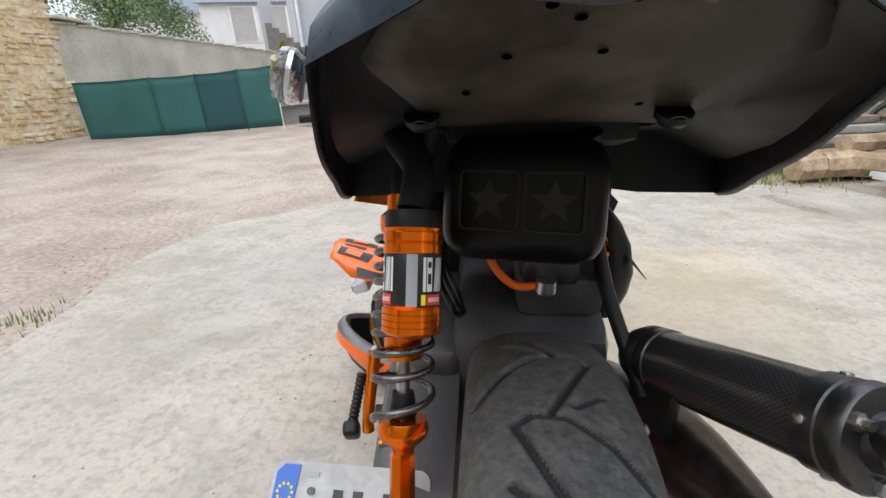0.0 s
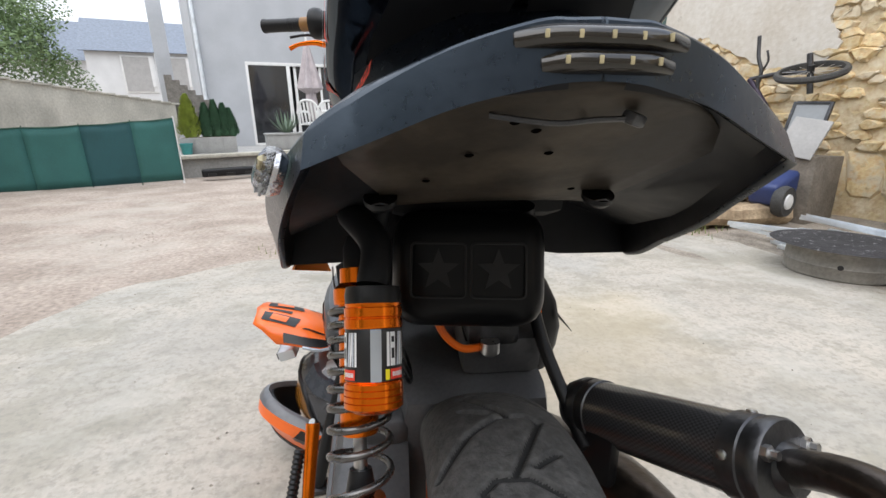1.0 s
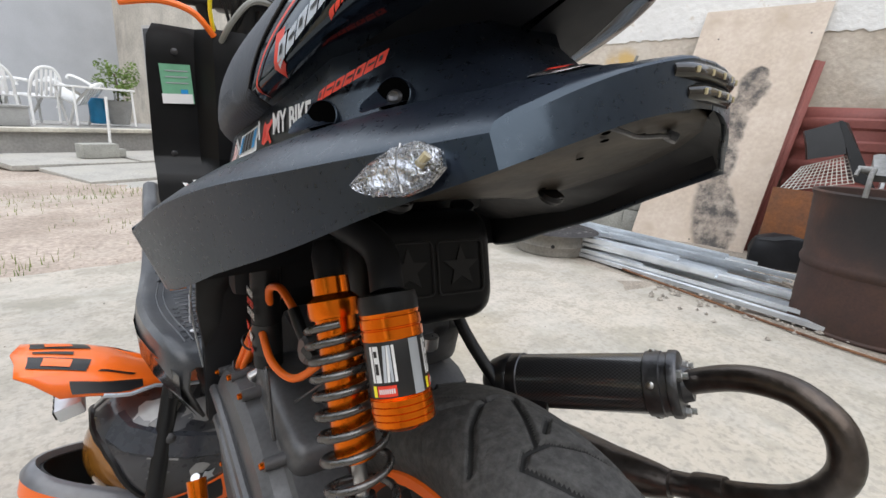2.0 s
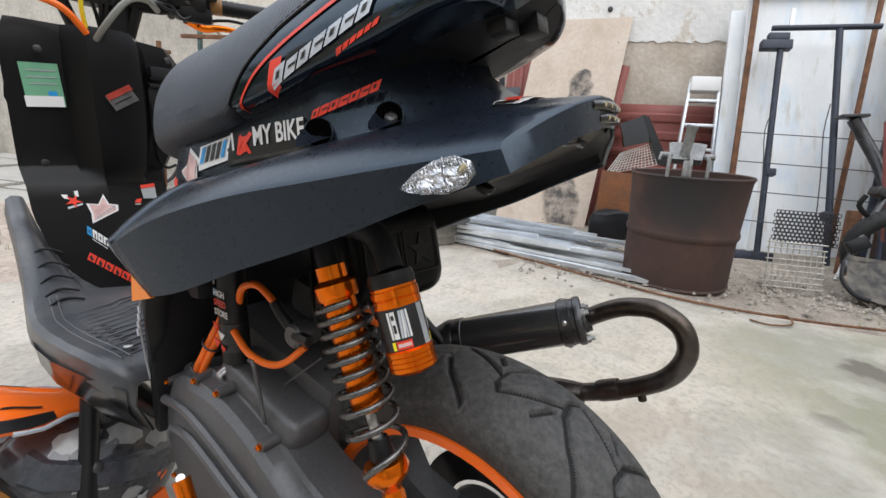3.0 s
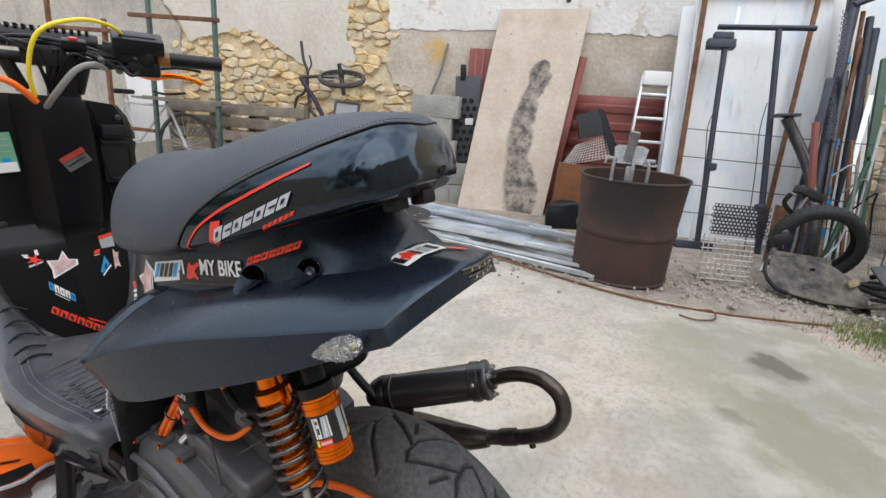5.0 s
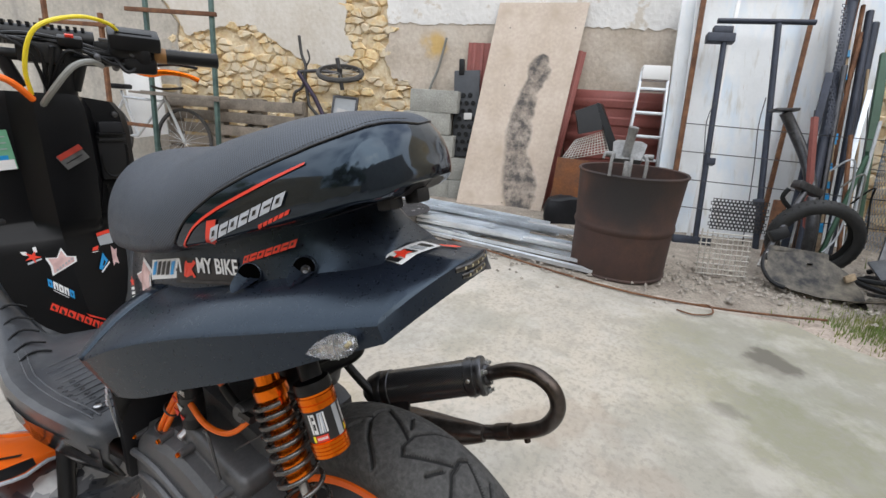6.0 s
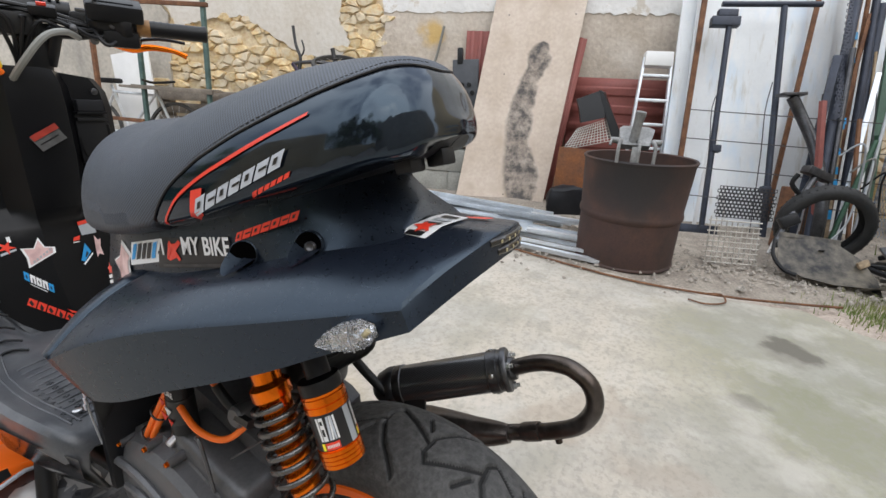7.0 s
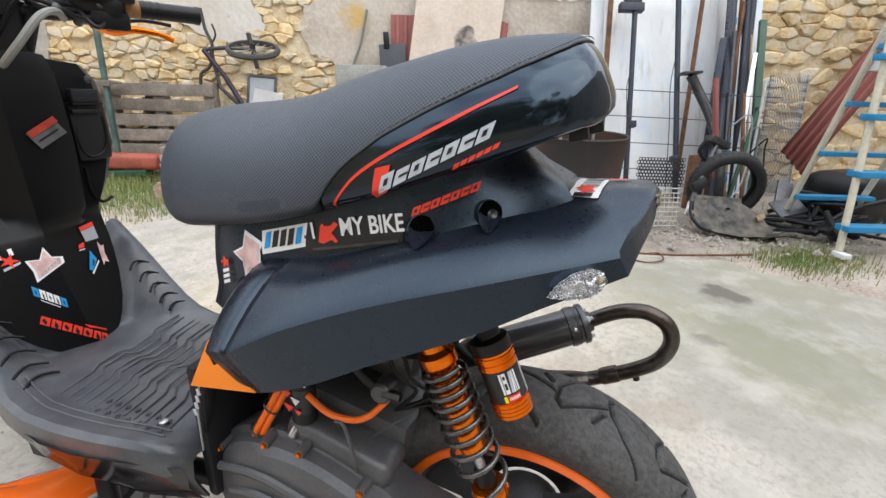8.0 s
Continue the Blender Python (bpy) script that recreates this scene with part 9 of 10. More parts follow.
# concrete blocks
BL = single("concrete_block", box((0, 0, 0), (0.44, 0.2, 0.195), (0, 0, 0), 0.008), BLOCK, "grey hollow concrete building block in a stack", "block", wm(1.30, 0.24, 0.10), "stacked concrete blocks")
for s, o, z, r in ((1.31, 0.25, 0.30, 1), (1.28, 0.23, 0.50, -2), (1.33, 0.24, 0.70, 2), (1.27, 0.24, 0.895, 0), (0.86, 0.26, 0.10, 2), (0.88, 0.25, 0.30, 0)):
    copy_thing(BL, wm(s, o, z, 0, 0, r))
# thin black plates on the blocks give the shade of their hollows
for s, z in ((1.45, 0.45), (1.2, 0.45)):
    single("core_shade_plate", box((0, 0, 0), (0.16, 0.012, 0.12), (0, 0, 0), 0.003), S_BLACK, "dark plate standing for the shaded hollow of a building block", "block core", wm(s, 0.352, z - 0.0))

# aluminium step ladder
lad = thing("step_ladder", "small folding aluminium step ladder with white top", "ladder", wm(-0.57, 0.5, 0.0, 9, 0, 0))
for sx in (-1, 1):
    part("rail", box((sx * 0.13 * 1.0, 0, 0.62), (0.02, 0.045, 1.26), (0, -sx * 2.5, 0), 0.003), GALV, lad)
for k in range(6):
    part("tread", box((0, 0, 0.16 + k * 0.19), (0.25 - 0.008 * k, 0.05, 0.022), (0, 0, 0), 0.003), GALV, lad)
part("top_plate", box((0, 0.0, 1.235), (0.21, 0.1, 0.11), (0, 0, 0), 0.008), WHITE_PLASTIC, lad)

# black plastic seat shell and perforated tray between board and drum
shell = thing("plastic_shell", "broken black plastic seat shell leaning on red sheets", "plastic part", WALL.copy())
part("back", loft([[(0.03, 0.42, 0.89), (0.03, 0.50, 0.89), (-0.15, 0.50, 0.965), (-0.15, 0.42, 0.965)], [(0.0, 0.44, 0.80), (0.0, 0.55, 0.80), (-0.18, 0.55, 0.85), (-0.18, 0.44, 0.85)], [(-0.02, 0.46, 0.71), (-0.02, 0.58, 0.71), (-0.20, 0.58, 0.76), (-0.20, 0.46, 0.76)]]), BLACK_PLASTIC, shell)
part("side_wing", loft([[(-0.13, 0.50, 0.965), (-0.16, 0.42, 0.965), (-0.19, 0.44, 0.955), (-0.16, 0.52, 0.955)], [(-0.20, 0.58, 0.78), (-0.20, 0.46, 0.78), (-0.27, 0.47, 0.76), (-0.27, 0.59, 0.76)], [(-0.27, 0.62, 0.60), (-0.26, 0.50, 0.60), (-0.37, 0.50, 0.57), (-0.37, 0.63, 0.57)]]), BLACK_PLASTIC, shell)
bask = thing("wire_basket", "pinkish wire mesh basket side behind the drum", "basket", WALL.copy())
for k in range(15):
    t = k / 14
    part("wire", rod((0.10 - 0.37 * t, 0.62, 0.49 + 0.10 * t), (0.0 - 0.21 * t, 0.56, 0.66 + 0.09 * t), 0.0028, 5), GALV_MESH, bask)
for k in range(9):
    t = k / 8
    part("wire", rod((0.10 - 0.10 * t, 0.62 - 0.06 * t, 0.49 + 0.17 * t), (-0.27 + 0.06 * t, 0.62 - 0.06 * t, 0.59 + 0.16 * t), 0.0028, 5), GALV_MESH, bask)
single("rusty_plate", box((0, 0, 0.26), (0.26, 0.012, 0.52), (0, 0, 0), 0.003), mat("orange_rust_plate", (0.20, 0.075, 0.026), 0.85, 0, 0.3, 8, 0.2, 60, second=(0.14, 0.06, 0.03)), "orange rusty steel plate behind the drum", "metal plate", wm(0.02, 0.72, 0.0, 6, -3, 6))
single("black_bin_bag", crumpled(box((0, 0, 0.115), (0.30, 0.12, 0.23), (0, 4, 0), 0.05, seg=3), 0.035, 9), INNER_BLACK, "black plastic sack behind the drum", "bag", wm(0.03, 0.83, 0.0))

# white sheets and rusty door frame
for x0, w, h, b, ry in ((-1.28, 0.95, 1.93, 0.72, 0.5), (-1.85, 0.55, 1.98, 0.66, -1.5), (-0.80, 0.20, 1.86, 0.64, 0.0)):
    single("white_sheet", box((0, 0, h / 2), (w, 0.025, h), (0, 0, 0), 0.003), WHITE_SHEET, "tall dirty white insulated metal sheet leaning on wall", "metal sheet", wm(x0, b, 0.0, 15.5, ry, 0), "white sheets", smooth=0)
dfm = thing("rusty_door_frame", "tall rusty welded door frame leaning on white sheets", "metal frame", wm(-1.3, 0.80, 0.0, 16, 0, 0))
part("upright", box((0.50, 0, 0.98), (0.035, 0.03, 1.98), (0, -1.5, 0), 0.002), RUST_BAR, dfm)
part("upright", box((-0.50, 0, 0.98), (0.035, 0.03, 1.98), (0, -1.0, 0), 0.002), RUST_BAR, dfm)
part("top_rail", box((-0.01, 0, 1.965), (1.06, 0.03, 0.035), (0, 0, 0), 0.002), RUST_BAR, dfm)
single("rusty_bar", box((0, 0, 1.06), (0.03, 0.02, 2.12), (0, 0, 0), 0.002), RUST_BAR, "rusty flat bar leaning on white sheet", "bar", wm(-1.42, 0.82, 0.0, 16, -5.5, 0))
single("white_lath", box((0, 0, 0.9), (0.025, 0.015, 1.85), (0, 0, 0), 0.002), WHITE_PLASTIC, "thin white lath leaning on white sheet", "lath", wm(-0.93, 0.84, 0.0, 15.5, -4, 0))
tee = thing("steel_tee", "dark blue-grey welded steel T-post leaning on sheets", "post", wm(-1.33, 0.98, 0.0, 17.5, 0, 0))
part("upright", tube([(-0.02, 0, 0), (0.02, 0, 1.66)], 0.021, 12), BLUE_GREY, tee)
part("crossbar", tube([(-0.22, 0.0, 1.68), (0.43, 0.0, 1.67)], 0.019, 12), BLUE_GREY, tee)
part("bracket", box((-0.0, 0, 0.35), (0.06, 0.05, 0.05), (0, 0, 0), 0.005), BLUE_GREY, tee)
brm = thing("steel_post", "dark steel post with a square head plate", "post", wm(-0.95, 1.0, 0.0, 17, 0, 0))
part("upright", tube([(0.02, 0, 0), (0.0, 0, 1.5)], 0.02, 12), BLUE_GREY, brm)
part("head", box((0.03, 0.0, 1.53), (0.19, 0.06, 0.065), (0, 0, 0), 0.006), BLUE_GREY, brm)
part("head_cap", box((0.02, 0.0, 1.59), (0.13, 0.05, 0.05), (0, 0, 0), 0.006), BLUE_GREY, brm)
part("clamp", box((-0.01, 0.0, 0.62), (0.06, 0.06, 0.05), (0, 0, 0), 0.006), BLUE_GREY, brm)
part("foot", box((0.05, 0, 0.03), (0.26, 0.06, 0.06), (0, 0, 0), 0.005), BLUE_GREY, brm)
mesh_p = thing("mesh_panel", "thin dark welded wire mesh panel leaning on posts", "wire mesh", wm(-1.35, 1.05, 0.0, 14, 0, 0))
for k in range(4):
    part("wire", tube([(0.45 - k * 0.33, 0, 0.05), (0.46 - k * 0.335, 0, 0.6), (0.48 - k * 0.35, -0.02 * k, 0.9), (0.44 - k * 0.33, -0.02 * k, 1.04 + 0.06 * (k % 2))], 0.0035, 5, smooth=3), DARK_STEEL, mesh_p)
for k in range(4):
    part("wire", rod((0.62, 0.0, 0.28 + k * 0.2), (-0.75, 0.0, 0.25 + k * 0.2), 0.0035, 5), DARK_STEEL, mesh_p)


def perforated(w, h, r, pitch, t=0.003):
    """A sheet with rows of real round holes, drawn as joined webs."""
    bm = bmesh.new()
    nx, nz = int(w / pitch), int(h / pitch)
    for i in range(nx):
        for j in range(nz):
            x, z = i * pitch + (pitch / 2) * (j % 2), j * pitch
            o = [bm.verts.new((x + sx * pitch / 2, 0, z + sz * pitch / 2)) for sx, sz in ((-1, -1), (1, -1), (1, 1), (-1, 1))]
            c = [bm.verts.new((x + r * math.cos(a), 0, z + r * math.sin(a))) for a in [radians(225 + 90 * q) for q in range(4)]]
            for q in range(4):
                bm.faces.new((o[q], o[(q + 1) % 4], c[(q + 1) % 4], c[q]))
    return bm


single("perforated_plate", perforated(0.36, 0.22, 0.0095, 0.024), DARK_STEEL, "dark perforated steel plate leaning on the mesh", "metal plate", wm(-1.30, 1.12, 0.17, 12, 0, 0), smooth=0)
tray = thing("wire_tray", "rusty pale wire grid tray standing on earth", "wire grid", wm(-0.98, 1.72, 0.01, 4, 0, 4))
for k in range(10):
    part("wire", rod((0.27 - k * 0.03, 0, 0.0), (0.27 - k * 0.03, -0.03, 0.27 - 0.006 * k), 0.0038, 5), GALV_MESH, tray)
for k in range(9):
    part("wire", rod((0.28, -0.0035 * k, 0.006 + k * 0.03), (-0.01, -0.0035 * k, 0.006 + k * 0.03), 0.0038, 5), GALV_MESH, tray)
single("brown_box", box((0, 0, 0.2), (0.07, 0.05, 0.42), (0, 0, 0), 0.01), RUST_BAR, "rusty brown steel stub", "bar", wm(-1.33, 1.2, 0.0, 6, 0, 0))


# pole bundle
def pole(s, o, h, tilt_s, tilt_o, material, r, label, square=False):
    top = Vector((s + tilt_s, o - tilt_o, h))
    base = Vector((s, o, 0.0))
    if square:
        m = along(base, top)
        bm = box((0, 0, (top - base).length / 2), (r * 2, r * 1.3, (top - base).length), bevel=0.002)
        bmesh.ops.transform(bm, matrix=m, verts=bm.verts)
    else:
        bm = tube([base, top], r, 12)
    return single("pole", bm, material, label, "pole", WALL, "poles leaning in the corner")


pole(-1.55, 1.15, 1.82, -0.24, 0.78, BLUE_GREY, 0.032, "thick dark blue-grey steel pipe leaning in a bundle")
pole(-1.62, 0.95, 1.85, -0.20, 0.6, RUST_BAR, 0.022, "rusty angle iron leaning in a bundle", True)
batten = pole(-1.72, 1.0, 1.78, -0.08, 0.65, LOG_WOOD, 0.024, "wooden batten with blue marks leaning in a bundle", True)
for k in range(6):
    f_ = 0.12 + k * 0.115
    c = Vector((-1.72, 1.0, 0)).lerp(Vector((-1.80, 0.35, 1.78)), f_)
    part("blue_tape", box(c + Vector((0.004 * (-1) ** k, 0.012, 0)), (0.050, 0.024, 0.045), (20, 3, 0), 0.001), S_BLUE, batten)
pole(-1.80, 1.0, 1.70, -0.12, 0.62, BLUE_GREY, 0.024, "dark steel tube leaning in a bundle")
pole(-1.86, 0.9, 1.62, -0.10, 0.5, BLUE_GREY, 0.03, "dark steel tube leaning in a bundle")
pole(-1.78, 0.92, 1.74, -0.09, 0.55, RUST_BAR, 0.014, "thin rusty rod leaning in a bundle")
pole(-1.98, 0.95, 1.42, -0.08, 0.5, DARK_GREEN, 0.026, "dark green fence post leaning in a bundle", True)
pole(-1.52, 1.0, 1.25, -0.10, 0.3, BLUE_GREY, 0.022, "short dark steel angle leaning in a bundle", True)
pole(-1.66, 1.08, 1.3, -0.05, 0.4, DARK_STEEL, 0.018, "dark grey steel tube leaning in a bundle")
pole(-1.70, 0.85, 1.5, -0.18, 0.4, RUST_BAR, 0.016, "rusty tube leaning in a bundle")
pole(-1.88, 1.02, 0.95, -0.02, 0.12, GALV, 0.010, "thin bright conduit leaning in a bundle")
pole(-1.60, 1.12, 0.95, 0.1, 0.2, OX_RED, 0.02, "red-brown steel bar leaning in a bundle", True)
pole(-2.02, 0.9, 0.75, 0.06, 0.1, DARK_GREEN, 0.022, "short green steel post leaning in a bundle", True)
for k, (s_, o_, h_, ts, to, mt) in enumerate(((-1.64, 1.02, 1.55, -0.22, 0.55, RUST_BAR), (-1.57, 0.95, 1.38, -0.16, 0.42, GALV), (-1.75, 1.06, 1.15, -0.14, 0.35, GALV), (-1.92, 0.98, 1.30, -0.02, 0.45, LOG_WOOD), (-1.83, 1.08, 0.85, 0.05, 0.22, RUST_BAR), (-1.68, 1.12, 0.72, -0.2, 0.2, DARK_GREEN))):
    pole(s_, o_, h_, ts, to, mt, 0.009 + 0.003 * (k % 3), "thin weathered bar leaning in a bundle", k % 2 == 0)
single("perforated_angle", perforated(0.07, 1.0, 0.009, 0.0235), BLUE_GREY, "dark perforated steel strip leaning in a bundle", "steel strip", wm(-1.66, 0.86, 0.86, 26, -8, 4), smooth=0)
for k in range(3):
    single("loose_cable", tube([(-1.58 - 0.09 * k, 1.12, 0.62 - 0.1 * k), (-1.66 - 0.08 * k, 1.18, 0.70 - 0.08 * k), (-1.72 - 0.06 * k, 1.16, 0.45), (-1.70 - 0.08 * k, 1.20, 0.22), (-1.62 - 0.1 * k, 1.24, 0.10)], 0.006, 7, smooth=6), (S_GREY, GREY_HOSE, BLACK_PLASTIC)[k], "loose hanging cable among the poles", "cable", WALL)
single("cross_pipe", tube([(-1.77, 0.42, 1.77), (-2.1, 0.35, 1.92)], 0.022, 10), BLUE_GREY, "dark steel pipe lying across the bundle", "pipe", WALL)
for k in range(6):
    single("blue_mark", box((0, 0, 0), (0.03, 0.012, 0.05)), BLUE_PAINT, "bright blue paint mark on the batten", "paint mark", wm(-1.725 - 0.0045 * (2 + k * 3), 1.02 - 0.036 * (2 + k * 3), 0.1 * (2 + k * 3), 20))
single("bent_pipe", tube([(-1.38, 0.78, 0.97), (-1.45, 0.80, 0.86), (-1.55, 0.92, 0.62), (-1.58, 1.1, 0.3), (-1.58, 1.15, 0.05)], 0.036, 14, smooth=4), DARK_STEEL, "thick bent dark exhaust pipe", "pipe", WALL)
single("pipe_flange", box((0, 0, 0), (0.16, 0.09, 0.02), (0, 0, 0), 0.004), DARK_STEEL, "dark plate flange on the bent pipe", "flange", wm(-1.37, 0.78, 0.985, 10, 4, 8))

# old fork, tyre and broken body panel
fork = thing("motorcycle_fork", "old dark motorcycle fork with bracket leaning on junk", "fork", wm(-1.2, 1.45, 0.0))
part("stanchion", tube([(0.06, 0.1, 0.10), (-0.05, 0.0, 0.32), (-0.16, -0.1, 0.53)], 0.02, 12), DARK_STEEL, fork)
part("yoke", box((-0.16, -0.1, 0.52), (0.17, 0.07, 0.05), (10, -20, 10), 0.01), DARK_STEEL, fork)
part("caliper", box((0.0, 0.06, 0.25), (0.10, 0.06, 0.07), (20, 30, 0), 0.012), BLACK_PLASTIC, fork)
part("clip", tube([(-0.06, -0.02, 0.40), (0.0, -0.02, 0.46), (-0.02, -0.02, 0.52)], 0.014, 8, smooth=3), BLACK_PLASTIC, fork)
part("stub", tube([(0.06, 0.1, 0.14), (0.1, 0.15, 0.06)], 0.012, 8), STEEL, fork)
tm = wm(-1.43, 1.44, 0.228, -10, 0, -8) @ frame_of((0, 0, 0), (1, 0, 0), (0, 1, 0))
OLD_RUBBER = mat("old_tyre_rubber", (0.02, 0.02, 0.02), 0.7, 0, 0.3, 14, 0.3, 60)
tyr = single("old_tyre", lathe([(0.198, -0.045), (0.222, -0.056), (0.25, -0.052), (0.272, -0.034), (0.280, 0), (0.272, 0.034), (0.25, 0.052), (0.222, 0.056), (0.198, 0.045), (0.21, 0.04), (0.235, 0.04), (0.258, 0.0), (0.235, -0.04), (0.21, -0.04)], 60, closed=True), OLD_RUBBER, "worn old black scooter tyre standing against poles", "tyre", tm @ Matrix.Diagonal((0.9, 0.9, 0.9, 1)))
TREAD = bmesh.new()
for sx in (-1, 1):
    box((0.2705, 0, sx * 0.020), (0.008, 0.010, 0.026), (sx * 28, sx * 20, 0), 0.0, TREAD)
tread_mesh = link_mesh("tread_block", TREAD, OLD_RUBBER, 0)
for k in range(40):
    ob = new("tread_block", tread_mesh)
    ob.parent = tyr
    ob.matrix_basis = pose(0, 0, 0, 0, 0, 9 * k)
bpan = thing("scooter_floor_panel", "broken muddy black scooter floor panel lying on earth", "body panel", wm(-1.17, 1.80, 0.0, 0, 0, -6) @ Matrix.Diagonal((0.78, 0.9, 1, 1)))
MUD = layered(BLACK_PLASTIC, "muddy_plastic", (0.22, 0.19, 0.145), 7.0, 0.38, 0.66, 0.7, detail=9)
part("floor", loft([[(0.14, 0.02, 0.06), (0.13, -0.08, 0.12), (0.12, -0.13, 0.19)], [(0.02, 0.10, 0.03), (0.02, -0.06, 0.10), (0.02, -0.15, 0.19)], [(-0.14, 0.14, 0.02), (-0.14, -0.04, 0.10), (-0.13, -0.15, 0.19)], [(-0.30, 0.16, 0.03), (-0.29, -0.02, 0.08), (-0.27, -0.14, 0.17)], [(-0.40, 0.18, 0.0), (-0.42, 0.06, 0.05), (-0.38, -0.08, 0.12)]], closed=False), MUD, bpan)
part("edge_curl", tube([(0.14, -0.13, 0.17), (0.165, -0.04, 0.10), (0.13, 0.06, 0.05), (0.06, 0.10, 0.035)], 0.012, 8, smooth=4), BLACK_PLASTIC, bpan)
part("ridge", loft([[(0.13, -0.13, 0.19), (0.12, -0.15, 0.215)], [(-0.05, -0.15, 0.19), (-0.05, -0.17, 0.205)], [(-0.27, -0.14, 0.17), (-0.27, -0.16, 0.20)]], closed=False), MUD, bpan)
# flat black disc in place of a shaded opening
part("hole", lathe([(0.018, 0), (0.018, 0.003)], 14, pose(-0.14, -0.09, 0.142, 28, 0, 0)), S_BLACK, bpan)
part("splinter", prism([(0, 0), (0.22, -0.02), (0.25, 0.04), (0.02, 0.06)], 0.008, pose(-0.5, 0.1, 0.03, -60, 0, 20)), MUD, bpan)
part("brown_shard", box((-0.36, -0.02, 0.11), (0.06, 0.04, 0.04), (20, 30, 0), 0.01), LOG_WOOD, bpan)
jn = thing("junk_heap", "heap of black cables and broken plastic parts", "scrap heap", wm(-1.85, 1.75, 0.0))
for k in range(9):
    a = [Vector((rndp.uniform(-0.35, 0.3), rndp.uniform(-0.3, 0.25), rndp.uniform(0.02, 0.2))) for _ in range(4)]
    part("cable", tube(a, rndp.uniform(0.01, 0.022), 7, smooth=5), BLACK_PLASTIC, jn)
for k in range(7):
    part("shard", box((rndp.uniform(-0.4, 0.3), rndp.uniform(-0.4, 0.2), 0.05 + 0.02 * k), (rndp.uniform(0.12, 0.3), rndp.uniform(0.08, 0.2), 0.02), (rndp.uniform(-40, 40), rndp.uniform(-40, 40), rndp.uniform(0, 180)), 0.006), (BLACK_PLASTIC, DUSTY_BLACK, DARK_STEEL)[k % 3], jn)
part("sack", box((-0.5, -0.35, 0.17), (0.5, 0.4, 0.36), (0, 0, 20), 0.12, seg=4), BLACK_PLASTIC, jn)
part("handle_tube", tube([(0.15, 0.2, 0.05), (-0.1, 0.1, 0.17), (-0.35, 0.1, 0.25)], 0.016, 8, smooth=3), BLACK_PLASTIC, jn)

# roll of hexagon wire netting, red sheet and blue-step ladder
bm = bmesh.new()
for i in range(40):
    a0 = 2 * math.pi * i / 40
    tube([(0.15 * math.cos(a0 + 0.12 * math.sin(k * math.pi)), 0.09 * math.sin(a0), k * 0.035 + 0.0) if k % 2 == 0 else (0.15 * math.cos(a0 + 0.12), 0.09 * math.sin(a0 + 0.12), k * 0.035) for k in range(30)], 0.0022, 4, bm, cap=False)
single("wire_netting_roll", bm, NET_GREY, "loose grey roll of wire netting standing by the wall", "wire netting", wm(-2.38, 0.62, 0.0, 8, 0, 0), smooth=0)
ribbed_sheet("red_sheet", 0.34, 1.9, "oxide-red ribbed sheet leaning aslant on stone wall", wm(-2.55, 0.7, 0.2, 14, -40, 0))
bl = thing("blue_ladder", "cream double ladder with bright blue steps standing on earth", "ladder", wm(-1.65, 2.2, 0.0, 0, 0, 0))
for x in (0.0, -0.46):
    part("rail", tube([(x, 0.0, 0.0), (x - 0.02, -0.16, 1.32)], 0.018, 8), CREAM_PAINT, bl)
    part("rail", tube([(x - 0.12, -0.62, 0.02), (x - 0.06, -0.18, 1.32)], 0.018, 8), CREAM_PAINT, bl)
    part("foot", box((x, 0.02, 0.015), (0.05, 0.08, 0.03), (0, 0, 0), 0.006), WHITE_PLASTIC, bl)
for k in range(4):
    z = 0.16 + 0.29 * k
    part("step", box((-0.235, -0.12 * z, z), (0.5, 0.09, 0.032), (0, 0, 0), 0.004), BLUE_PAINT, bl)
    part("step", box((-0.35 + 0.013 * k, -0.60 + 0.335 * (z + 0.06), z + 0.06), (0.5, 0.07, 0.028), (0, 0, 0), 0.004), BLUE_PAINT, bl)
part("tray", box((-0.24, -0.2, 1.02), (0.3, 0.2, 0.1), (0, 0, 0), 0.01), WHITE_PLASTIC, bl)

# upturned BMX, pallets, frame rack and bicycle at the far end
bmx = thing("bmx_bicycle", "dark BMX bicycle standing upside down by the wall", "bicycle", wm(2.35, 0.27, 0.0))
bar = DARK_STEEL
tp = frame_of((-0.15, 0.0, 1.09), (1, 0.1, 0.06), (0.05, 0.38, 1))
part("wheel", lathe([(0.19, -0.022), (0.215, -0.02), (0.225, 0), (0.215, 0.02), (0.19, 0.022), (0.185, 0)], 40, tp, closed=True), RUBBER, bmx)
bm = bmesh.new()
for k in range(16):
    a = 2 * math.pi * k / 16
    rod(tp @ Vector((0, 0, 0.01 * (-1) ** k)), tp @ Vector((0.19 * math.cos(a), 0.19 * math.sin(a), 0)), 0.0015, 4, bm)
part("spokes", bm, GALV_MESH, bmx)
part("hub", lathe([(0.02, -0.05), (0.02, 0.05)], 12, tp), bar, bmx)
part("axle_peg", tube([(-0.17, 0.0, 0.94), (-0.12, 0.0, 1.22)], 0.02, 10), bar, bmx)
part("frame_tube", tube([(0.28, 0, 1.08), (0.12, 0, 0.86), (-0.02, 0.02, 0.62)], 0.022, 10), PURPLE, bmx)
part("frame_tube", tube([(0.22, 0, 1.1), (0.18, 0, 0.78), (0.02, 0.0, 0.62)], 0.016, 10), bar, bmx)
part("frame_tube", tube([(0.28, 0, 1.08), (0.10, 0, 1.10), (-0.15, 0.0, 1.09)], 0.016, 10), bar, bmx)
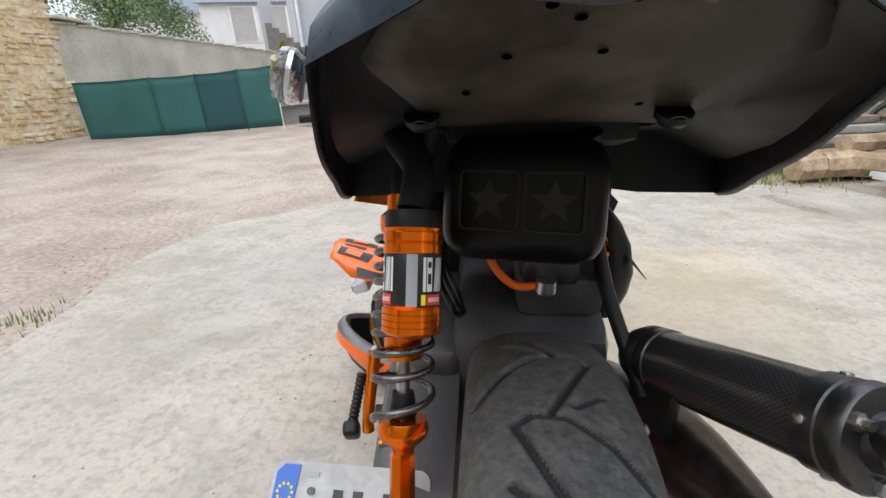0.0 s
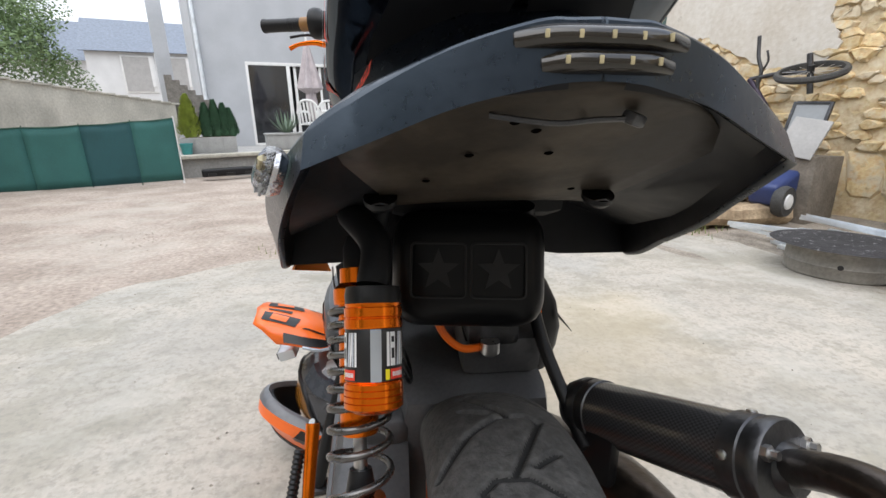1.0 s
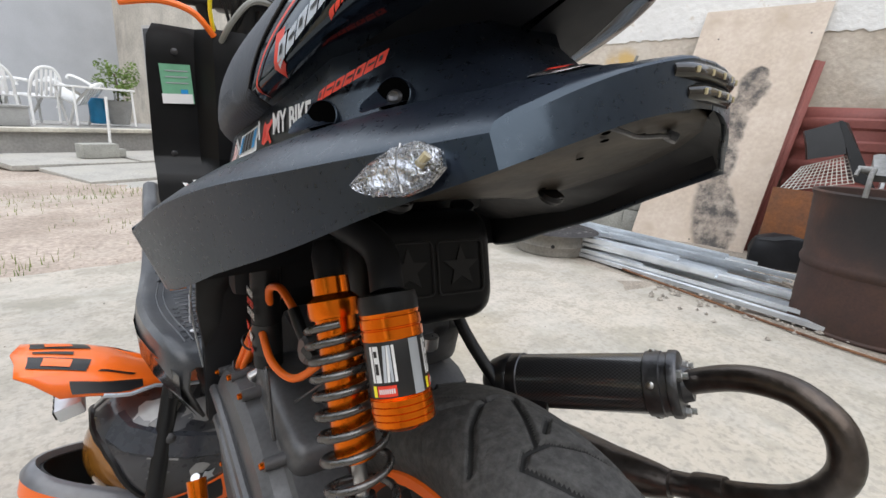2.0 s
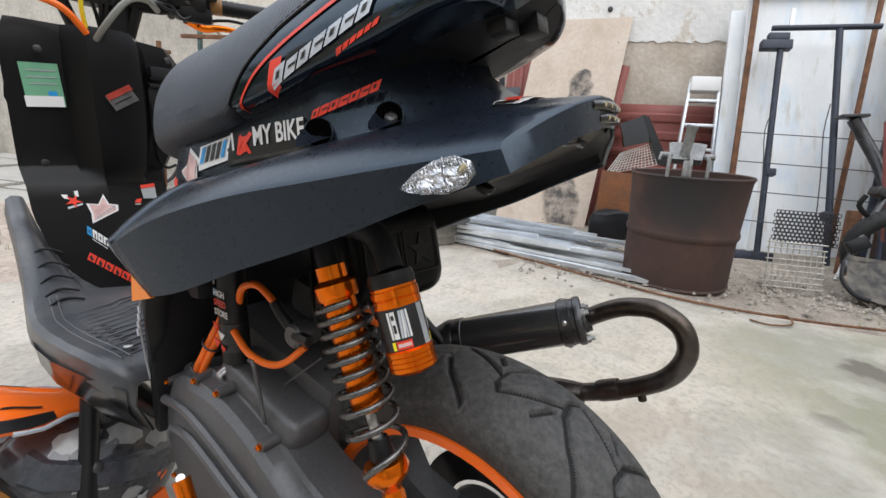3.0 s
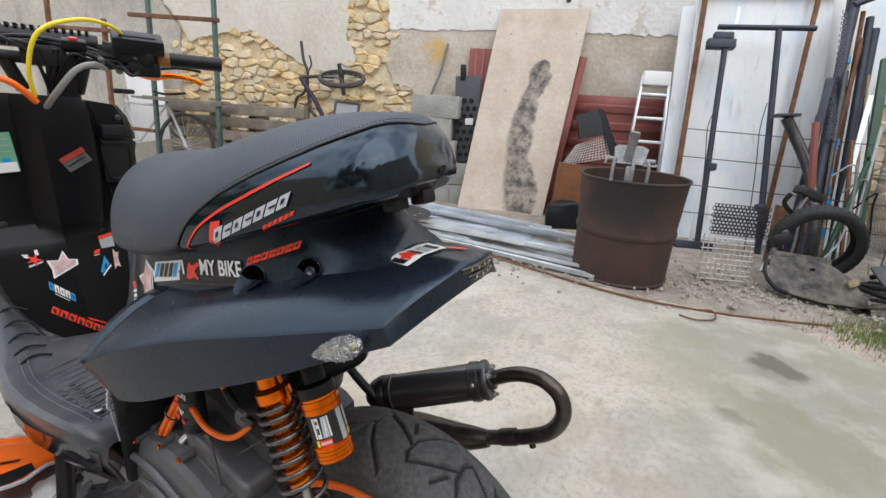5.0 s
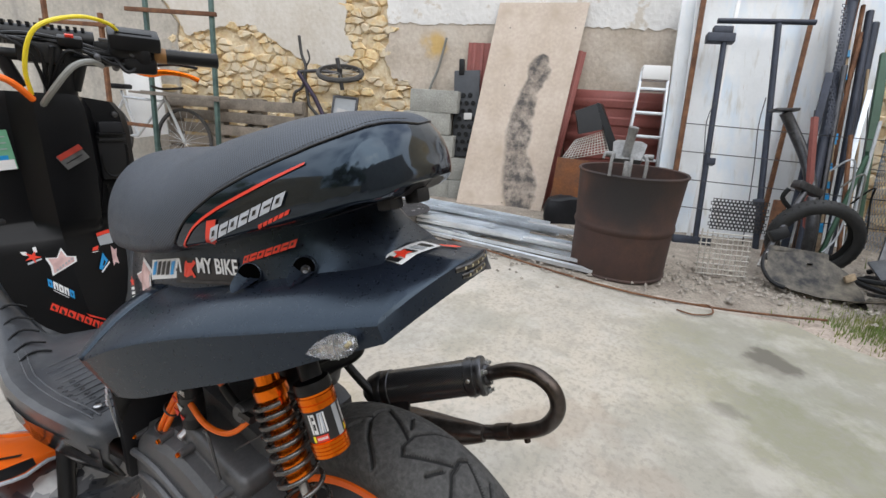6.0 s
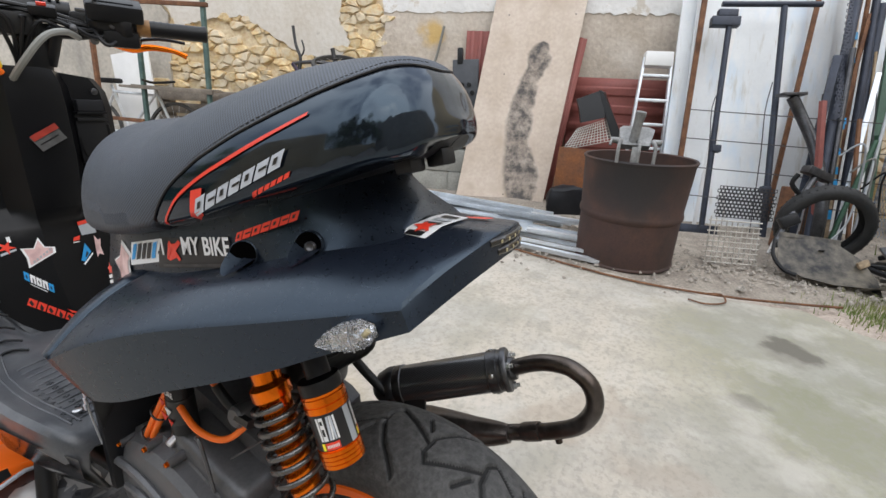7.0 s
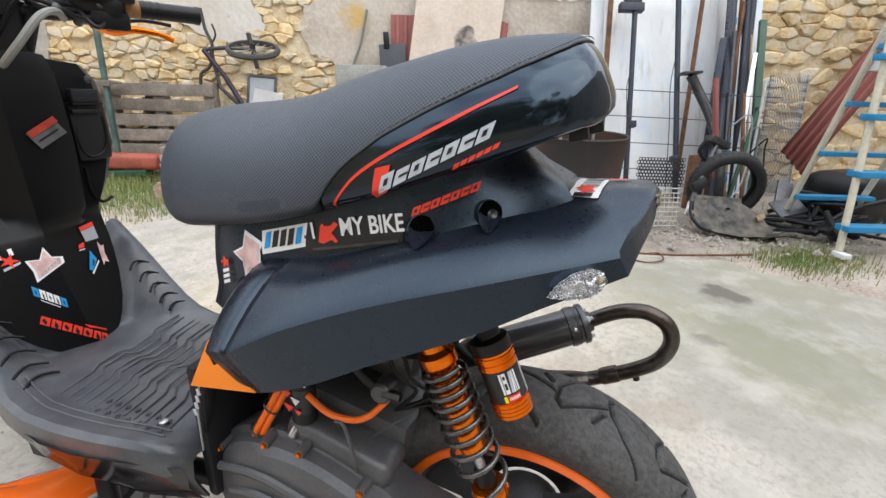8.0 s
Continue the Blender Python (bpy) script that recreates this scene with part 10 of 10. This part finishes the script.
part("handlebar", tube([(0.26, 0, 1.40), (0.24, 0, 1.24), (0.20, 0, 1.12), (0.24, 0.0, 0.95), (0.33, 0.0, 0.88), (0.35, 0, 0.72)], 0.014, 10, smooth=4), bar, bmx)
part("brake_hook", tube([(0.20, 0.0, 1.13), (0.15, 0.02, 1.20), (0.17, 0.02, 1.28)], 0.008, 7, smooth=3), bar, bmx)
part("saddle", box((0.0, 0.0, 0.55), (0.22, 0.12, 0.06), (0, 20, 0), 0.02), BLACK_PLASTIC, bmx)
part("rear_wheel", lathe([(0.19, -0.022), (0.215, -0.02), (0.225, 0), (0.215, 0.02), (0.19, 0.022), (0.185, 0)], 40, frame_of((0.12, 0.12, 0.24), (1, 0, 0), (0, 1, 0.1)), closed=True), RUBBER, bmx)
frame_b = thing("picture_frame", "dark framed blue-grey board leaning on the wall", "board", wm(2.17, 0.30, 0.62, 14, -3, 0))
part("panel", box((0, 0, 0.13), (0.24, 0.014, 0.26)), S_GREY, frame_b)
for x, z, w, h in ((0.118, 0.13, 0.022, 0.28), (-0.118, 0.13, 0.022, 0.28), (0, 0.012, 0.214, 0.022), (0, 0.262, 0.214, 0.022)):
    part("rim", box((x, 0.002, z), (w, 0.024, h), (0, 0, 0), 0.003), DARK_STEEL, frame_b)
single("notice_board", box((0, 0, 0.14), (0.24, 0.016, 0.28), (0, 0, 0), 0.003), SHUTTER, "small pale grey board leaning before the framed one", "board", wm(2.09, 0.52, 0.50, 22, -10, 0))
single("crate", box((0, 0, 0), (0.36, 0.36, 0.5), (0, 0, 0), 0.006), OLD_WOOD, "grey wooden crate under the boards", "crate", wm(2.12, 0.32, 0.25))

pal = thing("pallet", "grey weathered wooden pallet standing on edge by the wall", "pallet", wm(3.05, 0.36, 0.0, 4, 0, 0))
for k in range(6):
    part("plank", box((0, 0.03, 0.10 + k * 0.128), (0.98, 0.022, 0.098), (0, rndp.uniform(-0.6, 0.6), 0), 0.004), OLD_WOOD, pal)
for x in (-0.44, 0.0, 0.44):
    part("bearer", box((x, -0.03, 0.42), (0.1, 0.09, 0.78), (0, 0, 0), 0.004), OLD_WOOD, pal)
copy_thing(pal, wm(3.62, 0.30, 0.0, 5, 0, 3))
red = thing("red_body_part", "faded red plastic machine cover on the grass", "body panel", wm(3.25, 0.62, 0.0))
part("cover", box((0, 0, 0.16), (0.6, 0.16, 0.13), (0, 0, 0), 0.04, seg=3), mat("faded_red", (0.42, 0.10, 0.065), 0.6, 0, 0.3, 8), red)
part("skid", box((0.05, 0.03, 0.06), (0.5, 0.1, 0.06), (0, 3, 0), 0.01), DARK_GREEN, red)
rack = thing("steel_rack", "green and rusty welded steel rack frame", "rack", wm(3.7, 0.6, 0.0, 4, 0, 0))
for x, h, mt in ((-0.36, 1.72, GREEN_PAINT), (0.34, 1.95, GREEN_PAINT), (1.5, 1.95, RUST_BAR), (0.85, 1.5, RUST_BAR)):
    part("upright", box((x, 0, h / 2), (0.035, 0.035, h), (0, 0.8, 0), 0.002), mt, rack)
for x0, x1, z, mt in ((-0.36, 0.5, 1.53, RUST_BAR), (0.75, 1.5, 1.40, RUST_BAR), (-0.36, 0.4, 0.79, OLD_WOOD), (0.4, 1.5, 0.5, RUST_BAR)):
    part("cross_rail", box(((x0 + x1) / 2, 0.02, z), (x1 - x0 + 0.1, 0.03, 0.035), (0, -1.5, 0), 0.002), mt, rack)
part("shelf_board", box((0.1, -0.06, 0.80), (1.0, 0.16, 0.02), (0, 0, 0), 0.003), OLD_WOOD, rack)
bike = thing("bicycle", "old bicycle leaning behind the steel rack", "bicycle", wm(3.85, 0.42, 0.0))
for x in (0.0, 0.95):
    bw = frame_of((x, 0, 0.34), (1, 0, 0), (0, 1, 0.1))
    wl_ = part("wheel", lathe([(0.30, -0.014), (0.325, -0.014), (0.332, 0), (0.325, 0.014), (0.30, 0.014)], 44, bw, closed=True), RUBBER, bike)
    bm = bmesh.new()
    for k in range(22):
        a = 2 * math.pi * k / 22
        rod(bw @ Vector((0, 0, 0.012 * (-1) ** k)), bw @ Vector((0.3 * math.cos(a), 0.3 * math.sin(a), 0)), 0.0014, 4, bm)
    part("spokes", bm, GALV, wl_)
for a, b in (((0, 0, 0.34), (0.18, 0, 0.78)), ((0.18, 0, 0.74), (0.55, 0, 0.36)), ((0.55, 0, 0.36), (0.95, 0, 0.34)), ((0.55, 0, 0.36), (0.68, 0, 0.80)), ((0.2, 0, 0.72), (0.66, 0, 0.74)), ((0.66, 0, 0.72), (0.95, 0, 0.34))):
    part("frame_tube", rod(a, b, 0.014, 8), GALV, bike)
part("handlebar", tube([(0.12, 0.2, 0.86), (0.18, 0.0, 0.84), (0.12, -0.2, 0.86)], 0.012, 8, smooth=3), BLACK_PLASTIC, bike)
part("saddle", box((0.70, 0, 0.84), (0.22, 0.12, 0.05), (0, 0, 0), 0.02), BLACK_PLASTIC, bike)
ob = single("white_board", box((0, 0, 0.4), (0.45, 0.02, 0.8), (0, 0, 0), 0.004), WHITE_PLASTIC, "dirty white board leaning behind the rack", "board", wm(4.35, 0.3, 0.35, 8, 10, 0))

# logs, a toy wheel and blue box at the slab's far right corner
for k, (x, y, z, ln, rz, r) in enumerate(((2.55, 3.05, 0.07, 0.8, 12, 0.075), (2.7, 2.95, 0.09, 0.7, -6, 0.08), (2.62, 3.25, 0.07, 0.9, 4, 0.07), (2.85, 3.2, 0.19, 0.7, 20, 0.06))):
    pts = [(-ln / 2 + ln * j / 5, rndp.uniform(-0.01, 0.01), rndp.uniform(-0.01, 0.01)) for j in range(6)]
    single("split_log", tube(pts, [r * rndp.uniform(0.9, 1.08) for j in range(6)], 7), LOG_WOOD, "split pale log lying at the slab edge", "log", pose(x, y, z, rndp.uniform(0, 90), 0, rz), "logs", smooth=0)
for k in range(3):
    single("stone_plank", box((0, 0, 0), (0.9, 0.16, 0.05), (0, 0, 0), 0.01), BLOCK if k < 2 else OLD_WOOD, "grey stone plank on the logs", "plank", pose(2.85 + 0.05 * k, 3.35 + 0.1 * k, 0.19 + 0.055 * k, 0, 0, 8 * k))
toy = thing("push_scooter", "blue and white children's vehicle with small wheels", "toy", pose(3.02, 2.98, 0.10, 0, 0, 20))
part("body", box((0, 0, 0.2), (0.45, 0.2, 0.16), (0, -18, 0), 0.04, seg=3), mat("dark_blue_plastic", (0.03, 0.05, 0.16), 0.4, 0, 0.1, 8), toy)
for x in (-0.16, 0.2):
    w_ = part("wheel", lathe([(0.05, -0.03), (0.1, -0.035), (0.11, 0), (0.1, 0.035), (0.05, 0.03)], 24, frame_of((x, -0.12, 0.1), (1, 0, 0), (0, 1, 0))), RUBBER, toy)
    part("hubcap", lathe([(0.055, 0.03), (0.05, 0.04), (0.02, 0.045)], 18, frame_of((x, -0.12, 0.1), (1, 0, 0), (0, -1, 0))), WHITE_PLASTIC, w_)
single("blue_box", box((0, 0, 0.11), (0.36, 0.24, 0.22), (0, 0, 0), 0.012), mat("pale_blue_plastic", (0.10, 0.22, 0.42), 0.5, 0, 0.15, 8), "pale blue plastic crate on the stone planks", "crate", pose(3.35, 3.75, 0.30, 0, 0, 15))

# ---- grit, weeds and grass ----
rnd = random.Random(8)
verts, faces = [], []
for k in range(1800):
    s, o = rnd.uniform(-3.0, 0.6), 1.8 + rnd.gauss(0, 0.16) if k % 3 else rnd.uniform(0.5, 2.0)
    p = WALL @ Vector((s, o, 0.0))
    r = rnd.uniform(0.004, 0.016) * (2 if k % 40 == 0 else 1)
    i0 = len(verts)
    for d in ((1, 0, 0), (0, 1, 0), (-1, 0, 0), (0, -1, 0), (0, 0, 0.9)):
        verts.append((p.x + d[0] * r * rnd.uniform(0.6, 1.3), p.y + d[1] * r * rnd.uniform(0.6, 1.3), 0.004 + 0.03 * max(0, 1 - o / 1.7) + d[2] * r))
    faces += [(i0 + j, i0 + (j + 1) % 4, i0 + 4) for j in range(4)]
for k in range(110):
    x, y = rnd.uniform(-1.1, 2.2), rnd.uniform(0.6, 2.8)
    r = rnd.uniform(0.002, 0.0045)
    i0 = len(verts)
    for d in ((1, 0, 0), (0, 1, 0), (-1, 0, 0), (0, -1, 0), (0, 0, 0.9)):
        verts.append((x + d[0] * r, y + d[1] * r, d[2] * r))
    faces += [(i0 + j, i0 + (j + 1) % 4, i0 + 4) for j in range(4)]
me = bpy.data.meshes.new("grit")
me.from_pydata(verts, [], faces)
me.materials.append(mat("pale_grit", (0.40, 0.36, 0.31), 0.95, 0, 0.4, 30))
tagged(new("grit", me), "loose grit and pebbles on slab and earth", "grit", kind="stuff")

verts, faces = [], []


def pebbles(n, x0, x1, y0, y1, rmin, rmax):
    for k in range(n):
        x, y = rnd.uniform(x0, x1), rnd.uniform(y0, y1)
        if -1.15 < x < 2.3 and y < 2.75:
            continue
        r = rnd.uniform(rmin, rmax)
        i0 = len(verts)
        a = rnd.uniform(0, 6)
        for j in range(4):
            verts.append((x + r * rnd.uniform(0.7, 1.3) * math.cos(a + j * 1.57), y + r * rnd.uniform(0.7, 1.3) * math.sin(a + j * 1.57), -0.022))
        verts.append((x, y, -0.018 + r * 0.3))
        faces.extend((i0 + j, i0 + (j + 1) % 4, i0 + 4) for j in range(4))


pebbles(2600, -4.6, 1.5, 0.5, 7.0, 0.004, 0.011)
pebbles(2200, -3.0, 1.2, 0.5, 4.2, 0.003, 0.008)
me = bpy.data.meshes.new("gravel_stones")
me.from_pydata(verts, [], faces)
me.materials.append(GRAVEL)
tagged(new("gravel_stones", me), "loose pale gravel stones in the yard", "gravel", kind="stuff")

verts, faces = [], []
tufts = [(2.1, 3.45, 0.55, 1500, 0.06), (2.5, 3.9, 0.5, 1000, 0.09), (2.36, -0.82, 0.24, 900, 0.016), (2.52, -1.02, 0.28, 800, 0.024), (-0.35, 2.85, 0.25, 60, 0.025), (-1.25, 1.35, 0.10, 60, 0.012),
         (0.3, 5.0, 0.5, 150, 0.03), (-0.3, 4.6, 0.4, 120, 0.03), (1.2, 4.2, 0.6, 300, 0.03), (1.9, 3.0, 0.25, 200, 0.03), (3.5, -1.5, 0.3, 300, 0.12), (0.6, 3.6, 0.6, 160, 0.02)]
for cx_, cy_, sp_, n, h in tufts:
    for k in range(n):
        x, y = rnd.gauss(cx_, sp_ * 0.5), rnd.gauss(cy_, sp_ * 0.5)
        a, hh = rnd.uniform(0, 6.28), h * rnd.uniform(0.4, 1.2)
        i0 = len(verts)
        w = 0.0025 + h * 0.02
        verts += [(x - w * math.sin(a), y + w * math.cos(a), -0.02), (x + w * math.sin(a), y - w * math.cos(a), -0.02), (x + hh * 0.5 * math.cos(a), y + hh * 0.5 * math.sin(a), hh)]
        faces.append((i0, i0 + 1, i0 + 2))
me = bpy.data.meshes.new("grass")
me.from_pydata(verts, [], faces)
me.materials.append(GRASS)
tagged(new("grass", me), "short yellow-green grass and weeds in tufts", "grass", kind="stuff")

# ---- stones of the walls ----
stones(wall_e, bare, 1.2, 4.3, 0.45, 2.2, 2, limit=290, big=0.82)
stones(wall_e, lambda s, z: s < -2.05, -3.75, -2.1, 0.0, 2.2, 6, limit=170, big=1.15)
